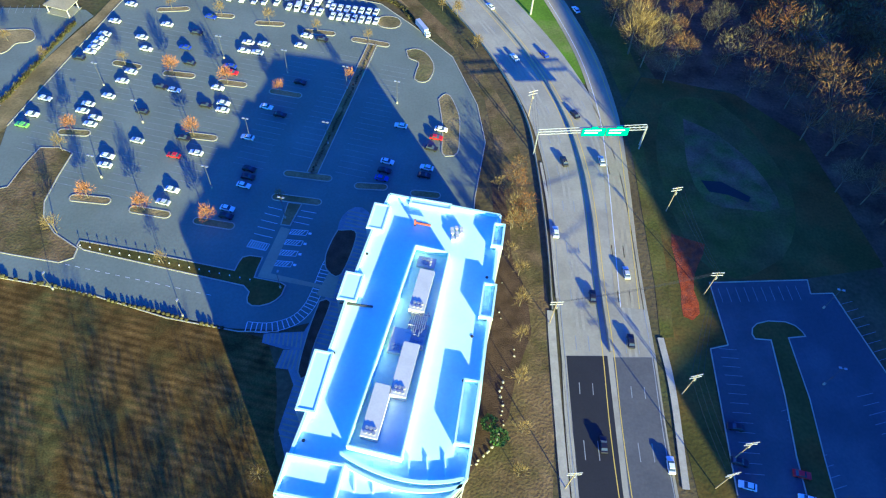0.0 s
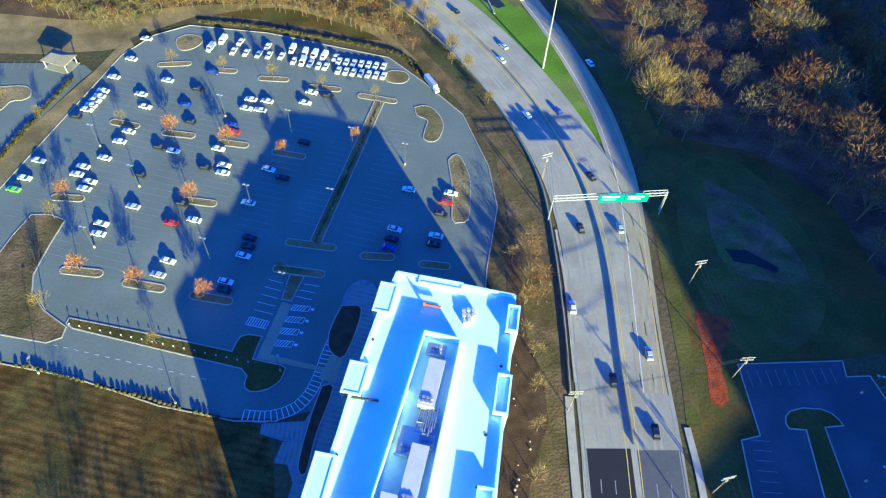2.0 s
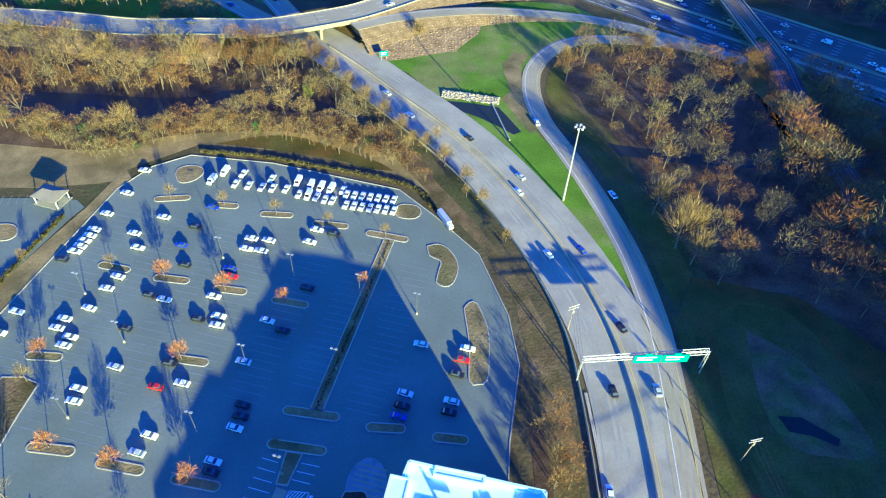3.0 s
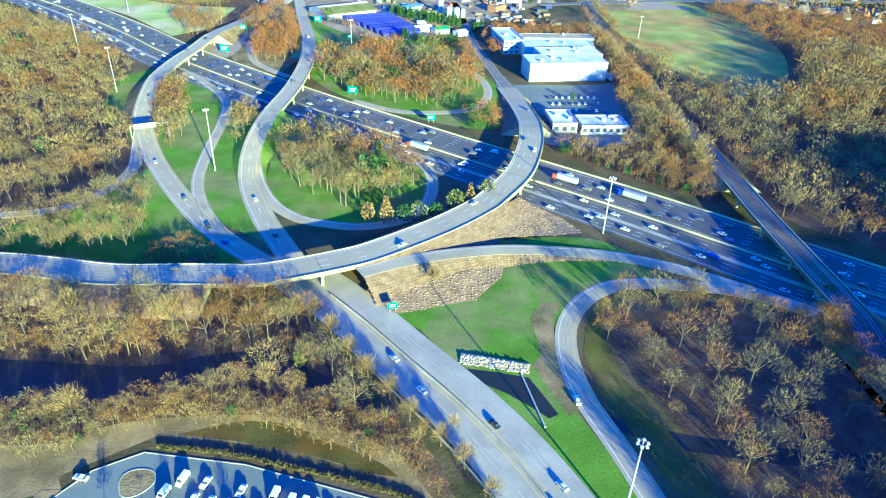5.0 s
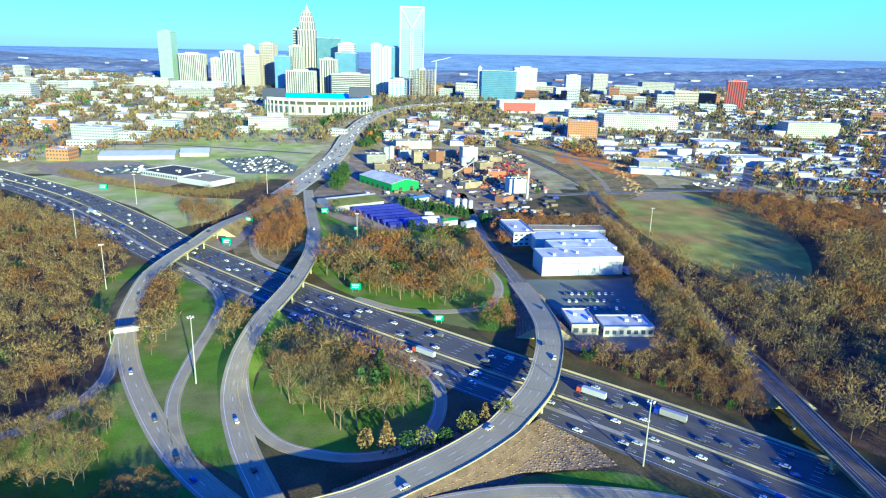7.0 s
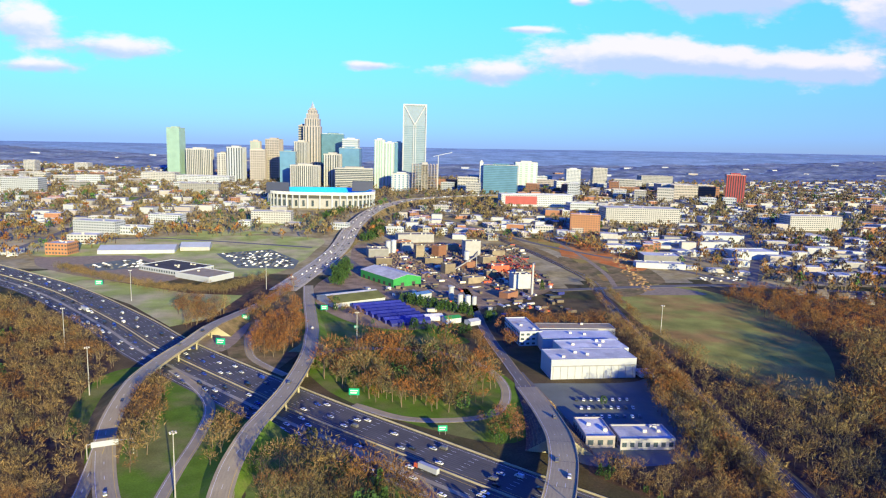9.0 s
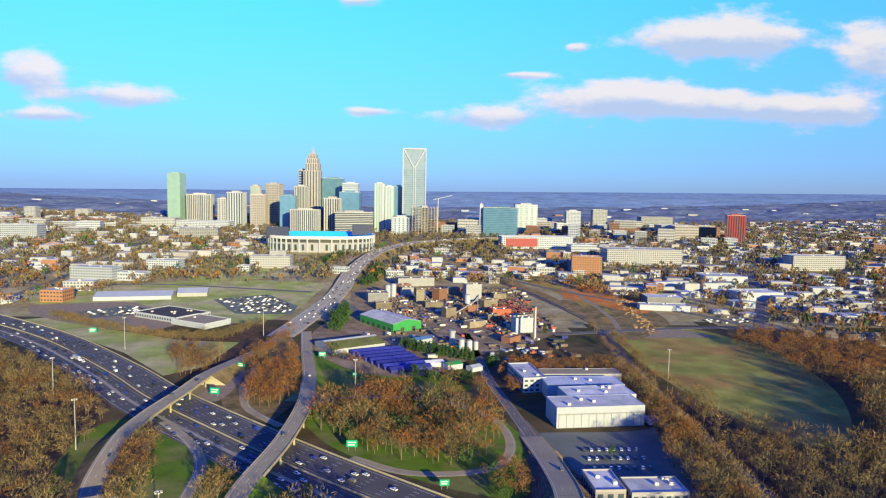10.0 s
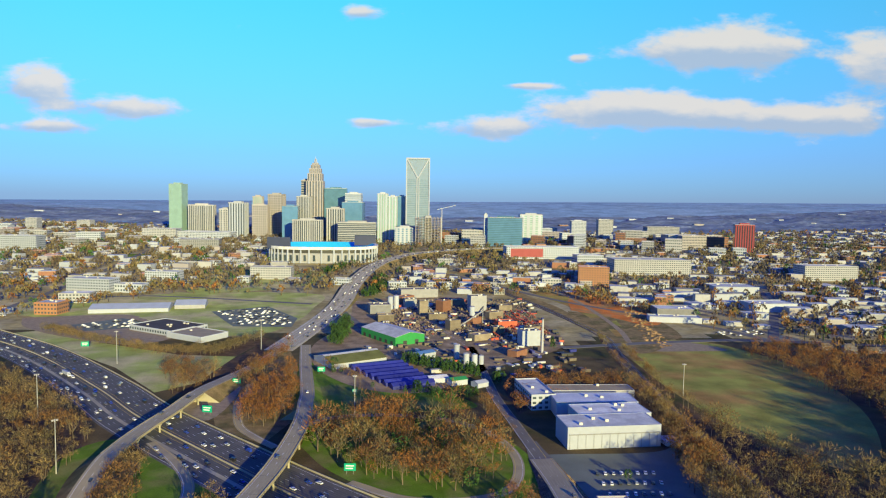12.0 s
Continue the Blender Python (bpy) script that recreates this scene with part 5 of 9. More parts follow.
    for q0, q1 in (((-12, 47), (15, 40)), ((-11, 44.5), (14.5, 38.5))):
        arc = Build()
        ring = []
        for k in range(15):
            t = k / 14
            x, y = q0[0] + (q1[0] - q0[0]) * t, q0[1] + (q1[1] - q0[1]) * t - 12.0 * t * (1 - t)
            ring += [(x, y - 0.45, H - 0.1), (x, y + 0.45, H - 0.1), (x, y + 0.4, H + 1.0), (x, y - 0.4, H + 1.0)]
        arc.add(ring, [(4 * k + i, 4 * k + (i + 1) % 4, 4 * k + 4 + (i + 1) % 4, 4 * k + 4 + i) for k in range(14) for i in range(4)] + [(3, 2, 1, 0), (56, 57, 58, 59)])
        arc.to("curved_parapet", M["membrane"], e)
    pipes = Build()
    for k in range(9):
        a0 = loc(-0.5 + 0.5 * k, 2 + (k % 3))
        a1 = loc(-0.5 + 0.5 * k, 9 - (k % 2))
        pipes.rod((*a0, H + 1.2 + 0.1 * k), (*a1, H + 1.2 + 0.1 * k), 0.18, sides=5)
    for b in (2.5, 5.0, 8.5):
        pipes.rod((*loc(-0.8, b), H + 1.5), (*loc(4, b), H + 1.5), 0.2, sides=5)
    pipes.to("pipework", M["steel"], e, "dark pipe rack")
    for k in range(8):
        p = (17 + 1.3 * (k % 3), 108 - 1.6 * (k // 3) + 0.4 * (k % 2))
        Build().box(p[0], p[1], H, p[0] + 0.9, p[1] + 1.0, H + 1.1).to("condenser", M["unit_metal"], e)
    Build().box(7, 110.5, H, 7.5, 111, H + 2.4).rod((7.2, 110.8, H + 1.2), (11.5, 109.6, H + 1.2), 0.35, sides=6).to("duct", M["red_metal"], e, "red roof duct")
    Build().rod((-13, 86, H + 0.3), (-4.6, 84.5, H + 0.3), 0.3).to("cable_tray", M["dark_metal"], e)
    for k in range(7):
        x = -13 + 4 * k
        Build().box(x, 38 + 0.15 * (k - 3) ** 2, H, x + 0.35, 45 + 0.1 * k, H + 0.45).to("roof_fin", M["membrane"], e)
    for x, y in ((-6.1, 101.3), (-10.9, 86), (-14.1, 71.9), (-20.2, 50.5), (25.6, 92.7), (20, 75.2), (16.9, 63.4)):
        Build().rod((x, y, H), (x, y, H + 0.14), 0.42, 0.36, 10).to("roof_drain", M["dark_metal"], e, "dark roof drain")
    # windows by storey on every side
    for i in range(n):
        a, cc = np.array(outline[i], float), np.array(outline[(i + 1) % n], float)
        L = np.linalg.norm(cc - a)
        d = (cc - a) / L
        out = np.array((d[1], -d[0]))
        for floor in range(4):
            z = 1.2 + 4.2 * floor
            wb = Build()
            p0, p1 = a + d * 0.8, cc - d * 0.8
            for sgn in (1, -1):
                o = out * sgn * 0.06
                wb.add([(*(p0 + o), z), (*(p1 + o), z), (*(p1 + o), z + 2.2), (*(p0 + o), z + 2.2)], [(0, 1, 2, 3)])
            wb.to("window", M["glass_dark"], e)


office_building()


# ---- vehicles ----
def car_template(paint, long=4.6, tall=1.45, kind="saloon"):
    w = 0.9
    e = thing("car", 0, 0, -60, 0, "", "car")
    bm = bmesh.new()
    if kind == "van":
        prof = [(-2.6, 0.35), (2.6, 0.35), (2.65, 0.8), (2.3, 1.1), (1.6, 1.25), (1.0, 2.1), (-2.55, 2.1), (-2.65, 0.8)]
    else:
        prof = [(-2.25, 0.3), (2.2, 0.3), (2.3, 0.6), (2.15, 0.82), (1.2, 0.95), (-1.5, 0.98), (-2.2, 0.92), (-2.3, 0.6)]
    k = long / 4.6
    prof = [(x * k if kind != "van" else x, z) for x, z in prof]
    left = [bm.verts.new((x, w, z)) for x, z in prof]
    right = [bm.verts.new((x, -w, z)) for x, z in prof]
    bm.faces.new(left[::-1])
    bm.faces.new(right)
    n = len(prof)
    for i in range(n):
        bm.faces.new((left[i], left[(i + 1) % n], right[(i + 1) % n], right[i]))
    bmesh.ops.bevel(bm, geom=bm.edges[:], offset=0.06, segments=1, affect="EDGES")
    bmesh.ops.recalc_face_normals(bm, faces=bm.faces[:])
    body = part("body", bm, M["car_" + paint], e)
    if kind == "van":
        Build().add([(1.05, -0.8, 2.0), (1.05, 0.8, 2.0), (1.68, 0.8, 1.28), (1.68, -0.8, 1.28)], [(3, 2, 1, 0), (0, 1, 2, 3)]).to("windscreen", M["glass_dark"], e)
        Build().box(0.1, -0.92, 1.25, 1.0, 0.92, 1.85).to("side_window", M["glass_dark"], e)
    else:
        g, r = Build(), Build()
        x0, x1, y0 = -1.75 * k, 1.0 * k, 0.82
        g.add([(x0, -y0, 0.93), (x1, -y0, 0.93), (x1, y0, 0.93), (x0, y0, 0.93), (x0 + 0.6, -0.66, tall - 0.04), (x1 - 0.8, -0.66, tall - 0.04), (x1 - 0.8, 0.66, tall - 0.04), (x0 + 0.6, 0.66, tall - 0.04)],
              [(4, 5, 6, 7), (0, 1, 5, 4), (1, 2, 6, 5), (2, 3, 7, 6), (3, 0, 4, 7)])
        g.to("glasshouse", M["glass_dark"], e)
        r.box(x0 + 0.55, -0.68, tall - 0.07, x1 - 0.75, 0.68, tall + 0.02, 0.04)
        r.to("roof", M["car_" + paint], e)
    wheel = None
    for sx in (-1.4 * k, 1.4 * k):
        for sy in (-0.82, 0.82):
            if wheel is None:
                wheel = Build().rod((0, -0.12, 0), (0, 0.12, 0), 0.33, sides=10).mesh("wheel", M["rubber"])
            o = child("wheel", wheel, e)
            o.location = (sx, sy, 0.33)
    return e


CAR_LABELS = {"white": "white car", "silver": "silver car", "black": "black car", "blue": "blue car", "red": "red car", "green": "lime green car", "grey": "dark grey car"}
TEMPLATES = {}


def put_car(x, y, turn, paint, where, group, z=None, kind="saloon"):
    key = (paint, kind)
    if key not in TEMPLATES:
        TEMPLATES[key] = car_template(paint, kind=kind)
        ob = TEMPLATES[key]
        ob.matrix_basis = pose(x, y, 0.1 if z is None else z, 0, 0, turn)
    else:
        ob = copy_thing(TEMPLATES[key], pose(x, y, 0.1 if z is None else z, 0, 0, turn))
    if kind == "van":
        ob.name = "van"
    name = CAR_LABELS[paint].replace("car", "delivery van" if kind == "van" else "saloon car")
    tagged(ob, name + " " + where, "van" if kind == "van" else "car", group)
    return ob


CAR_TURN = TURN + 90
CODE = {"w": "white", "k": "black", "b": "blue", "r": "red", "s": "silver", "g": "green"}
LOT_CARS = ("-97,251w -100,238w -104,227w -106,219w -106.6,216w -107.4,213.5w -108.2,211w -109,208.5w -112,205k -118,183w -120,175w "
            "-92,217w -89,210w -84,225w -72,220k -75,211b -72,202k -68,230b -52,214w -53,209w -46,213w -48,208w -30,218w -32,212w -24,216k "
            "-92,197w -94,192w -97,184w -103,180w -104,176.5w -99,173w -100,170w -84,176k -80,189k -75,187w -60,188w -57,200b -56,196.5r "
            "-63,179k -57,180w -57,176.5w -47,163w -68,163k -63,156w -70,155r -83,162s -91,155w -91,151w -68,140w -70,135s -50,132w -50,129k "
            "-46,141.5w -45,145k -45,148.5k -42,178w -37,174k -31,191k 5,168w 0,151w -1,147k -2,143.6b 13,148w 12,144.6k 19,166w 17,162r 15,157k -122,170g "
            "87,46k 87,40w 102,42r 101,36w 89,55k")
for item in LOT_CARS.split():
    px, py = item[:-1].split(",")
    flip = random.choice((0, 180))
    put_car(float(px), float(py), CAR_TURN + random.uniform(-3, 3) + flip, CODE[item[-1]], "parked on the lot", "cars on the parking lot")
ROW_VANS = "-67,250 -71,245 -60,249 -62,243 -57,242 -49,246 -52,241 -48,240.5 -43,240 -39,244 -34,241.5 -30.2,240.6 -26.4,239.7 -22,239 -38,237 -34.5,236.2 -31.5,235.4 -28.3,234 -25.5,233.4"
for item in ROW_VANS.split():
    px, py = item.split(",")
    put_car(float(px), float(py), TURN + random.uniform(-4, 4), "white", "parked in the far row of the lot", "white vehicles in the far row", kind=random.choice(("saloon", "saloon", "van")))
for i in range(7):
    for j in range(2):
        put_car(-20.5 + 2.9 * i, 231 - 0.55 * i + 5.8 * j, TURN + random.uniform(-2, 2), "white", "parked in a tight block on the lot", "white vehicles in the far row")


def traffic(line, nrm, rows, offsets, spacing, where, group, span, vans=0.08, gap=0.0):
    for off, way in offsets:
        s = random.uniform(0, spacing)
        run = 0.0
        for i in range(len(line) - 1):
            step = float(np.linalg.norm(line[i + 1][:2] - line[i][:2]))
            run += step
            if run < s:
                continue
            run, s = 0.0, spacing * random.uniform(0.5, 1.6)
            p = line[i][:2] + nrm[i] * off
            if not span(p):
                continue
            d = line[i + 1] - line[i]
            turn = math.degrees(math.atan2(d[1], d[0])) + (0 if way > 0 else 180)
            put_car(p[0], p[1], turn, random.choice(("white", "white", "silver", "black", "black", "grey", "grey", "blue", "white", "silver")), where, group,
                    rows[i][2] + 0.01, "van" if random.random() < vans else "saloon")


traffic(*moto, [(5, -1), (8.8, -1), (16.2, -1), (20, -1), (-5, 1), (-8.8, 1), (-16.5, 1), (-20.2, 1), (-23.8, 1)], 36, "driving on the motorway", "motorway traffic", lambda p: -560 < p[0] < 330)
traffic(*fly, [(-3.5, -1), (3.5, -1)], 120, "driving on the flyover", "flyover traffic", lambda p: -180 < p[0] and p[1] < 900)
BLVD_CARS = "59,96,k,83 67,81,k,83 53,52,k,83 49,12,k,85 71,104,s,88 60,150,k,95 68,173,k,110 62,207,b,115 50,205,w,115 73,150,s,90 52,120,w,85 44,238,w,120 46,247,s,122 28,272,k,127 4,288,w,128 -6,305,s,128 80,236,w,108 58,283,w,95 69,46,w,83 47,-6,b,83"
for item in BLVD_CARS.split():
    px, py, c, turn = item.split(",")
    put_car(float(px), float(py), float(turn), CODE[c], "driving on the boulevard", "boulevard traffic", 0.16)
for x, y, t, c in ((-100, 403, 128, "black"), (-88, 388, 130, "blue"), (-120, 432, 122, "grey"), (-150, 478, 118, "silver"), (-83, 432, 117, "white"), (-66, 395, 120, "black"), (-187, 580, 100, "black"), (-192, 690, 88, "grey"), (-187, 730, 88, "black"), (-90, 610, 88, "grey"), (-100, 760, 100, "white")):
    zz = 0.2 + (8 if 600 < y < 740 else 5.6 if y == 580 else 4.2 if y == 760 else 0)
    put_car(x, y, t, c, "driving on the curved road", "ramp traffic", zz)


def lorry(x, y, turn, cab, box, label, z=0.12):
    e = thing("lorry", x, y, z, turn, label, "truck")
    Build().box(4.6, -1.2, 0.6, 7.0, 1.2, 3.0, 0.12).to("cab", M[cab], e)
    Build().box(6.2, -1.05, 1.9, 7.02, 1.05, 2.8).to("windscreen", M["glass_dark"], e)
    if box:
        Build().box(-8.5, -1.25, 1.1, 4.2, 1.25, 4.0, 0.03).to("trailer", M[box], e, "long box trailer")
    Build().box(-8.3, -0.6, 0.7, 6.5, 0.6, 1.1).to("chassis", M["dark_metal"], e)
    w = Build().rod((0, -0.15, 0), (0, 0.15, 0), 0.5, sides=10).mesh("wheel", M["rubber"])
    for sx in (-7.4, -6.2, 2.6, 3.7, 5.8):
        for sy in (-1.05, 1.05):
            o = child("wheel", w, e)
            o.location = (sx, sy, 0.5)
    return e


lorry(87, 461, -38 + 180, "red_metal", "white_wall", "red articulated lorry with a white trailer on the motorway")
lorry(2, 506, -40 + 180, "red_metal", "white_wall", "red and white car transporter on the motorway")
lorry(120, 440, -38 + 180, "car_blue", "steel", "tanker lorry on the motorway")
box_truck = lorry(15.5, 221.5, -65, "car_white", "white_wall", "white box truck parked at the lot corner")
box_truck.scale = (0.6, 0.75, 0.72)
lorry(-330, 820, -43, "car_white", "white_wall", "white lorry on the motorway")


# ---- street furniture ----
def lamp_post(x, y, tall=11.0, heads=2, turn=0):
    e = thing("lamp_post", x, y, 0.1, turn, "grey metal parking lot lamp post", "lamp post", "parking lot lamps")
    Build().rod((0, 0, 0), (0, 0, 0.9), 0.3, sides=8).to("footing", M["kerb"], e)
    Build().rod((0, 0, 0.9), (0, 0, tall), 0.1, 0.06).to("pole", M["pole_grey"], e)
    for k in range(heads):
        s = 1 if k == 0 else -1
        Build().rod((0, 0, tall - 0.1), (1.0 * s, 0, tall), 0.05).box(0.7 * s - 0.35, -0.25, tall - 0.05, 0.7 * s + 0.35, 0.25, tall + 0.15).to("lamp_head", M["steel"], e)
    return e


for x, y in ((-83, 171), (-91, 146), (-46, 162), (-56, 141), (-36, 197), (-14, 188), (-60, 205), (-100, 190), (-20, 160), (4, 180), (-32, 128), (118, 66), (124, 40), (128, 90)):
    lamp_post(x, y, 10.0, 2, TURN + 90)
for x, y in ((-94.8, 103.9), (-57.6, 93.9), (-31.6, 102.4)):
    lamp_post(x, y, 7.5, 1, 70)


def mast(x, y, tall):
    e = thing("light_mast", x, y, gz(x, y), 0, "tall galvanised high-mast motorway light", "light mast", "motorway light masts")
    Build().rod((0, 0, 0), (0, 0, tall), 0.42, 0.2, 10).to("pole", M["steel"], e)
    ring = Build()
    for k in range(8):
        a, b = 2 * math.pi * k / 8, 2 * math.pi * (k + 1) / 8
        ring.rod((1.1 * math.cos(a), 1.1 * math.sin(a), tall - 0.4), (1.1 * math.cos(b), 1.1 * math.sin(b), tall - 0.4), 0.07, sides=5)
    ring.to("lamp_ring", M["steel"], e)
    for k in range(6):
        a = 2 * math.pi * k / 6
        Build().box(1.4 * math.cos(a) - 0.35, 1.4 * math.sin(a) - 0.35, tall - 0.8, 1.4 * math.cos(a) + 0.35, 1.4 * math.sin(a) + 0.35, tall - 0.3).to("lamp_head", M["unit_metal"], e)


for x, y, h in ((60.5, 233.5, 34), (95.5, 401, 31), (-113, 468, 37), (-288, 703, 33), (-219, 603, 33), (-55, 709, 33), (-305, 864, 33), (-182, 933, 33), (220, 777, 28)):
    mast(x, y, h)


def gantry():
    e = thing("sign_gantry", 0, 0, 0, 0, "galvanised truss gantry with green road signs over the boulevard", "sign gantry")
    a, c = Vector((50.3, 155, 0)), Vector((88, 157, 0))
    for base in (a, c):
        b = Build()
        for o in (-1.0, 1.0):
            b.rod(base + Vector((o * 0.3, o, 0)), base + Vector((o * 0.15, o * 0.5, 9.8)), 0.22, 0.18)
        for z in (2.5, 5, 7.5):
            b.rod(base + Vector((0, -0.8, z)), base + Vector((0, 0.8, z)), 0.09)
        b.to("upright", M["steel"], e)
    t = Build()
    for dy, dz in ((-0.6, 9.0), (0.6, 9.0), (-0.6, 10.2), (0.6, 10.2)):
        t.rod(a + Vector((0, dy, dz)), c + Vector((0, dy, dz)), 0.12)
    n = 22
    for k in range(n):
        p, q = a.lerp(c, k / n), a.lerp(c, (k + 1) / n)
        for dy in (-0.6, 0.6):
            t.rod(p + Vector((0, dy, 9.0 if k % 2 else 10.2)), q + Vector((0, dy, 10.2 if k % 2 else 9.0)), 0.06, sides=4)
    t.to("truss", M["steel"], e)
    for x0, x1 in ((65, 73), (73.4, 81)):
        s = Build().box(x0, 154.6, 8.0, x1, 154.8, 11.4).to("sign_panel", M["sign_green"], e, "green direction sign with pale lettering bars")
        for r in range(2):
            Build().box(x0 + 0.8, 154.55, 10.3 - 1.2 * r, x1 - 1.5 - r, 154.59, 10.8 - 1.2 * r).to("lettering_bar", M["paint"], s)
        Build().box(x0 + 3, 154.6, 11.4, x0 + 5, 154.78, 12.1).to("exit_tab", M["sign_green"], s)


gantry()
w = thing("sign_gantry", -166, 516, 0, 24, "white overhead sign gantry seen from behind", "sign gantry")
Build().rod((-10, 0, 0), (-10, 0, 9), 0.3).rod((12, 0, 0), (12, 0, 9), 0.3).rod((-10, 0, 8.8), (12, 0, 8.8), 0.25).to("frame", M["steel"], w)
Build().box(-8, -0.3, 6.8, 5, -0.1, 9.8).to("sign_panel", M["white_wall"], w, "pale sign panel")


def road_sign(x, y, turn, wide=5.0, high=3.2, base=2.2):
    z = gz(x, y)
    e = thing("road_sign", x, y, z, turn, "green roadside direction sign on two posts", "road sign", "green road signs")
    Build().rod((-wide * 0.3, 0.1, 0), (-wide * 0.3, 0.1, base + high), 0.1).to("post", M["steel"], e)
    Build().rod((wide * 0.3, 0.1, 0), (wide * 0.3, 0.1, base + high), 0.1).to("post", M["steel"], e)
    p = Build().box(-wide / 2, -0.06, base, wide / 2, 0.04, base + high).to("sign_panel", M["sign_green"], e)
    for k in range(2):
        Build().box(-wide * 0.36, -0.1, base + high * (0.6 - 0.35 * k), wide * (0.36 - 0.1 * k), -0.065, base + high * (0.75 - 0.35 * k)).to("lettering_bar", M["paint"], p)


for x, y, t, ww in ((-7.5, 334, 15, 4), (-168, 793, 0, 7), (-101, 836, 5, 7), (-46, 606, 0, 7), (12, 551, 5, 5.5), (-167, 713, -10, 8), (-62, 300 + 470, 0, 4), (-370, 930, 10, 8)):
    road_sign(x, y, t, ww, ww * 0.65)


def utility_pole(x, y, turn, tall=12.0):
    e = thing("utility_pole", x, y, 0, turn, "weathered timber power pole with crossarms", "utility pole", "power poles")
    Build().rod((0, 0, 0), (0, 0, tall), 0.17, 0.12, 8).to("pole", M["wood_pole"], e)
    for z in (tall - 0.6, tall - 1.8):
        arm = Build().box(-1.8, -0.08, z, 1.8, 0.08, z + 0.16).to("crossarm", M["unit_metal"], e)
        for sx in (-1.6, -0.6, 0.6, 1.6):
            Build().rod((sx, 0, z + 0.16), (sx, 0, z + 0.42), 0.06, sides=5).to("insulator", M["steel"], arm)
    Build().rod((0.5, 0.15, tall - 4), (0.5, 0.15, tall - 2.8), 0.28, sides=8).to("transformer", M["steel"], e)


POLES = [(45, 88, 0), (93, 96, 0), (77.5, 65, 10), (90, 128, 10), (86, 47, 5), (79, 40, 10), (41.5, 42, 0), (51, 173, 20)]
for x, y, t in POLES:
    utility_pole(x, y, t)
wires = Build()
def wire(a, b, sag=1.2):
    a, b = Vector(a), Vector(b)
    for k in range(8):
        p, q = k / 8, (k + 1) / 8
        wires.rod(a.lerp(b, p) - Vector((0, 0, 4 * sag * p * (1 - p))), a.lerp(b, q) - Vector((0, 0, 4 * sag * q * (1 - q))), 0.035, sides=3)
for o in (-1.6, 0, 1.6):
    wire((45 + o, 88, 11.5), (93 + o, 96, 11.5))
    wire((77.5 + o, 65, 11.6), (93 + o * 0.4, 96, 11.6))
    wire((90 + o, 128, 11.6), (93 + o * 0.4, 96, 11.6))
    wire((77.5 + o, 65, 11.6), (79 + o, 40, 11.6))
    wire((45 + o * 0.5, 88, 11), (51 + o * 0.5, 173, 11), 2.0)
    wire((45 + o * 0.5, 88, 11), (41.5 + o * 0.5, 42, 11))
tagged(wires.to("power_line", M["dark_metal"]), "thin dark overhead power lines", "power line")
# bollards along the drive
e0 = thing("bollard", -90.6, 118.4, 0.2, 0, "short pale bollard along the planted strip", "bollard", "bollards by the drive")
Build().rod((0, 0, 0), (0, 0, 1.05), 0.09, 0.08, 8).to("post", M["pole_grey"], e0)
Build().rod((0, 0, 1.05), (0, 0, 1.2), 0.2, 0.2, 8).rod((0, 0, 1.2), (0, 0, 1.32), 0.2, 0.08, 8).to("cap", M["paint"], e0, "pale domed lamp cap")
for k in range(1, 18):
    copy_thing(e0, pose(-90.6 + 2.96 * k, 118.4 - 0.80 * k, 0.2))
# small pavilion by the neighbouring lot
hut = thing("pavilion", -125, 234.5, 0.1, -20, "small open pavilion with a dark hipped roof", "pavilion")
for sx in (-4.5, 4.5):
    for sy in (-3, 3):
        Build().rod((sx, sy, 0), (sx, sy, 3.2), 0.2).to("post", M["unit_metal"], hut)
Build().box(-5.2, -3.8, -0.1, 5.2, 3.8, 0.1).to("slab", M["concrete"], hut)
rb = Build()
for q in ((-5, -3.6, 5, -2.9), (-5, 2.9, 5, 3.6), (-5, -2.9, -4.3, 2.9), (4.3, -2.9, 5, 2.9)):
    rb.box(q[0], q[1], 3.2, q[2], q[3], 3.6)
rb.to("roof_frame", M["unit_metal"], hut)
Build().add([(-5.3, -3.9, 3.6), (5.3, -3.9, 3.6), (5.3, 3.9, 3.6), (-5.3, 3.9, 3.6), (-2.2, 0, 5.3), (2.2, 0, 5.3)],
            [(0, 1, 5, 4), (1, 2, 5), (2, 3, 4, 5), (3, 0, 4), (3, 2, 1, 0)]).to("roof", M["shingle"], hut, "dark hipped shingle roof")
# culvert with a stone face
cul = thing("culvert", 31, 302.2, 0, -14, "white stone-faced culvert bank at the creek", "culvert")
Build().add([(-13, 2.2, 0.9), (13, 2.2, 0.9), (13, -2.4, 0.0), (-13, -2.4, 0.0), (-13, 4.2, 0.0), (13, 4.2, 0.0)],
            [(3, 2, 1, 0), (0, 1, 5, 4), (1, 2, 5), (3, 0, 4)]).to("stone_bank", M["dirt"], cul)
rip = random.Random(12)
for k in range(150):
    u, f = rip.uniform(-12.8, 12.8), rip.random()
    r = rip.uniform(0.35, 0.75)
    z = 0.9 * (1 - f)
    ring = [(u + r * math.cos(a) * rip.uniform(0.7, 1.1), 2.2 - 4.6 * f + r * math.sin(a) * rip.uniform(0.6, 1.0)) for a in (0, 1.1, 2.2, 3.3, 4.4, 5.4)]
    Build().add([(x, y, z - 0.3) for x, y in ring] + [(u + (x - u) * 0.6, y, z + 0.2 + 0.15 * rip.random()) for x, y in ring],
                [(i, (i + 1) % 6, 6 + (i + 1) % 6, 6 + i) for i in range(6)] + [tuple(range(6, 12))]).to("stone", M["kerb"], cul)
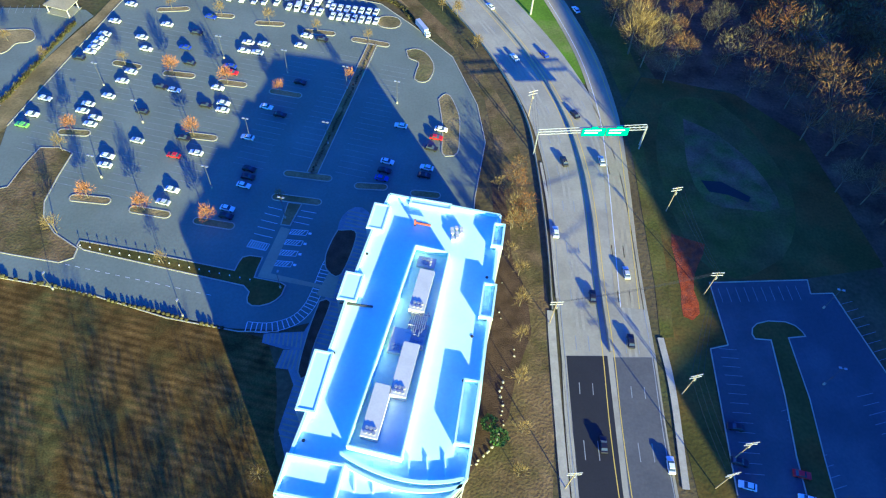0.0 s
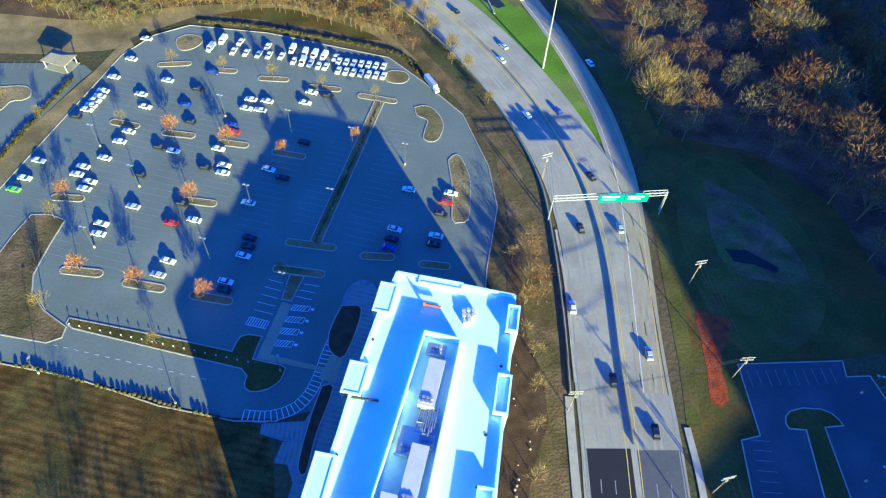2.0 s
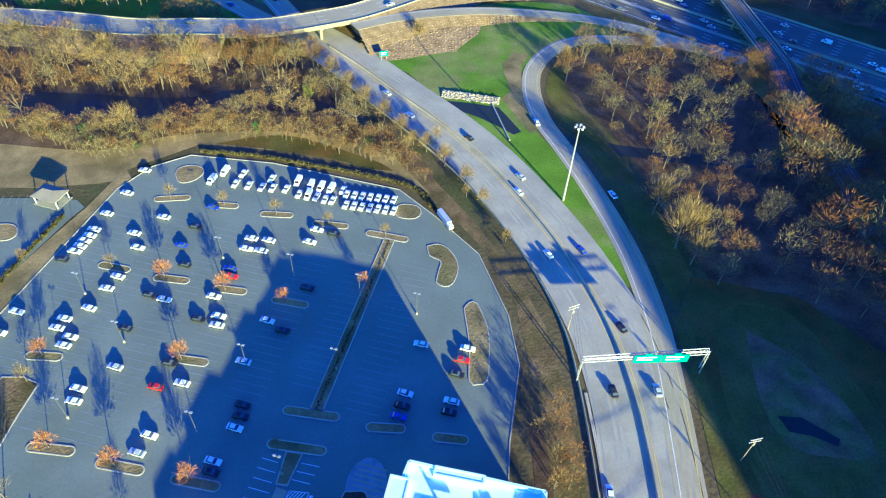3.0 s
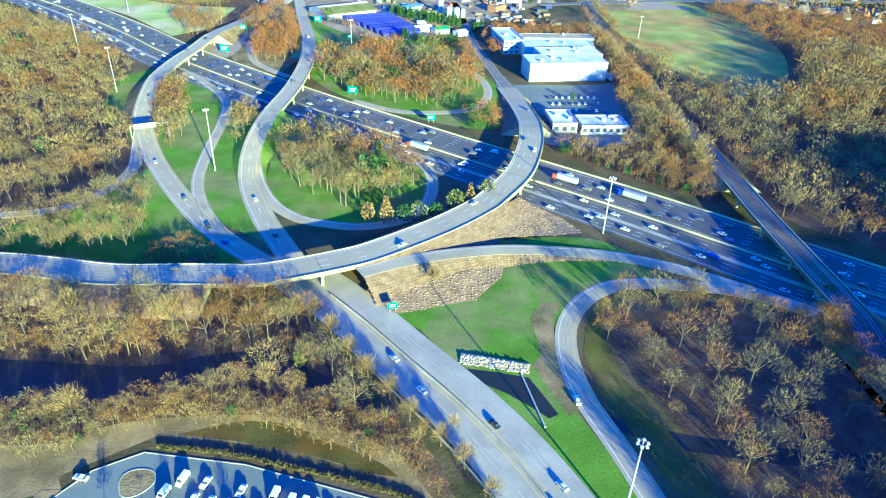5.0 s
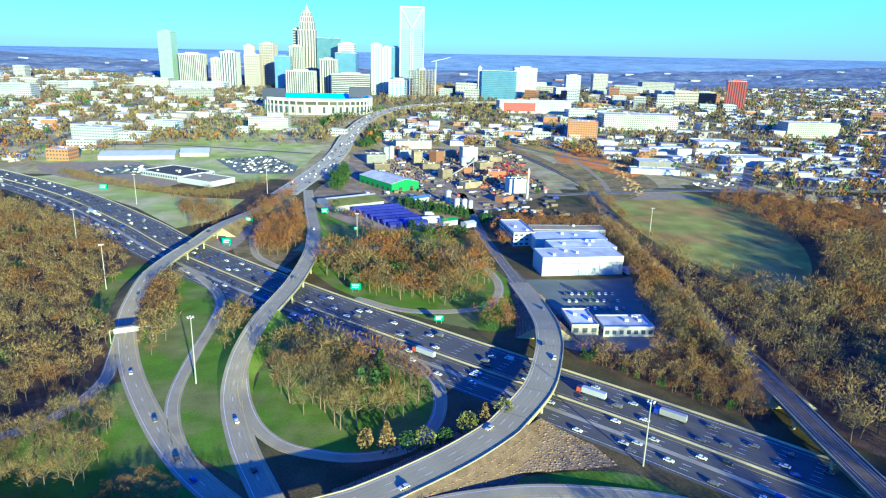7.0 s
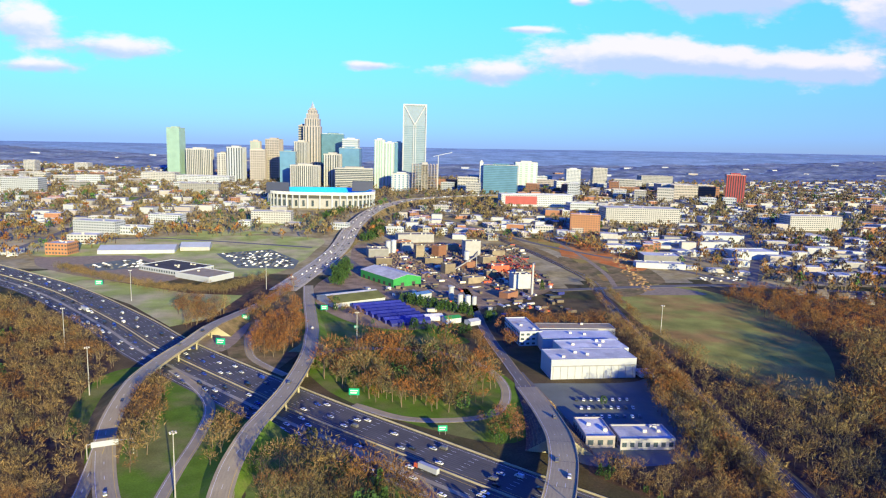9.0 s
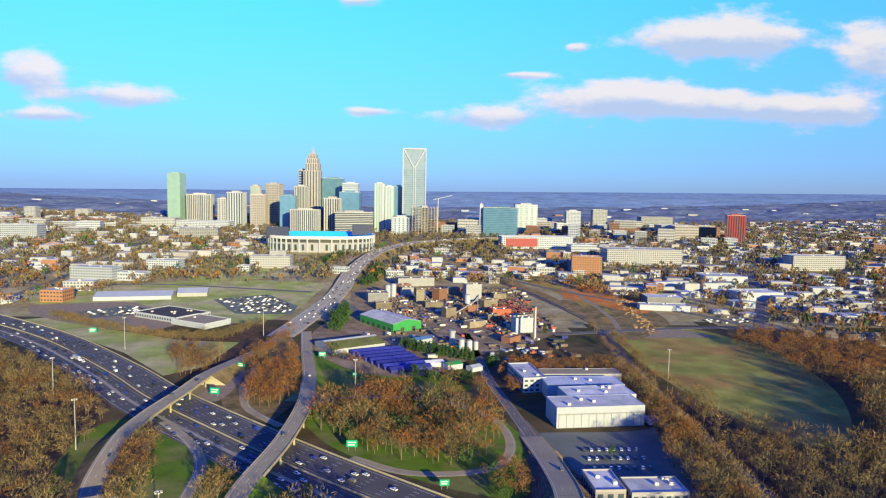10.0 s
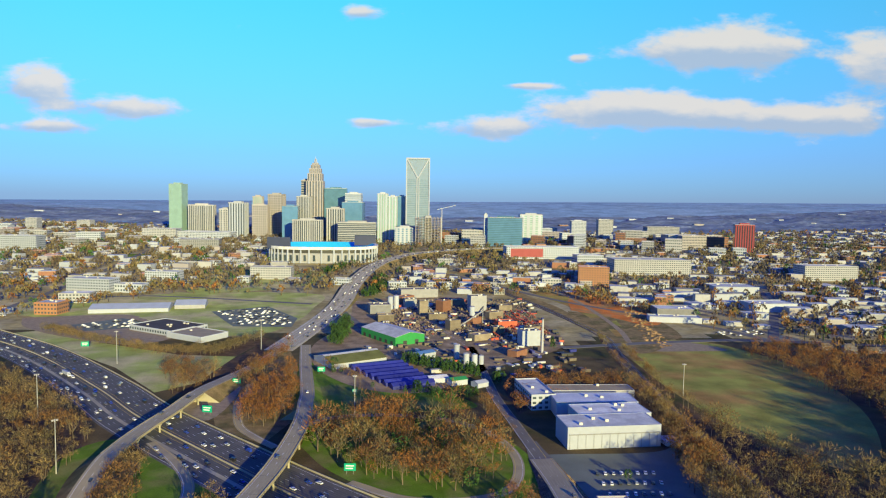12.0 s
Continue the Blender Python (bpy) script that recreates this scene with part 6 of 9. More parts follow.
Build().rod((10, -2.2, 0.2), (21, -27, 0.2), 0.35, sides=6).to("kerb_edge", M["kerb"], cul, "pale concrete edge of the creek")

# ---- trees ----
def bare_tree(seed, tall, spread, twigs, twig_len, twig_w, limbs=7):
    """Trunk, limbs and fine twigs of a bare winter tree; arrays of points and triangles for wood and twigs."""
    rnd = random.Random(seed)
    wood, fine = Build(), Build()
    lean = Vector((rnd.uniform(-0.05, 0.05), rnd.uniform(-0.05, 0.05), 1)).normalized()
    fork = lean * tall * rnd.uniform(0.28, 0.4)
    top = lean * tall * 0.8
    wood.rod((0, 0, -0.3), fork, tall * 0.018, tall * 0.013, 4, False)
    wood.rod(fork, top, tall * 0.012, tall * 0.003, 3, False)
    tips = [(fork, top)]
    for k in range(limbs):
        a = 2 * math.pi * (k / limbs + rnd.uniform(-0.06, 0.06))
        s = fork.lerp(top, rnd.uniform(0, 0.5))
        r = spread * rnd.uniform(0.55, 0.95)
        e = Vector((r * math.cos(a), r * math.sin(a), tall * rnd.uniform(0.62, 0.92)))
        wood.rod(s, e, tall * 0.008, tall * 0.002, 3, False)
        tips.append((s, e))
    for k in range(twigs):
        a, up = rnd.uniform(0, 6.283), rnd.uniform(0.05, 1.0)
        flat = math.sqrt(1 - up * up)
        way = Vector((flat * math.cos(a), flat * math.sin(a), up))
        lobe = 0.82 + 0.28 * math.sin(3 * a + seed) * flat + 0.12 * math.sin(7 * a + 2 * seed)
        reach = Vector((way.x * spread * lobe, way.y * spread * lobe, way.z * (tall - fork.z) * (0.85 + 0.2 * lobe)))
        p = fork + reach * (0.25 + 0.6 * rnd.random() ** 0.6)
        d = (reach.normalized() + Vector((rnd.gauss(0, 0.32), rnd.gauss(0, 0.32), 0.25 + rnd.gauss(0, 0.25)))).normalized()
        q = p + d * twig_len * rnd.uniform(0.6, 1.3)
        w = d.cross(Vector((rnd.gauss(0, 1), rnd.gauss(0, 1), rnd.gauss(0, 1)))).normalized() * twig_w * rnd.uniform(0.6, 1.3)
        fine.add([p - w, p + w, q], [(0, 1, 2)])
    return wood, fine


def crowned_tree(seed, tall, spread, twigs, twig_len, twig_w, limbs=5, low=0.48):
    """A bare tree whose fine twigs gather into a rounded crown of several lobes."""
    rnd = random.Random(seed)
    wood, fine = Build(), Build()
    fork = Vector((rnd.uniform(-0.4, 0.4), rnd.uniform(-0.4, 0.4), tall * rnd.uniform(0.26, 0.36)))
    wood.rod((0, 0, -0.3), fork, tall * 0.018, tall * 0.013, 4, False)
    lobes = [(Vector((0, 0, tall * 0.74)), spread * 0.5)]
    for k in range(limbs):
        a = 2 * math.pi * (k / limbs + rnd.uniform(-0.08, 0.08))
        r = spread * rnd.uniform(0.42, 0.66)
        lobes.append((Vector((r * math.cos(a), r * math.sin(a), tall * rnd.uniform(low, 0.72))), spread * rnd.uniform(0.34, 0.5)))
    for c, r in lobes:
        wood.rod(fork, c, tall * 0.008, tall * 0.003, 3, False)
    for k in range(twigs):
        c, r = lobes[k % len(lobes)]
        a, up = rnd.uniform(0, 6.283), rnd.uniform(-0.5, 1.0)
        flat = math.sqrt(1 - up * up)
        way = Vector((flat * math.cos(a), flat * math.sin(a), up))
        p = c + way * r * (0.35 + 0.65 * rnd.random() ** 0.5)
        d = (way + Vector((rnd.gauss(0, 0.4), rnd.gauss(0, 0.4), 0.5 + rnd.gauss(0, 0.3)))).normalized()
        w = d.cross(Vector((rnd.gauss(0, 1), rnd.gauss(0, 1), rnd.gauss(0, 1)))).normalized() * twig_w * rnd.uniform(0.6, 1.4)
        fine.add([p - w, p + w, p + d * twig_len * rnd.uniform(0.6, 1.4)], [(0, 1, 2)])
    return wood, fine


def leafy_tree(seed, tall, spread, leaves, size, cone=False):
    rnd = random.Random(seed)
    wood, fine = Build(), Build()
    wood.rod((0, 0, -0.3), (0, 0, tall * 0.8), tall * 0.018, tall * 0.004, 5)
    lobes = [(rnd.uniform(0.3, 0.9), rnd.uniform(0, 6.28), rnd.uniform(0.75, 1.15)) for _ in range(11)]
    for k in range(leaves):
        h = rnd.uniform(0.12, 1.0) if cone else rnd.uniform(0.25, 1.0)
        lim = spread * ((1.02 - h) if cone else math.sqrt(max(0.02, 1 - ((h - 0.6) / 0.42) ** 2)))
        a = rnd.uniform(0, 6.28)
        for lh, la, ls in lobes:
            if abs(lh - h) < 0.15 and math.cos(a - la) > 0.6:
                lim *= ls
        r = lim * rnd.uniform(0.65, 1.0)
        p = Vector((r * math.cos(a), r * math.sin(a), tall * h))
        d = Vector((math.cos(a) + rnd.gauss(0, 0.5), math.sin(a) + rnd.gauss(0, 0.5), rnd.gauss(0.2, 0.5))).normalized()
        s = d.cross(Vector((rnd.gauss(0, 1), rnd.gauss(0, 1), rnd.gauss(0, 1)))).normalized() * size * rnd.uniform(0.5, 1.1)
        fine.add([p - s, p + s, p + d * size * rnd.uniform(0.8, 1.5)], [(0, 1, 2)])
    return wood, fine


def arrays(b):
    tris = []
    for f in b.f:
        for k in range(1, len(f) - 1):
            tris.append((f[0], f[k], f[k + 1]))
    return np.array(b.v, np.float32), np.array(tris, np.int32)


def scatter(name, shapes, places, mat, label, category):
    """One mesh of many trees or clumps: shapes are point and triangle arrays; places are x, y, z, turn, size."""
    vs, ts, o = [], [], 0
    for k, (x, y, z, turn, size) in enumerate(places):
        v, t = shapes[k % len(shapes)]
        c, s = math.cos(turn), math.sin(turn)
        r = np.array(((c, s, 0), (-s, c, 0), (0, 0, 1)), np.float32)
        vs.append(v @ r * size + np.array((x, y, z), np.float32))
        ts.append(t + o)
        o += len(v)
    v, t = np.concatenate(vs), np.concatenate(ts)
    me = bpy.data.meshes.new(name)
    me.vertices.add(len(v))
    me.vertices.foreach_set("co", v.ravel())
    me.loops.add(len(t) * 3)
    me.loops.foreach_set("vertex_index", t.ravel())
    me.polygons.add(len(t))
    me.polygons.foreach_set("loop_start", np.arange(0, len(t) * 3, 3, dtype=np.int32))
    me.materials.append(mat)
    me.update(calc_edges=True)
    return tagged(new(name, me), label, category, kind="stuff")


KEEP_OUT = []
for line_pts, wide in ((BOULEVARD, 15), (FLYOVER, 9.5), (WORKS_STREET, 6.5), (MOTORWAY, 29.5), (FREEWAY, 8), ([(-42, 356), (-60, 366), (-95, 398), (-118, 428), (-146, 472), (-166, 511), (-181, 548), (-191, 598), (-193, 625), (-188, 700), (-185, 770), (-184, 830), (-164, 990)], 8),
                       ([(80, 183), (75, 230), (61, 285), (59.5, 308), (64, 329), (77, 347), (95, 356), (123, 355), (150, 348)], 6.5),
                       ([(177, 200), (179, 335)], 4),
                       ([(179, 335), (180, 400), (181, 440)], 8), ([(181, 440), (186, 520), (196, 769), (206, 920), (214, 1040), (172, 1225), (118, 1375)], 4.5),
                       ([(-100, 408), (-120, 458), (-128, 545), (-155, 620)], 5), ([(-82, 448), (-58, 413), (-25, 405), (7, 430), (11, 453), (-8, 503)], 5),
                       ([(-74, 695), (-20, 716), (48, 672), (58, 630), (28, 574), (-45, 594)], 5), ([(-300, 400), (-178, 420), (-160, 470), (-178, 535)], 5),
                       ([(-200, 860), (-149, 1075), (-139, 1268), (-132, 1483), (-92, 1700), (36, 1885), (330, 2030), (520, 2060)], 27)):
    for p in spline([q[:2] for q in line_pts], 4.0):
        KEEP_OUT.append((p[0], p[1], wide))
for pts in TOWN_STREETS:
    for p in spline(pts, 6.0):
        KEEP_OUT.append((p[0], p[1], 9))
CELLS = {}
for x, y, r in KEEP_OUT:
    for i in range(int((x - r) // 40), int((x + r) // 40) + 1):
        for j in range(int((y - r) // 40), int((y + r) // 40) + 1):
            CELLS.setdefault((i, j), []).append((x, y, r))


def free(x, y, extra=0.0):
    return all((x - a) ** 2 + (y - b) ** 2 > (r + extra) ** 2 for a, b, r in CELLS.get((int(x // 40), int(y // 40)), ()))


def block(x, y, r):
    for i in range(int((x - r) // 40), int((x + r) // 40) + 1):
        for j in range(int((y - r) // 40), int((y + r) // 40) + 1):
            CELLS.setdefault((i, j), []).append((x, y, r))


def fill(poly, gap, jitter=0.45, seed=1, extra=0.0):
    rnd = random.Random(seed)
    xs, ys = [p[0] for p in poly], [p[1] for p in poly]
    out = []
    y = min(ys)
    while y < max(ys):
        x = min(xs)
        while x < max(xs):
            px, py = x + rnd.uniform(-jitter, jitter) * gap, y + rnd.uniform(-jitter, jitter) * gap
            if inside(poly, px, py) and free(px, py, extra):
                out.append((px, py))
            x += gap
        y += gap
    return out


WOODS = {
    "west": ([(-163, 478), (-182, 536), (-205, 545), (-220, 600), (-220, 640), (-240, 682), (-321, 768), (-452, 862), (-620, 960), (-620, 560), (-400, 420), (-300, 408), (-230, 415), (-180, 428)], 7.6, ("twig_tan", "twig_grey", "twig_tan", "twig_brown")),
    "west_low": ([(-187, 404), (-182, 414), (-160, 424), (-152, 446), (-140, 436), (-126, 407), (-128, 386), (-166, 378), (-190, 384)], 6.4, ("twig_tan", "twig_grey")),
    "creek": ([(-320, 385), (-230, 358), (-161, 347), (-90, 338), (-62, 340), (-44, 334), (-30, 314), (-20, 296), (-10, 278), (-30, 280), (-80, 285), (-150, 279), (-320, 270)], 7.2, ("twig_tan", "twig_grey", "twig_brown")),
    "east_north": ([(74, 318), (92, 346), (133, 346), (165, 330), (172, 300), (172, 262), (94, 262), (84, 290)], 10.5, ("twig_grey", "twig_brown")),
    "east": ([(94, 262), (172, 262), (172, 190), (200, 60), (156, 60), (150, 110), (148, 160), (130, 186), (104, 190), (98, 220)], 9.0, ("twig_brown", "twig_brown", "twig_grey", "twig_russet")),
    "far_east": ([(190, 60), (184, 190), (188, 330), (240, 300), (330, 230), (330, 60)], 7.5, ("twig_brown", "twig_russet", "twig_grey")),
    "south_east": ([(150, -60), (156, 60), (320, 60), (320, -60)], 8.5, ("twig_brown", "twig_grey")),
    "north_east": ([(88, 505), (96, 498), (134, 465), (166, 440), (172, 470), (174, 560), (164, 575), (150, 540), (128, 500), (90, 516)], 5.2, ("twig_tan", "twig_brown", "twig_grey")),
    "rail": ([(192, 420), (196, 560), (202, 690), (208, 760), (222, 700), (236, 640), (262, 585), (292, 600), (332, 680), (380, 760), (420, 700), (420, 480), (330, 330), (240, 380)], 7.8, ("twig_grey", "twig_tan", "twig_grey", "twig_brown")),
    "rail_west": ([(162, 585), (176, 600), (182, 690), (186, 790), (178, 830), (172, 720), (160, 660)], 7.0, ("twig_brown", "twig_tan")),
    "field_far": ([(352, 760), (352, 860), (345, 940), (400, 980), (520, 900), (560, 760), (430, 700)], 9.0, ("twig_brown", "twig_russet")),
    "loop_a": ([(-84, 500), (-60, 520), (-19, 492), (0, 470), (2, 440), (-30, 424), (-62, 440)], 6.5, ("twig_tan", "twig_grey", "twig_brown")),
    "loop_b": ([(-82, 645), (-66, 706), (-20, 716), (22, 714), (57, 672), (55, 600), (26, 572), (-14, 574)], 6.8, ("twig_brown", "twig_russet", "twig_grey", "twig_brown")),
    "strip_a": ([(-183, 576), (-184, 625), (-166, 605), (-146, 520), (-148, 494), (-166, 530)], 6.0, ("twig_brown", "twig_tan")),
    "strip_b": ([(-120, 540), (-118, 585), (-106, 595), (-102, 533), (-104, 480)], 6.0, ("twig_tan", "twig_brown")),
    "strip_c": ([(-140, 690), (-150, 792), (-128, 860), (-112, 800), (-106, 750), (-108, 680)], 6.5, ("twig_brown", "twig_russet")),
    "strip_d": ([(-254, 843), (-207, 905), (-192, 860), (-178, 790), (-214, 765)], 6.5, ("twig_brown", "twig_tan")),
    "hedge": ([(-470, 1020), (-376, 955), (-279, 900), (-200, 905), (-186, 990), (-200, 1000), (-230, 930), (-280, 920), (-376, 970), (-460, 1035)], 4.4, ("twig_tan", "twig_grey")),
    "street": ([(62, 545), (66, 590), (60, 680), (50, 760), (42, 740), (52, 690), (68, 620)], 6.5, ("twig_russet", "twig_brown")),
    "red": ([(34, 575), (56, 590), (62, 545), (44, 530)], 6.0, ("twig_red", "twig_brown", "leaf_green")),
    "yard": ([(70, 720), (66, 790), (84, 815), (110, 800), (120, 760), (88, 745)], 7.0, ("twig_russet", "twig_red")),
    "slope": ([(-100, 850), (-60, 800), (0, 760), (44, 750), (48, 775), (10, 775), (-50, 790), (-104, 880)], 7.0, ("twig_brown", "leaf_green")),
    "south": ([(-150, -30), (-150, 4), (-100, 4), (14, 4), (20, -30)], 12.0, ("twig_brown", "twig_tan")),
    "strip_e": ([(-202, 775), (-190, 775), (-184, 830), (-178, 900), (-172, 960), (-190, 960), (-200, 880)], 6.0, ("twig_brown", "twig_tan")),
    "strip_f": ([(-172, 785), (-158, 790), (-148, 935), (-156, 935), (-164, 860)], 5.5, ("twig_brown", "twig_russet")),
    # trees on the unseen added hill, raising its shade
    "shade_hill": ([(340, -150), (340, -40), (420, -20), (520, -20), (520, -160)], 13.0, ("twig_brown", "twig_grey")),
    "brush": ([(-160, 280), (-118, 256), (-80, 272), (-40, 268), (0, 252), (12, 240), (0, 268), (-30, 282), (-80, 290), (-100, 282), (-160, 284)], 3.4, ("twig_tan", "twig_brown", "twig_grey")),
    "rail_edge": ([(163, 180), (165, 322), (172, 322), (171, 180)], 4.6, ("twig_brown", "twig_russet", "twig_tan")),
    "rail_far_edge": ([(183, 180), (186, 322), (196, 322), (194, 180)], 5.0, ("twig_brown", "twig_tan")),
    "wood_edge": ([(104, 344), (133, 345), (165, 330), (172, 318), (172, 306), (160, 326), (106, 342)], 8.5, ("twig_brown", "twig_tan", "twig_grey")),
    "lot_wood": ([(151, 528), (166, 500), (175, 590), (180, 650), (172, 652), (160, 625), (152, 590)], 5.4, ("twig_brown", "twig_tan", "twig_grey", "twig_russet")),
    "dock_wood": ([(78, 786), (120, 780), (172, 782), (174, 802), (120, 806), (84, 812)], 6.0, ("twig_russet", "twig_brown")),
    "rail_line": ([(187, 790), (197, 930), (207, 1020), (213, 1020), (205, 920), (194, 790)], 5.5, ("twig_brown", "twig_grey")),
    "rail_line_east": ([(205, 770), (214, 900), (220, 990), (226, 990), (221, 900), (211, 770)], 5.5, ("twig_brown", "twig_grey")),
    "north_brush": ([(90, 503), (134, 461), (168, 434), (173, 448), (136, 474), (96, 512)], 4.0, ("twig_tan", "twig_brown", "leaf_green")),
    "fly_brush": ([(-124, 366), (-88, 363), (-80, 370), (-100, 394), (-122, 388)], 3.2, ("twig_grey", "twig_brown")),
    "fly_wood": ([(-215, 384), (-190, 374), (-150, 371), (-132, 372), (-130, 386), (-166, 380), (-200, 392)], 6.0, ("twig_tan", "twig_grey")),
    "creek_edge": ([(-200, 306), (-118, 302), (-60, 310), (-30, 298), (-30, 310), (-60, 320), (-118, 314), (-200, 318)], 5.5, ("twig_brown", "twig_tan")),
    "rail_cut": ([(170, 470), (178, 470), (184, 560), (186, 640), (190, 770), (182, 770), (176, 640)], 4.6, ("twig_brown", "twig_tan", "twig_grey")),
    "bank": ([(36, 120), (40, 142), (44, 150), (42, 170), (46, 150), (44, 118)], 3.4, ("twig_russet", "twig_brown")),
}
SHAPES = [crowned_tree(k, 14 + 1.3 * (k % 4), 5.6 + 0.5 * (k % 3), 620, 1.25, 0.06, 6 + k % 3) for k in range(7)]
WOOD_ARR, TWIG_ARR = [arrays(s[0]) for s in SHAPES], [arrays(s[1]) for s in SHAPES]
FAR_TWIG_ARR = [arrays(crowned_tree(k, 14 + 1.3 * (k % 4), 5.6 + 0.5 * (k % 3), 210, 1.7, 0.14, 6 + k % 3, 0.34)[1]) for k in range(7)]
GREEN = [leafy_tree(60 + k, 12, 4.2, 260, 0.75, k == 2) for k in range(3)]
GREEN_WOOD, GREEN_LEAF = [arrays(g[0]) for g in GREEN], [arrays(g[1]) for g in GREEN]
WOOD_LABEL = {"twig_tan": "tan bare winter woodland trees", "twig_grey": "olive-grey bare winter woodland trees", "twig_brown": "brown bare winter woodland trees",
              "twig_russet": "russet bare winter woodland trees", "twig_red": "rusty red winter trees", "leaf_green": "dark green evergreen trees in the woods"}
by_kind = {}
THIN = ("bank", "hedge", "brush", "creek_edge", "street", "red", "slope", "yard", "shade_hill", "south", "rail_edge", "rail_far_edge", "rail_cut", "wood_edge", "rail_line", "rail_line_east", "north_brush", "fly_brush")
for k, (wname, (poly, gap, kinds)) in enumerate(WOODS.items()):
    rnd = random.Random(100 + k)
    if wname not in ("loop_b", "red", "slope", "street", "bank", "shade_hill", "south", "brush", "creek_edge"):
        patch("woodland_floor", poly, M["litter"], 0.018 + 0.0045 * (k % 6), "brown leaf litter under the trees", "ground", False)
    for x, y in fill(poly, gap * (1.0 if wname in THIN else 1.24), 0.48, 200 + k, 2.0):
        kind = kinds[int(len(kinds) * min(0.999, max(0, 0.5 + 0.75 * noise.noise((x * 0.02, y * 0.02, k)) + rnd.uniform(-0.3, 0.3))))]
        if inside(CREEK, x, y):
            continue
        if rnd.random() < 0.03 and wname in ("west", "creek", "west_low", "north_east", "brush"):
            kind = "leaf_green"
        small = 0.6 if wname == "hedge" else 0.3 if wname == "fly_brush" else 0.45 if wname in ("bank", "brush", "creek_edge", "north_brush") else  1.35 if wname == "south" else 0.6 if wname in ("rail_line", "rail_line_east") else 0.78 if wname == "north_east" else 0.72 if wname in ("street", "yard", "slope", "red") else 1.0
        if wname == "rail" and y > 560 and x > 240 or wname == "east" and x > 146 and y < 270:
            small = 1.45
        if wname in ("loop_a", "loop_b"):
            small = 1.3 * rnd.choice((0.6, 0.85, 1.0, 1.15))
            if rnd.random() < 0.06:
                kind = "leaf_green"
        near = y < 470 and -240 < x < 200 and wname not in ("shade_hill", "south_east", "far_east") and small > 0.5
        by_kind.setdefault((kind, near), []).append((x, y, gz(x, y), rnd.uniform(0, 6.28), small * rnd.uniform(0.62, 1.28)))
for (kind, near), places in by_kind.items():
    if kind == "leaf_green":
        scatter("evergreen_wood", GREEN_LEAF, places, M[kind], WOOD_LABEL[kind], "trees")
    else:
        scatter("bare_wood", TWIG_ARR if near else FAR_TWIG_ARR, places, M[kind], WOOD_LABEL[kind], "trees")
scatter("woodland_trunks", WOOD_ARR, [p for (kind, near), places in by_kind.items() if kind != "leaf_green" for p in (places + [places[0]] * ((-len(places)) % 7))], M["bark"], "grey-brown trunks and limbs of the bare woods", "trees")


# single trees
def tree_thing(name, shape, x, y, size, turn, wood_mat, leaf_mat, label, group):
    e = thing(name, x, y, gz(x, y) + 0.1, turn, label, "tree", group)
    e.scale = (size, size, size)
    wood, fine = shape
    child("trunk", wood.mesh("trunk", M[wood_mat]), e)
    child("crown", fine.mesh("crown", M[leaf_mat]), e)
    return e


lot_shape = bare_tree(301, 6.5, 2.6, 520, 0.8, 0.06)
pale_shape = bare_tree(302, 7.5, 2.6, 320, 1.2, 0.045)
red_proto = tree_thing("young_tree", lot_shape, -77, 196.5, 1.35, 0, "bark", "twig_red", "young tree with rusty red winter leaves on an island", "lot trees")
for x, y, s in ((-57, 191, 1.3), (-38, 186, 1.0), (-65, 164.5, 1.35), (-93, 137.5, 1.25), (-75, 132, 1.35), (-55, 127, 1.3), (-105, 167, 1.2), (-13, 193, 0.9)):
    t = copy_thing(red_proto, pose(x, y, 0.2, 0, 0, random.uniform(0, 360)))
    t.scale = (s, s, s)
pale_proto = tree_thing("young_tree", pale_shape, -84, 235.5, 1.0, 0, "bark", "twig_tan", "slender pale bare tree on a kerbed bed", "lot trees")
for x, y, s in ((-64, 231.5, 1), (-45, 226.5, 1.1), (-26, 221, 0.9), (-6, 215, 0.9), (-95, 201.5, 0.9), (-106, 158, 1.1), (-99, 124, 1.2), (-66, 112, 0.9), (-34, 135, 0.8), (38.1, 104.5, 1.1), (37, 93.9, 1.2), (35.7, 82.6, 1.1), (33.5, 70, 1.2), (32.6, 56.2, 1.0), (30.2, 45.5, 1.0), (36, 111, 1.1), (38, 122, 1.3), (-32.4, 47.8, 1.0), (36, 138, 1.0), (40, 130, 1.1), (14, 268, 1.3), (24, 236, 0.8), (2, 262, 1.3), (-8, 270, 1.4), (-124, 205, .8), (-140, 215, .8)):
    t = copy_thing(pale_proto, pose(x, y, 0.1, 0, 0, random.uniform(0, 360)))
    t.scale = (s, s, s)
big_proto = tree_thing("bare_tree", bare_tree(303, 17, 6.4, 900, 2.3, 0.075), 96, 208, 1.0, 0, "bark", "twig_tan", "tall pale bare tree at the edge of the woods", "tall bare trees")
big_proto.scale = (1.3, 1.3, 1.5)
for x, y, s in ((99, 200, 1.05), (103, 213, 1.1), (93, 226, 1.15), (120, 338, 0.8), (78, 330, 0.7), (10, 352, 0.75), (-60, 318, 1), (-92, 322, 1.1), (-130, 324, 1.1), (-45, 326, 0.9), (-110, 276, 0.9), (150, 250, 1)):
    t = copy_thing(big_proto, pose(x, y, 0, 0, 0, random.uniform(0, 360)))
    t.scale = (s, s, s)
bush_shape = crowned_tree(311, 7.5, 5.0, 1300, 1.0, 0.05, 9)
bush_proto = tree_thing("bare_bush", bush_shape, 98, 336, 1.05, 0, "bark", "twig_tan", "wide tan bare bush at the edge of the woods", "edge bushes")
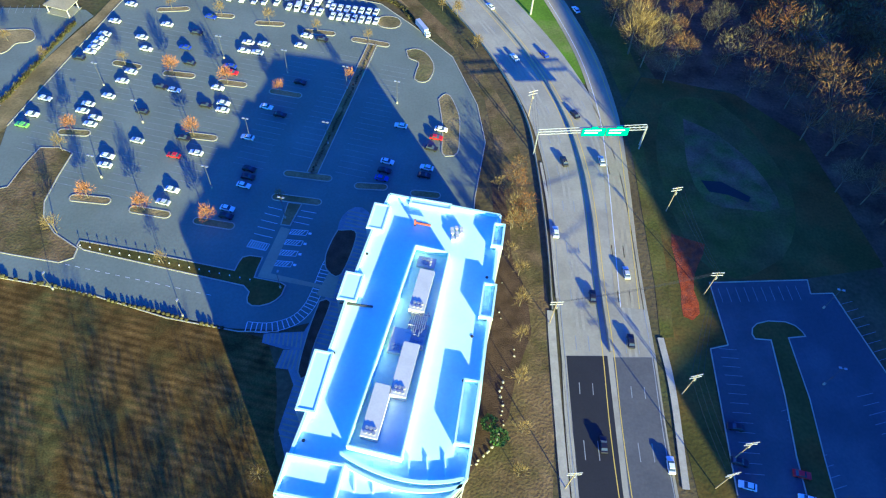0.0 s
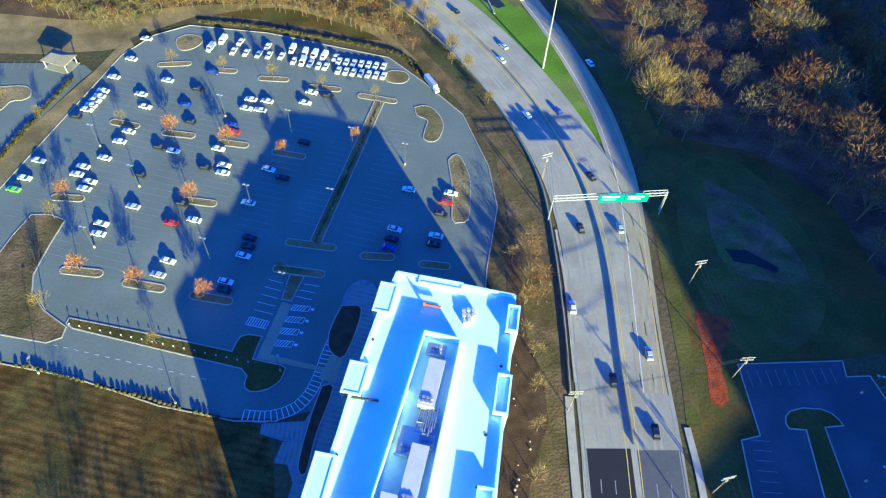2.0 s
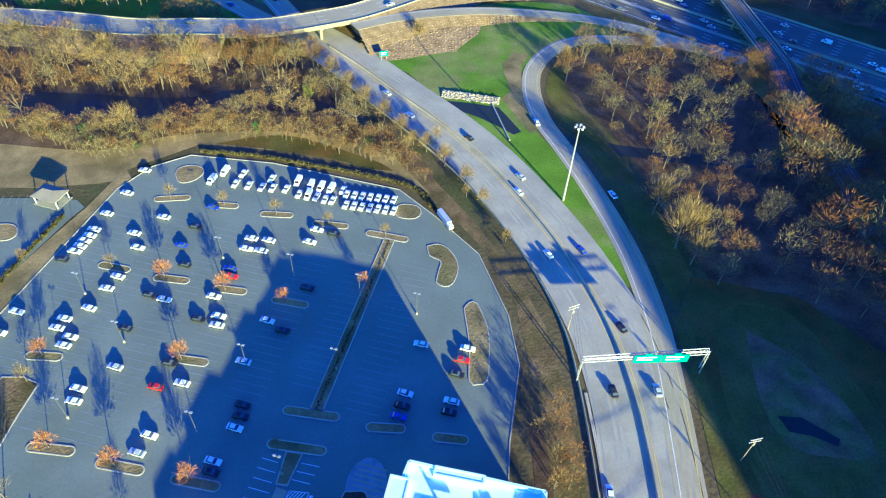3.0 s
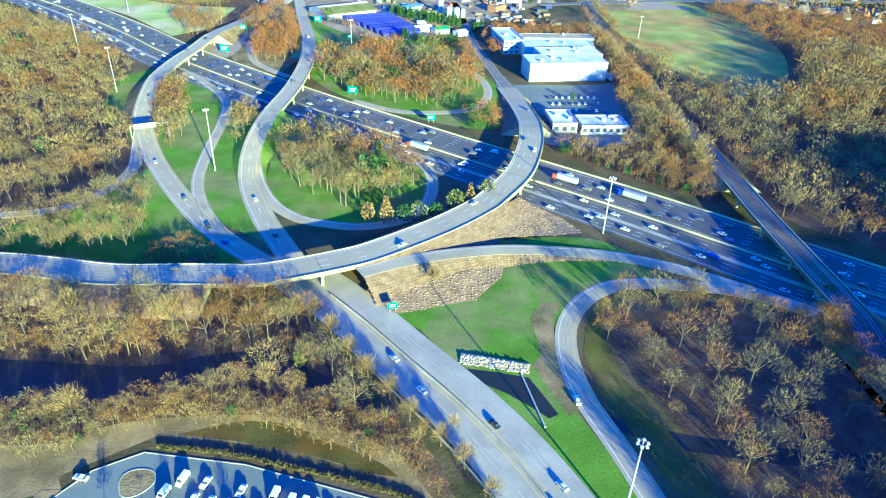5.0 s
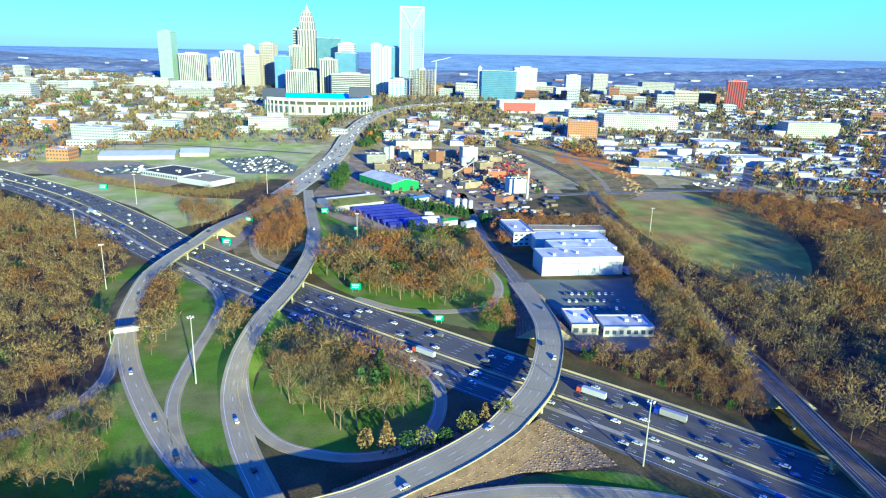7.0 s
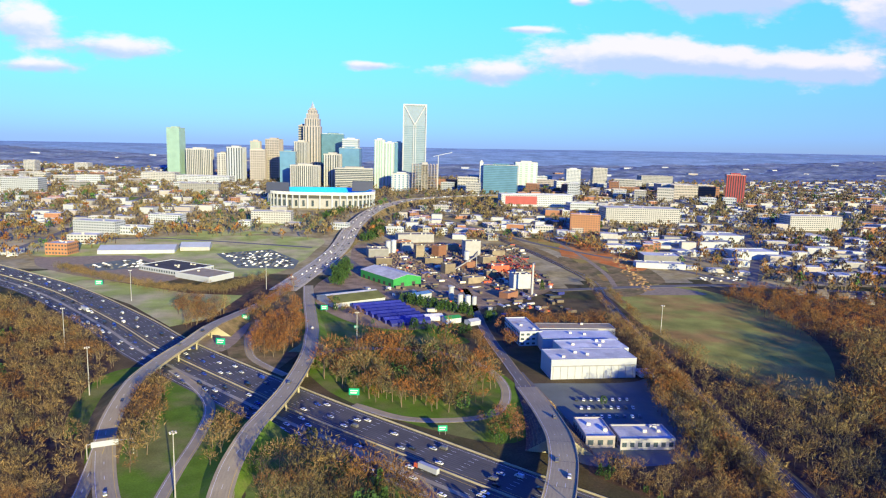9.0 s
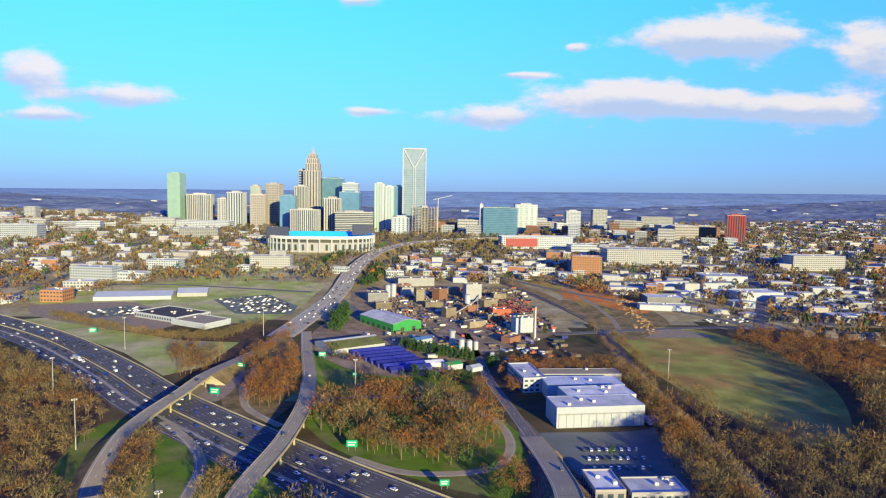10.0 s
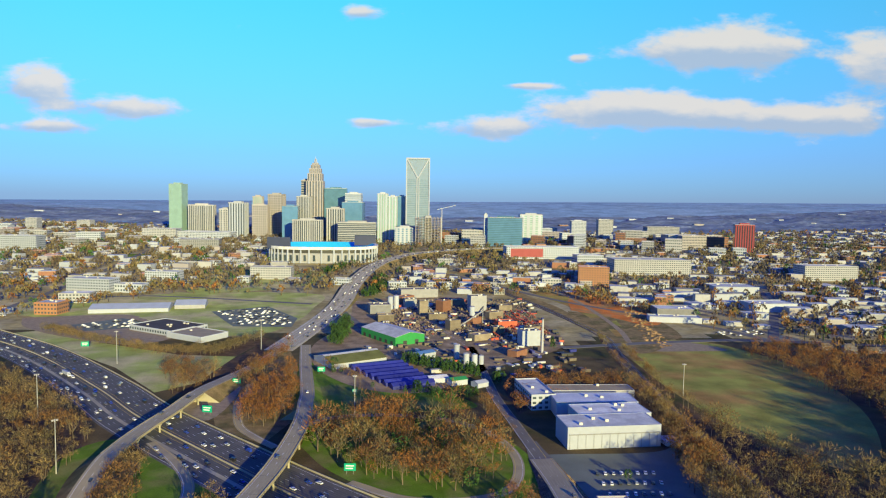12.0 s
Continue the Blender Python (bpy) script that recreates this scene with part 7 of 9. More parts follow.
for x, y, s in ((119, 350, 0.9), (131, 339, 0.7), (147, 338, 1.0), (169, 320, 1.25), (87, 302, 0.95), (91, 278, 0.6), (78, 322, 0.6), (108, 347, 0.6), (160, 330, 0.8)):
    t = copy_thing(bush_proto, pose(x, y, 0, 0, 0, random.uniform(0, 360)))
    t.scale = (s, s, s)
creek_proto = tree_thing("creek_tree", crowned_tree(310, 11, 6.2, 1500, 1.1, 0.05, 8), -62, 289, 1.0, 0, "bark", "twig_tan", "bushy pale bare tree on the creek bank", "creek trees")
for x, y, s in ((-50, 290, 0.95), (-40, 286, 0.8), (-30, 281, 0.7), (-78, 282, 0.8), (-96, 275, 0.8), (-118, 274, 0.9), (-140, 276, 0.9), (-160, 280, 0.9), (-22, 278, 0.65), (-14, 272, 0.6)):
    t = copy_thing(creek_proto, pose(x, y, 0, 0, 0, random.uniform(0, 360)))
    t.scale = (s, s, s)
for x, y, s in ((10, 263, 0.62), (17, 254, 0.7), (24, 243, 0.6), (30, 232, 0.5), (0, 274, 0.7), (-7, 284, 0.75), (-15, 294, 0.8), (-22, 304, 0.8), (-30, 316, 0.85), (5, 268, 0.5), (-38, 328, 0.8), (36, 212, 0.4)):
    t = copy_thing(big_proto, pose(x, y, 0, 0, 0, random.uniform(0, 360)))
    t.scale = (s, s, s)
for k, (x, y, s, m, cone) in enumerate(((-22, 409, 0.62, "twig_tan", 0), (-13, 409, 0.85, "twig_tan", 1), (-4, 408, 0.6, "leaf_green", 0), (3, 408, 0.7, "leaf_lime", 0), (12, 411, 0.6, "leaf_green", 0), (22, 418, 0.8, "leaf_lime", 0), (30, 425, 0.85, "twig_tan", 1), (40, 434, 0.7, "leaf_lime", 0),
                                        (-62, 535, 1.0, "leaf_lime", 0), (-70, 525, 1.0, "leaf_green", 0), (26, 54, 0.7, "leaf_green", 0), (24, 58, 0.6, "leaf_green", 0), (178, 343, 0.9, "leaf_lime", 0), (140, 960, 1.3, "leaf_green", 1), (120, 600, 0.7, "leaf_green", 0), (42, 545, 1.0, "leaf_green", 0), (-40, 300, 0.7, "leaf_lime", 0), (-56, 335, 0.6, "leaf_green", 0))):
    tree_thing("evergreen_tree", leafy_tree(400 + k, 10, 3.4, 420, 0.6, bool(cone)), x, y, s * (1.75 if k < 8 else 1.0), 40 * k, "bark", m, "bushy evergreen tree beside the ramp" if m != "twig_tan" else "clipped golden-brown tree beside the ramp", "evergreens")
# shrubs: hedges, tufts and stones that nobody could count
tuft = Build()
rt = random.Random(5)
for k in range(26):
    a, h = rt.uniform(0, 6.28), rt.uniform(0.4, 0.9)
    p = Vector((rt.uniform(-0.35, 0.35), rt.uniform(-0.35, 0.35), rt.uniform(0, 0.35)))
    d = Vector((math.cos(a) * 0.6, math.sin(a) * 0.6, h))
    w = d.cross(Vector((rt.gauss(0, 1), rt.gauss(0, 1), 0.3))).normalized() * 0.16
    tuft.add([p - w, p + w, p + d], [(0, 1, 2)])
TUFT = [arrays(tuft)]
low = Build()
for k in range(9):
    a = 0.7 * k
    low.add([(0.5 * math.cos(a), 0.5 * math.sin(a), 0), (0.5 * math.cos(a + 0.8), 0.5 * math.sin(a + 0.8), 0), (0.16 * math.cos(a + 0.4), 0.16 * math.sin(a + 0.4), 0.16 + 0.04 * (k % 3))], [(0, 1, 2)])
LOW_TUFT = [arrays(low)]
hedge_places = []
for line_pts in ([(-78, 263), (-50, 258.5), (0, 243), (12, 229)], [(-4.2, 213), (-24.8, 147)], [(-119, 226), (-132, 182)]):
    for p in spline(line_pts, 1.1):
        hedge_places += [(p[0] + rt.uniform(-0.4, 0.4), p[1] + rt.uniform(-0.4, 0.4), 0.15, rt.uniform(0, 6.28), rt.uniform(0.9, 1.5) * (0.35 if -30 < p[0] < 0 and p[1] < 214 else 1.0)) for _ in range(2)]
shrub = Build()
rings = [[(r * math.cos(a * math.pi / 4), r * math.sin(a * math.pi / 4), z) for a in range(8)] for r, z in ((0.42, 0.0), (0.56, 0.3), (0.52, 0.62), (0.28, 0.86))]
shrub.add([p for ring in rings for p in ring], [(8 * k + i, 8 * k + (i + 1) % 8, 8 * k + 8 + (i + 1) % 8, 8 * k + 8 + i) for k in range(3) for i in range(8)] + [tuple(range(24, 32))])
for k in range(60):
    a, u = rt.uniform(0, 6.28), rt.uniform(-0.6, 1.0)
    r = math.sqrt(1 - u * u)
    p = Vector((0.52 * r * math.cos(a), 0.52 * r * math.sin(a), 0.45 + 0.42 * u))
    d = Vector((r * math.cos(a) + rt.gauss(0, 0.4), r * math.sin(a) + rt.gauss(0, 0.4), u + rt.gauss(0.2, 0.4))).normalized() * 0.16
    w = d.cross(Vector((rt.gauss(0, 1), rt.gauss(0, 1), rt.gauss(0, 1)))).normalized() * 0.1
    shrub.add([p - w, p + w, p + d], [(0, 1, 2)])
scatter("clipped_shrubs", [arrays(shrub)], [(p[0] + rt.uniform(-0.12, 0.12), p[1] + rt.uniform(-0.12, 0.12), 0.05, rt.uniform(0, 6.28), rt.uniform(0.8, 1.12))
                                            for k, p in enumerate(spline([(-170, 125.6), (-106, 107.6), (-96.7, 105.6), (-76.6, 98.9), (-65.9, 95.9), (-56.5, 92.6), (-46.5, 89.7)], 1.4)) if k % 19 not in (7, 8)],
        M["hedge"], "row of rounded shrubs along the drive", "shrubs")
scatter("hedge", TUFT, hedge_places, M["hedge"], "low brown-green hedge along the lot", "hedge")
tuft_places = []


def bed_rise(x, y):
    """How far the planted beds slope up towards the ramps."""
    if y < 380:
        return 0.1 * max(0.0, -0.3 * (x + 6) + 0.95 * (y - 333)) * min(1.0, max(0.0, (45 - x) / 22))
    return 0.1 * max(0.0, -0.55 * (x - 85) + 0.83 * (y - 401)) * min(1.0, max(0.0, (80 - x) / 25))


for poly in ([(-20, 346), (-6, 333), (27, 343), (40, 360), (43, 373), (12, 368)], [(24, 397), (38, 392), (85, 401), (78, 416), (57, 432), (40, 415)]):
    bed = patch("planted_bank", poly, M["straw_bed"], 0.1, "straw-coloured bank planted in rows", "planting bed", False)
    bm = bmesh.new()
    bm.from_mesh(bed.data)
    for axis in range(2):
        for k in range(-30, 450, 4):
            if axis == 0 and k < 100 or axis == 1 and k > 320:
                bmesh.ops.bisect_plane(bm, geom=bm.verts[:] + bm.edges[:] + bm.faces[:], plane_co=(k, k, 0), plane_no=(1 - axis, axis, 0))
    for v in bm.verts:
        v.co.z += bed_rise(v.co.x, v.co.y)
    bm.to_mesh(bed.data)
    bm.free()
    tuft_places += [(x, y, 0.1 + bed_rise(x, y), rt.uniform(0, 6.28), rt.uniform(0.6, 1.5)) for x, y in fill(poly, 1.7, 0.35, 9)]
tuft_places += [(x + rt.uniform(-0.3, 0.3), y + rt.uniform(-0.3, 0.3), z, rt.uniform(0, 6.28), rt.uniform(0.9, 1.4)) for x, y, z in BANK_TUFTS]
scatter("planted_tufts", LOW_TUFT, tuft_places, M["straw_tuft"], "rows of straw-coloured planted tufts", "plants")
stone = Build()
stone.add([(0.35 * math.cos(a), 0.3 * math.sin(a), 0) for a in (0, 1.2, 2.5, 3.7, 5)] + [(0.22 * math.cos(a), 0.2 * math.sin(a), 0.32) for a in (0.2, 1.4, 2.6, 3.8, 5.1)],
          [(i, (i + 1) % 5, 5 + (i + 1) % 5, 5 + i) for i in range(5)] + [(5, 6, 7, 8, 9)])
STONE_ARC = spline([(30, 76), (28.5, 68), (27.9, 60), (27, 56), (25, 53), (22, 50.4), (18.5, 48.6)], 1.3)
scatter("bed_stones", [arrays(stone)], [(p[0] + rt.uniform(-0.5, 0.5), p[1] + rt.uniform(-0.5, 0.5), 0.06, rt.uniform(0, 6), rt.uniform(0.5, 1.5)) for p in STONE_ARC[4:]]
        + [(29 + 0.2 * k + rt.uniform(-1, 4), 72 + 2.0 * k, 0.06, rt.uniform(0, 6), rt.uniform(0.5, 1.2)) for k in (1, 3, 4, 9, 10, 15)], M["kerb"], "pale boulders in the planting strip", "stones")

# ---- buildings of the works and the town ----
def box_building(x, y, turn, w, d, h, wall, roof, label, storeys=0, name="building", parapet=True, units=2, group="", window="glass_dark", z=None, category="building"):
    e = thing(name, x, y, gz(x, y) if z is None else z, turn, label, category, group)
    block(x, y, max(w, d) * 0.55)
    Build().box(-w / 2, -d / 2, -2, w / 2, d / 2, h).to("wall", M[wall], e)
    rim = Build()
    t, k = 0.5, 0.9 if parapet else 0.25
    vs = [(sx * w / 2, sy * d / 2, h) for sx, sy in ((-1, -1), (1, -1), (1, 1), (-1, 1))]
    vs = [(vx * 1.004, vy * 1.004, h - 0.4) for vx, vy, _ in vs] + [(vx * 1.004, vy * 1.004, h + k) for vx, vy, _ in vs]
    inn = [(sx * (w / 2 - t), sy * (d / 2 - t)) for sx, sy in ((-1, -1), (1, -1), (1, 1), (-1, 1))]
    vs += [(ix, iy, h + k) for ix, iy in inn] + [(ix, iy, h + 0.06) for ix, iy in inn]
    rim.add(vs, [(q * 4 + i, q * 4 + (i + 1) % 4, (q + 1) * 4 + (i + 1) % 4, (q + 1) * 4 + i) for q in range(3) for i in range(4)])
    rim.to("parapet", M[wall], e)
    Build().add([(ix, iy, h + 0.06) for ix, iy in inn], [(0, 1, 2, 3)]).to("roof", M[roof], e)
    rnd = random.Random(int(abs(x) * 13 + abs(y) * 7))
    for _ in range(units):
        ux, uy = rnd.uniform(-w * 0.35, w * 0.35), rnd.uniform(-d * 0.35, d * 0.35)
        Build().box(ux - 1.2, uy - 1, h, ux + 1.2, uy + 1, h + 1.6, 0.1).to("roof_unit", M["unit_metal"], e)
    if storeys:
        fl = h / storeys
        for s in range(storeys):
            b = Build()
            for side in range(4):
                ln = w if side % 2 == 0 else d
                off = (d if side % 2 == 0 else w) / 2 + 0.08
                c, sn = ((0, -1), (1, 0), (0, 1), (-1, 0))[side]
                n = max(2, int(ln / 4.5))
                for q in range(n):
                    u0, u1 = -ln / 2 + ln * (q + 0.22) / n, -ln / 2 + ln * (q + 0.78) / n
                    zz0, zz1 = fl * s + fl * 0.3, fl * s + fl * 0.75
                    if side % 2 == 0:
                        b.add([(u0, off * sn, zz0), (u1, off * sn, zz0), (u1, off * sn, zz1), (u0, off * sn, zz1)], [(0, 1, 2, 3)])
                    else:
                        b.add([(off * c, u0, zz0), (off * c, u1, zz0), (off * c, u1, zz1), (off * c, u0, zz1)], [(0, 1, 2, 3)])
            tagged(b.to("window_band", M[window], e), kind="stuff")
    return e


# warehouse of white panels beside the street
box_building(125, 666, 7, 66, 26, 15, "white_wall", "roof_white", "white metal warehouse with a pale flat roof", 0, "warehouse", units=3, parapet=False)
box_building(133, 693, 8, 54, 25, 14.5, "white_wall", "roof_white", "middle block of the white warehouse", 0, "warehouse", units=4, parapet=False)
box_building(130, 729, 3, 64, 25, 12, "white_wall", "roof_blue", "warehouse block with a bluish white roof", 0, "warehouse", units=2, parapet=False)
box_building(136, 764, 3, 70, 18, 10, "cream_wall", "roof_tan", "low rear warehouse block with a tan roof", 0, "warehouse", units=1, parapet=False)
box_building(88, 757, 9, 20, 48, 12, "white_wall", "roof_white", "white front block of the warehouse offices", 3, "warehouse", units=2)
wh_ribs = Build()
for k in range(12):
    wh_ribs.box(-31.5 + 5.6 * k, -13.25, 0.2, -31.25 + 5.6 * k, -13.05, 9.6)
wh_ribs.box(-32, -13.3, 9.6, 32, -13.05, 10.3)
e = thing("wall_ribs", 125, 666, 0, 7, "grey vertical panel joints and band of the warehouse", "wall panel")
wh_ribs.to("rib", M["grey_wall"], e)
for k in range(3):
    lorry(162 + 4.2 * k, 662 + 0.6 * k, 100, "car_white", "white_wall", "white trailer lorry parked at the loading dock")
box_building(128, 545, 3, 32, 20, 6, "cream_wall", "roof_white", "low cream brick office with a pale stained roof", 1, "low_office", units=4)
box_building(101, 550, 3, 17, 27, 6.5, "tan_stone", "roof_white", "tan brick wing of the low office", 1, "low_office", units=3)
for i in range(24):
    put_car(104 + 5.0 * (i % 8), 580 + 12 * (i // 8) + 0.3 * i, 80, random.choice(("white", "silver", "black", "grey", "white")), "parked in the works yard", "cars in the works yard", 0.12)


def gable(x, y, turn, w, d, h, rise, wall, roof, label, name="shed", category="shed", group=""):
    e = thing(name, x, y, gz(x, y), turn, label, category, group)
    block(x, y, max(w, d) * 0.5)
    b = Build()
    b.add([(-w / 2, -d / 2, -1), (w / 2, -d / 2, -1), (w / 2, d / 2, -1), (-w / 2, d / 2, -1), (-w / 2, -d / 2, h), (w / 2, -d / 2, h), (w / 2, d / 2, h), (-w / 2, d / 2, h), (-w / 2, 0, h + rise), (w / 2, 0, h + rise)],
          [(0, 1, 5, 4), (2, 3, 7, 6), (1, 2, 6, 9, 5), (3, 0, 4, 8, 7)])
    b.to("wall", M[wall], e)
    r = Build()
    o = 0.4
    for s in (-1, 1):
        r.add([(-w / 2 - o, s * (d / 2 + o), h - 0.15), (w / 2 + o, s * (d / 2 + o), h - 0.15), (w / 2 + o, 0, h + rise + 0.1), (-w / 2 - o, 0, h + rise + 0.1),
               (-w / 2 - o, s * (d / 2 + o), h + 0.05), (w / 2 + o, s * (d / 2 + o), h + 0.05), (w / 2 + o, 0, h + rise + 0.3), (-w / 2 - o, 0, h + rise + 0.3)],
              [(4, 5, 6, 7), (0, 1, 5, 4), (1, 2, 6, 5), (3, 0, 4, 7)])
    r.to("roof", M[roof], e)
    return e


g = gable(-44, 1000, 126, 76, 40, 10, 4, "green_metal", "roof_white", "green metal-clad warehouse with a pale roof", "warehouse", "warehouse")
for sx in (-30, -18, -6, 6, 18, 30):
    Build().box(sx - 2.5, 20.02, 0.3, sx + 2.5, 20.14, 4.5).to("loading_door", M["dark_metal"], g)
for sy in (-9, 7):
    Build().box(-38.14, sy - 2.5, 0.3, -38.02, sy + 2.5, 5).to("loading_door", M["dark_metal"], g)
shed = gable(-80, 886, 33, 60, 44, 5, 5, "white_wall", "roof_white", "gabled shed with white and lime green roof slopes", "shed", "shed")
Build().add([(-30.5, -22.6, 5.2), (30.5, -22.6, 5.2), (30.5, -4, 9.5), (-30.5, -4, 9.5)], [(0, 1, 2, 3)]).to("green_roof_slope", M["leaf_lime"], shed)
for k in range(7):
    gable(-50 + 6.0 * k, 862 - 11.0 * k, 24, 52 - 2 * k, 9, 3.2, 2.0, "blue_metal", "blue_metal", "long blue-roofed storage bay", "storage_bay", "storage bay", "blue storage bays")
for k, (x, y, w, d, h, m) in enumerate(((8, 815, 18, 14, 4, "roof_white"), (26, 806, 16, 10, 5, "green_metal"), (46, 800, 12, 10, 4, "white_wall"), (-5, 905, 22, 12, 6, "glass_blue"))):
    gable(x, y, 20 + 7 * k, w, d, h, 1.5, "white_wall", m, "small works shed with a coloured roof", "shed", "shed", "works sheds")
# concrete and scrap works
for x, y, w, d, h, wall in ((69, 1186, 24, 18, 24, "cream_wall"), (-20, 1309, 62, 26, 13, "grey_wall"), (-73, 1172, 30, 24, 12, "grey_wall"), (115, 975, 22, 16, 17, "white_wall"), (10, 1130, 26, 14, 7, "works_wall"), (40, 1240, 24, 14, 8, "works_wall"), (-30, 1215, 18, 14, 13, "grey_wall"), (100, 1080, 26, 16, 8, "red_metal")):
    box_building(x, y, 14, w, d, h, wall, "works_roof", "works building with plain walls and a flat roof", 0, "works_building", units=3, group="works buildings")


for k, (x, y, w, d, h) in enumerate(((-60, 1110, 22, 14, 9), (30, 1060, 16, 12, 12), (60, 1100, 20, 10, 8), (84, 1030, 14, 12, 10), (130, 1050, 18, 10, 7), (20, 1190, 18, 14, 15), (-10, 1160, 12, 12, 20), (90, 1140, 24, 12, 9), (-40, 1260, 28, 16, 9), (110, 1200, 20, 16, 8), (60, 1000, 24, 14, 7), (95, 920, 20, 12, 6))):
    box_building(x, y, 14 + 17 * (k % 3), w, d, h, ("works_wall", "works_wall", "brick")[k % 3], "works_roof", ("brown", "tan", "brick")[k % 3] + " weathered works shed with a flat roof", 0, "works_building", units=1, group="works buildings")
for k, (x, y, a, ln, h) in enumerate(((40, 1080, 0.6, 40, 18), (10, 1150, 2.2, 34, 16), (75, 1160, 1.4, 46, 22), (-30, 1190, 0.2, 30, 15))):
    e = thing("conveyor", x, y, gz(x, y), math.degrees(a), "inclined grey conveyor of the works", "conveyor", "works conveyors")
    Build().rod((0, 0, 1), (ln, 0, h), 1.0, sides=4).to("belt_housing", M["grey_wall"], e)
    for f in (0.5, 0.95):
        Build().rod((ln * f, 0, -1), (ln * f, 0, 1 + (h - 1) * f), 0.5, 0.4, 5).to("leg", M["steel"], e)


def tank(x, y, r, h, mat="white_wall", label="white upright storage tank"):
    e = thing("storage_tank", x, y, gz(x, y), 0, label, "tank", "storage tanks")
    Build().rod((0, 0, -1), (0, 0, h), r, sides=16).to("shell", M[mat], e)
    Build().rod((0, 0, h), (0, 0, h + r * 0.35), r, r * 0.15, 16).to("cap", M["steel"], e)


for x, y, r, h in ((29, 903, 3, 15), (38, 880, 3, 11), (46, 876, 3, 11), (53, 880, 2.6, 9), (-58, 1190, 4, 20), (-50, 1200, 4, 20), (60, 1150, 4, 14)):
    tank(x, y, r, h)
ch = thing("chimney", 124, 935, gz(124, 935), 0, "tall slender pale chimney", "chimney")
Build().rod((0, 0, -1), (0, 0, 37), 1.5, 1.1, 14).to("shaft", M["cream_wall"], ch)
Build().rod((0, 0, 36), (0, 0, 37.4), 1.4, 1.4, 14).to("rim", M["grey_wall"], ch)
junk = Build()
rj = random.Random(77)
for k in range(1500):
    t = rj.random()
    x, y = rj.uniform(-60, 150), rj.uniform(1000, 1290)
    if not free(x, y) or x < -105 + (y - 1000) * 0.1:
        continue
    s = rj.uniform(0.9, 3.4)
    z = gz(x, y)
    a = rj.uniform(0, 3.14)
    c, sn = math.cos(a) * s, math.sin(a) * s
    h = rj.uniform(0.8, 3.6)
    junk.add([(x + c, y + sn, z), (x - sn, y + c, z), (x - c, y - sn, z), (x + sn, y - c, z), (x + c * 0.3, y + sn * 0.3, z + h), (x - sn * 0.4, y + c * 0.4, z + h)], [(0, 1, 5, 4), (1, 2, 5), (2, 3, 4, 5), (3, 0, 4)])
tagged(junk.to("scrap_heaps", material("mixed_stock_heaps", (0.17, 0.125, 0.095), 0.9, 0.3, 0.1, 1.0, island=0.7)), "brown and grey heaps of aggregate and scrap", "heaps", kind="stuff")
for key, what, count in (("roof_white", "pale", 120), ("works_wall", "tan", 160), ("blue_metal", "blue", 50), ("dark_metal", "dark", 130), ("red_metal", "rusty red", 40)):
    stock = Build()
    for k in range(count):
        x, y = rj.uniform(-70, 160), rj.uniform(830, 1290)
        if not free(x, y) or x < -105 + (y - 1000) * 0.1 or y < 830 + 0.25 * abs(x - 60):
            continue
        w, d, h, a = rj.uniform(1.2, 6), rj.uniform(1.0, 2.6), rj.uniform(0.8, 3.4), rj.choice((0.3, 0.35, 1.9)) + rj.uniform(-0.2, 0.2)
        c, sn = math.cos(a), math.sin(a)
        stock.prism([(x + c * i * w - sn * j * d, y + sn * i * w + c * j * d) for i, j in ((-1, -1), (1, -1), (1, 1), (-1, 1))], gz(x, y) - 0.3, gz(x, y) + h)
    tagged(stock.to("yard_stock", M[key]), what + " containers, trucks and stacked stock in the works yard", "stock", kind="stuff")
heaps = Build()
for k in range(210):
    f = rj.random()
    x, y, r, h = 316 - 50 * f + rj.uniform(-10, 16), 1300 - 320 * f + rj.uniform(-14, 14), rj.uniform(2, 5), rj.uniform(0.6, 1.8)
    n = 6
    ring = [(x + r * math.cos(6.283 * i / n) * rj.uniform(0.7, 1.2), y + r * math.sin(6.283 * i / n) * rj.uniform(0.7, 1.2), gz(x, y)) for i in range(n)]
    heaps.add(ring + [(x + rj.uniform(-0.6, 0.6), y, gz(x, y) + h)], [(i, (i + 1) % n, n) for i in range(n)])
tagged(heaps.to("soil_heaps", material("tan_soil_heaps", (0.42, 0.26, 0.1), 0.95, 0.3, 0.2, 1.2, island=0.45)), "tan and orange heaps of soil and timber", "heaps", kind="stuff")
rack = Build()
for k in range(90):
    x, y = rj.uniform(85, 150), rj.uniform(1010, 1180)
    a = rj.uniform(-0.4, 0.4) + 2.0
    ln = rj.uniform(6, 16)
    z = gz(x, y)
    rack.rod((x, y, z + rj.uniform(0.5, 5)), (x + math.cos(a) * ln, y + math.sin(a) * ln, z + rj.uniform(0.5, 6)), rj.uniform(0.4, 0.9), sides=4)
tagged(rack.to("steel_stock", M["red_metal"]), "rusty red heaps of steel stock", "steel stock", kind="stuff")

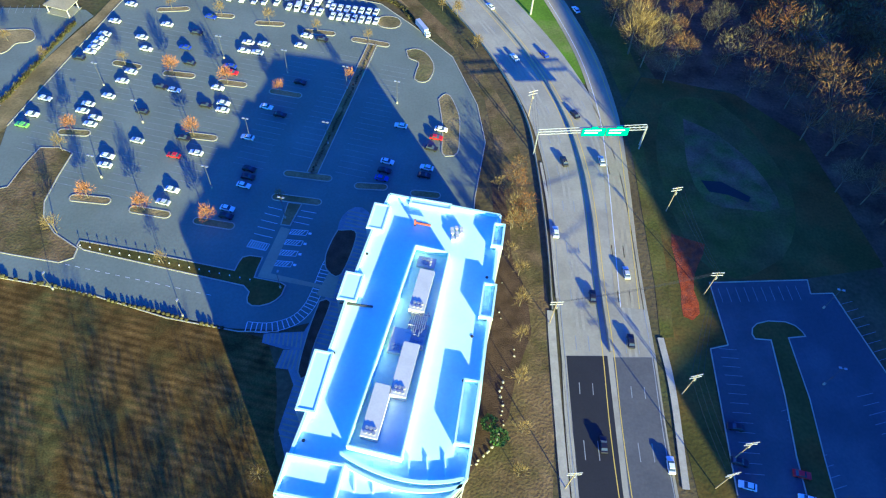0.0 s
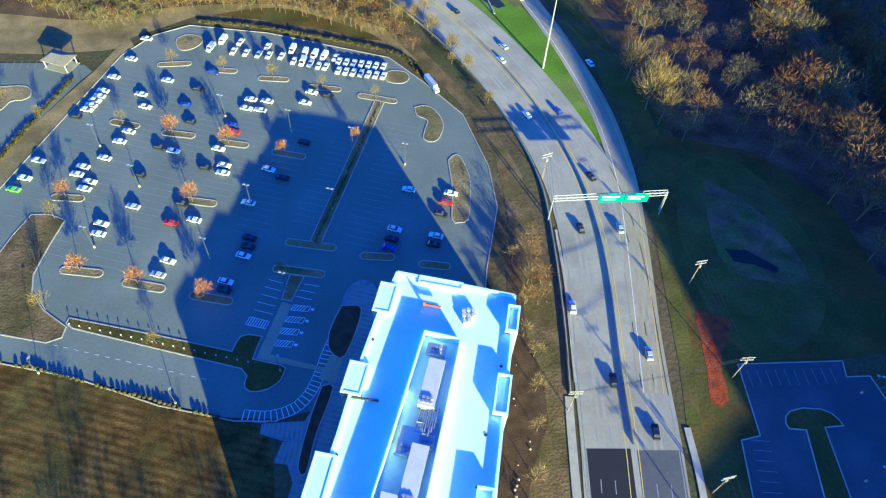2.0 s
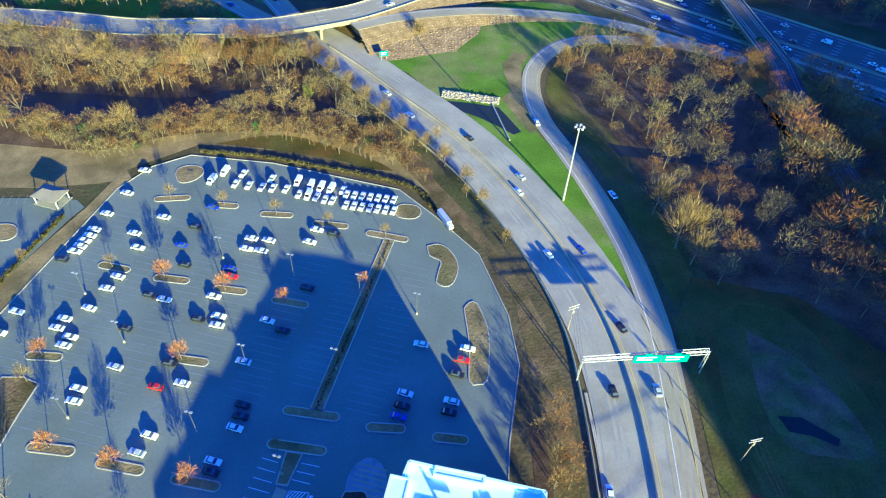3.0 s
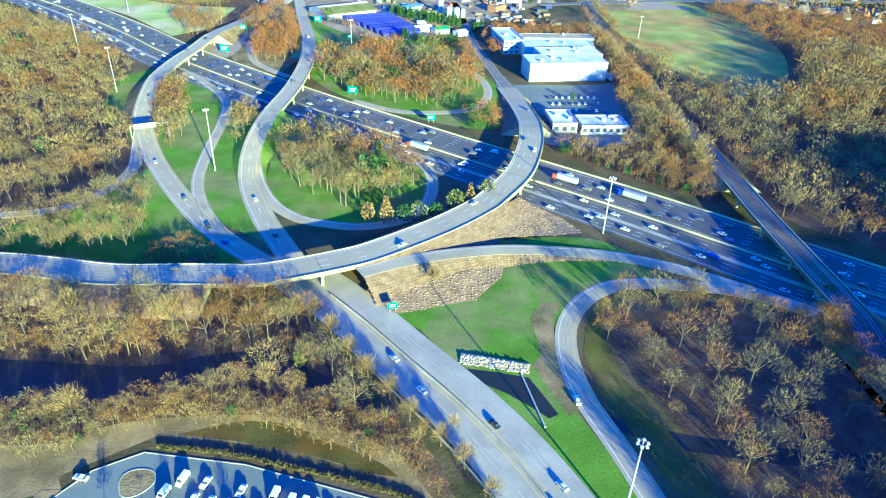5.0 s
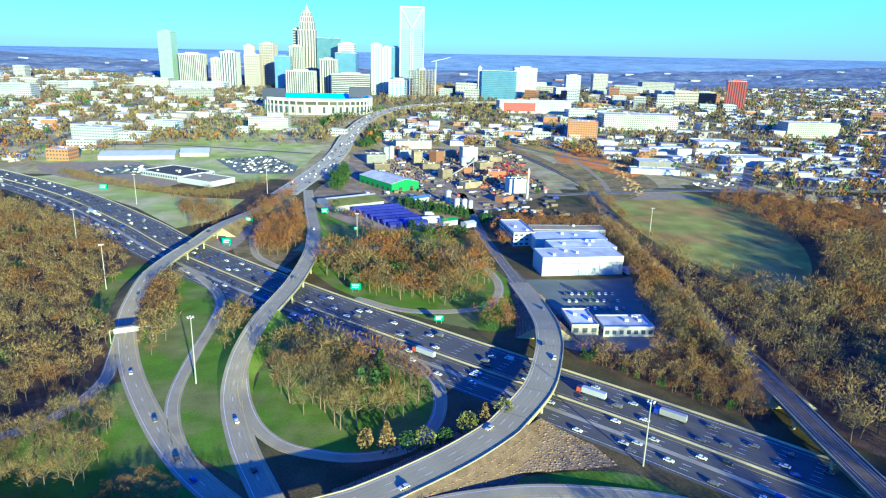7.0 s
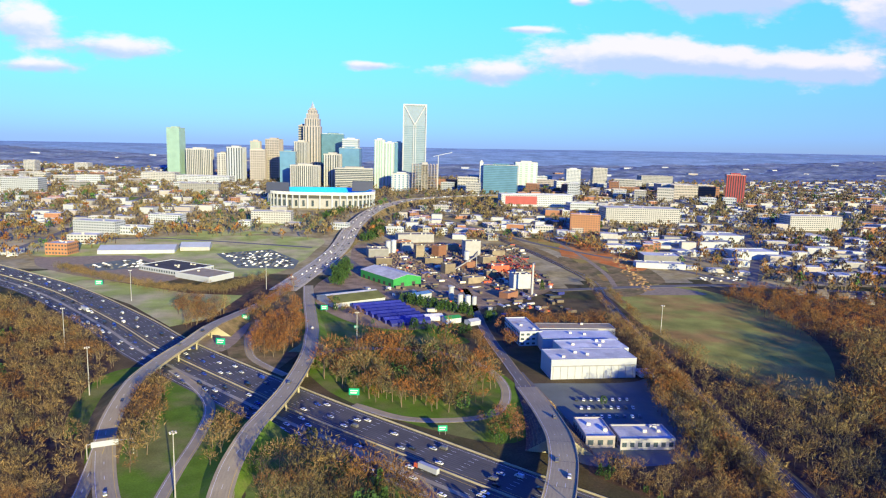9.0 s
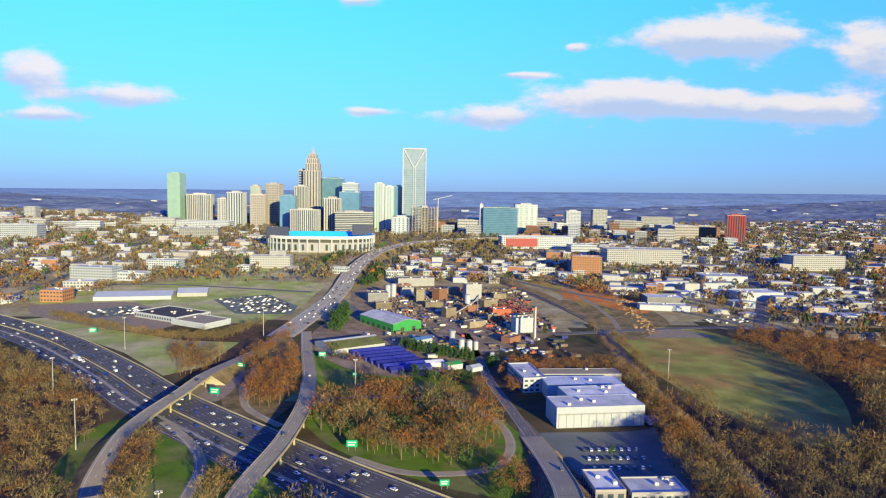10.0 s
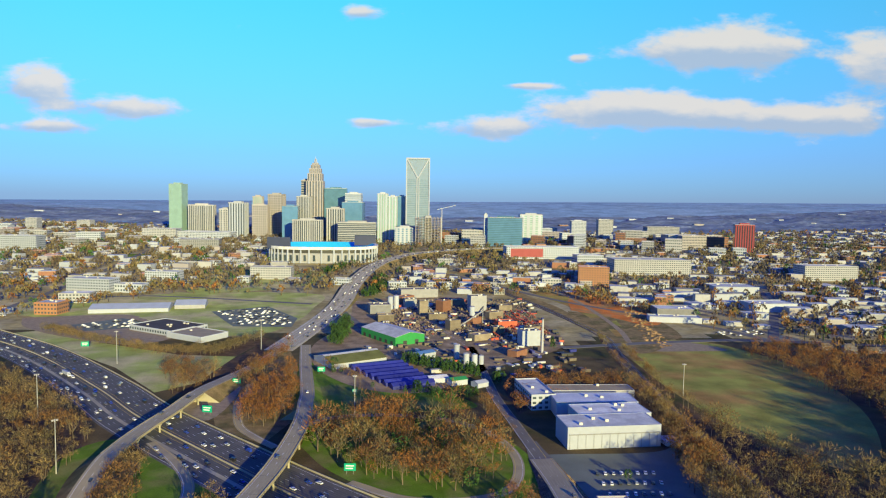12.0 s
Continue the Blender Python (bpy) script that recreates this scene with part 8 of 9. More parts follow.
# buildings west of the freeway
box_building(-322, 1036, -30, 78, 52, 6, "white_wall", "roof_dark", "low white building with a dark grey roof", 1, "low_building", units=6)
box_building(-272, 994, -30, 58, 40, 6, "white_wall", "roof_tan", "low pale annex with a plain roof", 0, "low_building", units=1)
gable(-425, 1168, 12, 104, 46, 5, 4.5, "white_wall", "roof_hall", "long white hall with a pale pitched roof", "hall", "hall")
gable(-352, 1200, 12, 42, 40, 5, 5, "cream_wall", "roof_hall", "pavilion with a grey hipped roof", "hall", "hall")
TOWN = [("or", 305, 1455, 56, 30, 34, "orange_brick", 8), ("wr", 269, 1840, 180, 40, 28, "white_wall", 6), ("ap", 459, 1610, 160, 55, 30, "cream_wall", 7), ("w", 365, 1755, 62, 40, 19, "white_wall", 3),
        ("rf", 535, 1385, 76, 50, 13, "white_wall", 0), ("ap", 804, 1555, 112, 40, 29, "cream_wall", 7), ("w", 794, 2310, 120, 50, 32, "cream_wall", 7), ("w", 860, 2700, 120, 50, 42, "grey_wall", 8),
        ("s", 522, 1230, 72, 40, 12, "white_wall", 0), ("s", 357, 1180, 56, 36, 11, "grey_wall", 0), ("s", 341, 1132, 70, 22, 7, "white_wall", 0),
        ("l", -555, 1318, 76, 30, 22, "white_wall", 5), ("l", -505, 1322, 70, 24, 13, "white_wall", 2), ("l", -533, 1226, 44, 26, 14, "cream_wall", 3), ("l", -521, 1136, 32, 28, 16, "orange_brick", 3),
        ("l", -487, 1440, 60, 28, 17, "white_wall", 4), ("l", -300, 1480, 76, 28, 22, "cream_wall", 5), ("l", -587, 1925, 96, 40, 26, "grey_wall", 7), ("l", -998, 1860, 90, 40, 35, "white_wall", 7),
        ("l", -1366, 2532, 40, 30, 45, "cream_wall", 10), ("l", -1300, 2750, 53, 30, 28, "cream_wall", 7), ("l", -801, 2215, 98, 50, 33, "cream_wall", 7), ("l", -670, 2225, 160, 50, 25, "white_wall", 5),
        ("w", 499, 2480, 49, 40, 66, "white_wall", 14), ("w", 590, 2480, 49, 40, 72, "cream_wall", 15)]
for k, (nm, x, y, w, d, h, wall, st) in enumerate(TOWN):
    what = {"cream_wall": "cream", "white_wall": "white", "orange_brick": "orange brick", "grey_wall": "grey"}[wall]
    box_building(x, y, random.uniform(-9, 9), w, d, h, wall, "roof_white", what + (" mid-rise block with window rows" if st > 3 else " low commercial building"), st, "town_building", group="town buildings", units=3)
Build().box(-80, -20.4, 4, 0, -20.1, 24).to("red_facade", M["red_wall"], [o for o in bpy.data.objects if o.name.startswith("town_building") and o.parent is None and abs(o.location.x - 269) < 1][0], "red facade panels")


# ---- towers ----
def tower(x, y, w, d, h, wall, glass, label, turn=0, bands=0, fins=0, crown=None, name="tower"):
    e = thing(name, x, y, gz(x, y), turn, label, "skyscraper", "downtown towers")
    block(x, y, w * 0.7)
    Build().box(-w / 2, -d / 2, -3, w / 2, d / 2, h).to("shaft", M[glass], e)
    Build().box(-w / 2 + 1, -d / 2 + 1, h, w / 2 - 1, d / 2 - 1, h + 1.2).to("roof", M["roof_grey"], e)
    Build().box(-w * 0.25, -d * 0.25, h + 1.2, w * 0.25, d * 0.25, h + 5).to("roof_plant", M[wall], e)
    for k in range(bands):
        z = h * (k + 0.5) / bands
        Build().box(-w / 2 - 0.5, -d / 2 - 0.5, z, w / 2 + 0.5, d / 2 + 0.5, z + h / bands * 0.45).to("floor_band", M[wall], e)
    for k in range(fins):
        u = -w / 2 + w * (k + 0.5) / fins
        t = w / fins * 0.27
        Build().box(u - t, -d / 2 - 0.9, -2, u + t, -d / 2 + 0.3, h).to("pier", M[wall], e)
        v = -d / 2 + d * (k + 0.5) / fins
        t = d / fins * 0.27
        Build().box(w / 2 - 0.3, v - t, -2, w / 2 + 0.9, v + t, h).to("side_pier", M[wall], e)
    Build().box(-w / 2 - 0.6, -d / 2 - 0.6, h - 2, w / 2 + 0.6, d / 2 + 0.6, h + 0.4).to("cornice", M[wall], e)
    return e


tower(-821, 2400, 43, 40, 168, "glass_green", "glass_green", "tall green glass residential tower", -8, 30, 0)
tower(-745, 2400, 80, 40, 102, "cream_wall", "glass_dark", "broad beige slab block with piers", 6, 0, 14)
tower(-598, 2300, 48, 44, 112, "white_wall", "glass_dark", "white tower with dark window strips", -4, 0, 6)
tower(-640, 2310, 32, 40, 92, "cream_wall", "glass_dark", "cream stepped tower with window bands", 0, 16, 4)
tower(-535, 2320, 46, 40, 106, "tan_stone", "glass_dark", "brown stone tower with dark windows", 4, 14, 8)
tower(-553, 2360, 30, 30, 132, "tan_stone", "glass_green", "slim tower with a green glass top", 4, 0, 5)
tower(-503, 2400, 46, 42, 140, "tan_stone", "glass_dark", "tan stone tower with a stepped top", -6, 18, 8)
tower(-427, 2250, 46, 40, 104, "glass_blue", "glass_blue", "bright blue glass tower", 5, 20, 0)
tower(-395, 2300, 40, 38, 134, "cream_wall", "glass_dark", "cream office tower with vertical piers", -3, 0, 8)
tower(-415, 2440, 26, 40, 188, "tan_stone", "glass_dark", "dark slab behind the stone tower", 0, 24, 0)
tower(-314, 2420, 72, 40, 162, "glass_teal", "glass_teal", "dark teal glass slab tower", 3, 24, 0)
tower(-246, 2330, 64, 46, 118, "glass_blue", "glass_blue", "blue glass tower with a white top", -5, 18, 0)
tower(-246, 2338, 50, 28, 146, "white_wall", "glass_pale", "white stepped tower rising behind the blue glass tower", -5, 24, 0)
tower(-357, 2150, 84, 34, 67, "cream_wall", "glass_dark", "cream hotel slab with vertical piers", 2, 0, 14)
tower(-287, 2220, 50, 40, 100, "cream_wall", "glass_dark", "plain beige tower with vertical piers", 0, 0, 7)
tower(-214, 2150, 108, 40, 62, "cream_wall", "glass_dark", "wide beige office block", 3, 12, 0)
tower(-148, 2250, 30, 40, 146, "white_wall", "glass_green", "green and white twin tower", 0, 0, 4)
tower(-118, 2255, 26, 40, 138, "white_wall", "glass_green", "green glass half of the twin tower", 0, 0, 3)
tower(-95, 2330, 34, 36, 139, "glass_blue", "glass_blue", "dark blue glass tower", 0, 24, 0)
tower(-76, 2150, 58, 36, 50, "white_wall", "glass_blue", "low white and blue office block", 0, 8, 5)
tower(216, 2150, 98, 50, 82, "glass_teal", "glass_blue", "broad blue glass office tower with teal bands", -12, 16, 0)
tower(302, 2250, 68, 40, 90, "white_wall", "glass_green", "white and green office block", 0, 14, 4)
tower(158, 2160, 10, 16, 90, "white_wall", "white_wall", "white stair tower beside the glass block", 0, 0, 0)
tower(866, 2050, 50, 42, 76, "red_wall", "glass_dark", "dark red tower with vertical strips", -18, 0, 8)


def spired_tower(x, y):
    e = thing("spired_tower", x, y, gz(x, y), 3, "tan stone skyscraper with a stepped white crown", "skyscraper", "downtown towers")
    z = -3
    for w, h in ((58, 70), (55, 186), (47, 210), (38, 226), (29, 238), (20, 244)):
        Build().box(-w / 2, -w / 2, z, w / 2, w / 2, h).to("shaft_stage", M["tan_stone"], e)
        for k in range(6):
            u = -w / 2 + w * (k + 0.5) / 6
            Build().box(u - w * 0.03, -w / 2 - 0.25, max(z, 0), u + w * 0.03, -w / 2 - 0.02, h - 2).to("window_strip", M["glass_dark"], e)
        z = h - 0.5
    for k in range(10):
        a = 2 * math.pi * k / 10
        r = 8.5
        Build().rod((r * math.cos(a), r * math.sin(a), 232), (r * 0.35 * math.cos(a), r * 0.35 * math.sin(a), 258), 1.1, 0.4, 5).to("crown_rod", M["white_wall"], e)
    Build().rod((0, 0, 232), (0, 0, 266), 4, 0.4, 8).to("spire", M["white_wall"], e)


spired_tower(-381, 2420)


def notched_tower(x, y):
    e = thing("notched_tower", x, y, gz(x, y), 0, "pale glass skyscraper with a white V-shaped open crown", "skyscraper", "downtown towers")
    w, d, H = 70.0, 42.0, 258.0
    Build().add([(-w / 2, -d / 2, -3), (w / 2, -d / 2, -3), (w / 2, d / 2, -3), (-w / 2, d / 2, -3), (-w / 2, -d / 2, H - 4), (w / 2, -d / 2, H - 4), (w / 2, d / 2, H - 4), (-w / 2, d / 2, H - 4)],
                [(0, 1, 5, 4), (1, 2, 6, 5), (2, 3, 7, 6), (3, 0, 4, 7), (4, 5, 6, 7)]).to("shaft", M["glass_pale"], e)
    f = Build()
    y0 = -d / 2 - 1.0
    def bar(a, b, r):
        f.rod((a[0], y0, a[1]), (b[0], y0, b[1]), r, sides=4)
    bar((-w / 2, H - 2), (w / 2, H - 2), 3.2)
    bar((-w / 2, 0), (-w / 2, H), 2.4)
    bar((w / 2, 0), (w / 2, H), 2.4)
    bar((-w / 2 + 2, H - 4), (0, H - 62), 2.6)
    bar((w / 2 - 2, H - 4), (0, H - 62), 2.6)
    bar((-3.2, H - 62), (-3.2, 0), 1.8)
    bar((3.2, H - 62), (3.2, 0), 1.8)
    f.to("white_frame", M["white_wall"], e, "white steel frame")
    for k in range(34):
        z = 5 + 5.6 * k
        Build().box(-w / 2 + 3, y0 + 0.6, z, w / 2 - 3, y0 + 0.95, z + 1.0).to("floor_line", M["glass_teal"], e)


notched_tower(-43, 2300)
fr = thing("frame_building", -9, 2120, gz(-9, 2120), 4, "unfinished concrete frame building under construction", "building site")
for k in range(18):
    Build().box(-36, -18, 4.6 * k, 36, 18, 4.6 * k + 0.6).to("floor_slab", M["tan_stone"], fr)
for sx in range(-36, 37, 9):
    for sy in (-17.5, 17.5):
        Build().box(sx - 0.7, sy - 0.5, -2, sx + 0.7, sy + 0.5, 82).to("column", M["tan_stone"], fr)
Build().box(-8, -6, 0, 8, 6, 86).to("core", M["cream_wall"], fr)
crane = thing("tower_crane", 30, 2125, gz(30, 2125), 0, "white tower crane on the building site", "crane")
Build().box(-1, -1, 0, 1, 1, 105).to("mast", M["white_wall"], crane)
Build().rod((-14, 0, 103), (40, 8, 116), 0.9, sides=4).to("jib", M["white_wall"], crane)


# ---- stadium ----
def stadium(x, y):
    e = thing("stadium", x, y, gz(x, y), 6, "oval concrete stadium with bright blue seats", "stadium")
    block(x, y, 120)
    A, B, n = 122.0, 95.0, 48
    outer, seats, gallery, rim = Build(), Build(), Build(), Build()
    pt = lambda a, r: (A * r * math.copysign(abs(math.cos(a)) ** 0.75, math.cos(a)), B * r * math.copysign(abs(math.sin(a)) ** 0.75, math.sin(a)))
    for k in range(n):
        a, b = 2 * math.pi * k / n, 2 * math.pi * (k + 1) / n
        for r0, z0, r1, z1, bb in ((1.0, -3, 1.0, 19, outer), (1.0, 19, 0.985, 19, outer), (0.985, 19, 0.985, 26, gallery), (0.985, 26, 1.035, 27, rim), (1.035, 27, 1.035, 33, rim), (1.035, 33, 0.97, 33, rim), (0.97, 33, 0.5, 6, seats)):
            p, q, s, t = pt(a, r0), pt(b, r0), pt(b, r1), pt(a, r1)
            bb.add([(*p, z0), (*q, z0), (*s, z1), (*t, z1)], [(0, 1, 2, 3)])
        p = pt(a, 1.015)
        Build().rod((*p, -3), (*p, 33), 2.3, 1.8, 6).to("buttress", M["white_wall"], e)
        m = pt((a + b) / 2, 1.004)
        o = pt((a + b) / 2, 1.012)
        # solid dark form in place of a shaded arch
        Build().rod((*m, 2), (*o, 15), 3.0, 2.6, 6).to("arch_opening", M["glass_dark"], e)
    outer.to("bowl_wall", M["cream_wall"], e)
    # closed dark band drawn for the shade of the gallery
    gallery.to("gallery", M["dark_metal"], e, "dark band standing for the shaded gallery below the rim")
    rim.to("rim", M["roof_white"], e, "white upper rim")
    seats.to("seating_bowl", M["turf_blue"], e, "bright blue seats")
    Build().prism([pt(2 * math.pi * k / 32, 0.52) for k in range(32)], 4, 6.2).to("pitch", M["lawn"], e)
    for sx in (-96, 96):
        Build().box(sx - 26, 40 if sx > 0 else -60, 28, sx + 26, 46 if sx > 0 else -54, 52, 1.0).to("scoreboard", M["navy"], e, "large dark scoreboard")


stadium(-250, 1775)

# ---- ordinary town blocks and houses ----
rnd_town = random.Random(2024)
PROTO = []
WALLS = ("white_wall", "cream_wall", "brick", "grey_wall", "white_wall", "tan_stone")
for k in range(12):
    w, d, h = rnd_town.uniform(14, 38), rnd_town.uniform(12, 24), rnd_town.choice((4.5, 5, 6, 8, 9, 11))
    wall = WALLS[k % 6]
    what = {"cream_wall": "cream", "white_wall": "white", "brick": "brick", "grey_wall": "grey", "tan_stone": "tan stone"}[wall]
    x, y = -700 + 90 * k, 1420 + 15 * (k % 3)
    PROTO.append((box_building(x, y, rnd_town.choice((0, 12, -14)), w, d, h, wall, ("roof_white", "roof_grey")[k % 3 == 0], what + " flat-roofed town building with a few roof units", int(h // 4) if h > 7 else 0, "town_block", group="town blocks", units=1), max(w, d)))
HOUSES = []
for k in range(6):
    wall = ("white_wall", "cream_wall", "brick")[k % 3]
    HOUSES.append(gable(620 + 22 * k, 1120 + 9 * (k % 2), 20 * k, rnd_town.uniform(11, 16), rnd_town.uniform(8, 11), 4.0, 2.8, wall, "shingle", ("white", "cream", "brick")[k % 3] + " detached house with a dark pitched roof", "house", "house", "town houses"))


# mid-rise blocks round the centre
rnd_mid = random.Random(77)
for poly, count, lo, hi in (([(330, 1960), (820, 1930), (900, 2120), (1000, 2560), (420, 2640), (350, 2300)], 26, 16, 40), ([(-1500, 2050), (-900, 1960), (-640, 1980), (-560, 2130), (-900, 2350), (-1500, 2600)], 18, 12, 30),
                            ([(950, 1500), (1400, 1400), (1500, 1800), (1000, 1900)], 8, 12, 26), ([(60, 2060), (330, 2060), (400, 2480), (60, 2480)], 8, 20, 46)):
    spots = fill(poly, 84, 0.3, 77, 26)
    rnd_mid.shuffle(spots)
    for x, y in spots[:count]:
        wall = rnd_mid.choice(("cream_wall", "white_wall", "cream_wall", "tan_stone", "white_wall", "brick"))
        what = {"cream_wall": "cream", "white_wall": "white", "tan_stone": "tan stone", "brick": "brick"}[wall]
        h = rnd_mid.uniform(lo, hi)
        box_building(x, y, rnd_mid.choice((-18, -4, 8, 70)), rnd_mid.uniform(30, 78), rnd_mid.uniform(22, 36), h, wall, rnd_mid.choice(("roof_white", "roof_grey")), what + " mid-rise city block with rows of windows", 3 if h < 22 else 5, "city_block", group="city blocks", units=2)


def town_fill(polys, gap, protos, count, seed, radius):
    rnd = random.Random(seed)
    made = 0
    for poly in polys:
        pts = fill(poly, gap, 0.35, seed, radius)
        rnd.shuffle(pts)
        for x, y in pts:
            if made >= count:
                return
            if not free(x, y, radius):
                continue
            o = rnd.choice(protos)
            r = o[1] if isinstance(o, tuple) else 14
            o = o[0] if isinstance(o, tuple) else o
            copy_thing(o, pose(x, y, gz(x, y), 0, 0, rnd.choice((0, 90)) + 0.02 * (x % 600) + rnd.uniform(-6, 6)))
            block(x, y, r * 0.55)
            made += 1


town_fill([[(250, 1310), (420, 1080), (900, 1020), (1500, 1150), (1700, 2000), (1600, 2500), (300, 2500), (180, 1700), (120, 1480)]], 52, PROTO, 92, 31, 12)
town_fill([[(-1500, 1650), (-620, 1330), (-420, 1600), (-180, 1700), (-360, 2150), (-900, 2600), (-1700, 2700)]], 54, PROTO, 78, 32, 12)
town_fill([[(-60, 1340), (200, 1340), (150, 1480), (60, 1850), (-60, 1650)]], 46, PROTO, 20, 36, 10)
town_fill([[(-900, 1330), (-560, 1120), (-520, 1090), (-700, 1170), (-1100, 1330)]], 44, PROTO, 25, 33, 10)
town_fill([[(400, 990), (560, 900), (900, 760), (1300, 800), (1300, 1000), (700, 940)], [(430, 1060), (900, 1000), (1300, 1010), (1400, 1250), (600, 1250)]], 24, HOUSES, 120, 34, 5)
town_fill([[(-1400, 1330), (-900, 1240), (-760, 1160), (-1000, 1100), (-1500, 1200)], [(-1300, 1650), (-760, 1500), (-760, 1850), (-1300, 1900)]], 26, HOUSES, 60, 35, 5)

# the rest of the town, too far and too many to tell apart
def far_blocks(polys, gap, seed, radius, lo, hi, heights, pitched):
    rnd = random.Random(seed)
    wall, roof = {k: Build() for k in WALLS}, {k: Build() for k in ("roof_white", "roof_grey", "shingle")}
    for poly in polys:
        for x, y in fill(poly, gap, 0.4, seed, radius):
            if not free(x, y, radius) or rnd.random() < 0.15:
                continue
            w, d, h = rnd.uniform(lo, hi), rnd.uniform(lo, hi) * 0.7, rnd.choice(heights)
            a = rnd.uniform(-0.25, 0.25)
            c, s = math.cos(a), math.sin(a)
            z = gz(x, y)
            q = [(x + c * i * w / 2 - s * j * d / 2, y + s * i * w / 2 + c * j * d / 2) for i, j in ((-1, -1), (1, -1), (1, 1), (-1, 1))]
            wall[rnd.choice(("brick", "grey_wall", "cream_wall", "grey_wall") if pitched else WALLS)].prism(q, z - 2, z + h)
            if pitched:
                m0, m1 = ((q[0][0] + q[3][0]) / 2, (q[0][1] + q[3][1]) / 2), ((q[1][0] + q[2][0]) / 2, (q[1][1] + q[2][1]) / 2)
                roof["shingle"].add([(*p, z + h) for p in q] + [(*m0, z + h + 2.6), (*m1, z + h + 2.6)], [(0, 1, 5, 4), (2, 3, 4, 5), (1, 2, 5), (3, 0, 4)])
            else:
                roof[rnd.choice(("roof_white", "roof_grey", "roof_white"))].prism(q, z + h + 0.02, z + h + 0.5)
            block(x, y, max(w, d) * 0.55)
    for parts, what in ((wall, "walls"), (roof, "roofs")):
        for k, b in parts.items():
            if b.v:
                tagged(b.to("far_town", M[k]), "distant low town buildings, " + what + " in " + k.replace("_", " "), "buildings", kind="stuff")


far_blocks([[(-60, 1340), (200, 1340), (150, 1480), (60, 1850), (-60, 1650)], [(250, 1310), (420, 1080), (900, 1020), (1500, 1150), (2100, 2000), (2000, 2900), (300, 2900), (180, 1700), (120, 1480)], [(-1500, 1650), (-620, 1330), (-420, 1600), (-180, 1700), (-360, 2150), (-300, 2900), (-2300, 2900), (-2100, 1700)]], 40, 81, 6, 14, 38, (4, 5, 6, 7, 9, 12), False)
far_blocks([[(400, 990), (560, 880), (900, 700), (1500, 700), (1500, 1000), (700, 940)], [(430, 1060), (900, 1000), (1700, 1010), (1700, 1300), (600, 1250)], [(-1700, 1500), (-900, 1240), (-760, 1160), (-1000, 1100), (-1900, 1200)]], 27, 82, 5, 9, 14, (3.5, 4, 5), True)

far_blocks([[(-2600, 2950), (2600, 2900), (2600, 3700), (-2600, 3700)]], 270, 83, 6, 14, 44, (5, 6, 8, 10), False)

# town trees
clump = Build()
rc = random.Random(8)
for k in range(24):
    a, b = rc.uniform(0, 6.28), rc.uniform(0.2, 1.4)
    p = Vector((math.cos(a) * math.cos(b) * 3.2, math.sin(a) * math.cos(b) * 3.2, 2.2 + math.sin(b) * 5))
    s = Vector((rc.gauss(0, 1), rc.gauss(0, 1), rc.gauss(0, 1))).normalized() * rc.uniform(0.6, 1.2)
    t = Vector((rc.gauss(0, 0.6), rc.gauss(0, 0.6), 1)).normalized() * rc.uniform(1.4, 2.6)
    clump.add([p - s, p + s, p + t], [(0, 1, 2)])
clump.rod((0, 0, -0.5), (0, 0, 5), 0.3, 0.12, 3)
CLUMP = [arrays(clump)]
far_clump = Build()
for k in range(15):
    a, b = rc.uniform(0, 6.28), rc.uniform(0.1, 1.3)
    p = Vector((math.cos(a) * math.cos(b) * 3.0, math.sin(a) * math.cos(b) * 3.0, 1.5 + math.sin(b) * 5))
    s = Vector((rc.gauss(0, 1), rc.gauss(0, 1), rc.gauss(0, 0.6))).normalized() * rc.uniform(0.7, 1.2)
    far_clump.add([p - s, p + s, p + Vector((rc.gauss(0, 0.8), rc.gauss(0, 0.8), 2.6))], [(0, 1, 2)])
FAR_CLUMP = [arrays(far_clump)]
town_tree_kinds = {"twig_brown": [], "twig_grey": [], "leaf_green": [], "twig_russet": [], "town_twig": []}
TREE_TOWN = [(-1900, 1150), (-900, 1150), (-560, 1080), (-430, 1300), (-150, 1300), (60, 1330), (230, 1300), (420, 1000), (560, 880), (1000, 600), (2000, 900), (2300, 2900), (-2400, 2900)]
for x, y in fill(TREE_TOWN, 15.0, 0.5, 51, 2):
    k = noise.noise((x * 0.006, y * 0.006, 3)) + rc.uniform(-0.5, 0.5)
    if k < (-0.05 if abs(x) < 450 else -0.7 if x > 450 and y < 1500 else -0.25) or not free(x, y, 2):
        continue
    kind = "leaf_green" if rc.random() < 0.05 else "twig_russet" if rc.random() < 0.03 else rc.choice(("town_twig", "twig_brown", "town_twig") if x > 450 and y < 1500 else ("twig_brown", "twig_grey") if y < 1350 else ("town_twig", "town_twig", "twig_grey"))
    town_tree_kinds[kind].append((x, y, gz(x, y), rc.uniform(0, 6.28), rc.uniform(1.1, 2.3)))


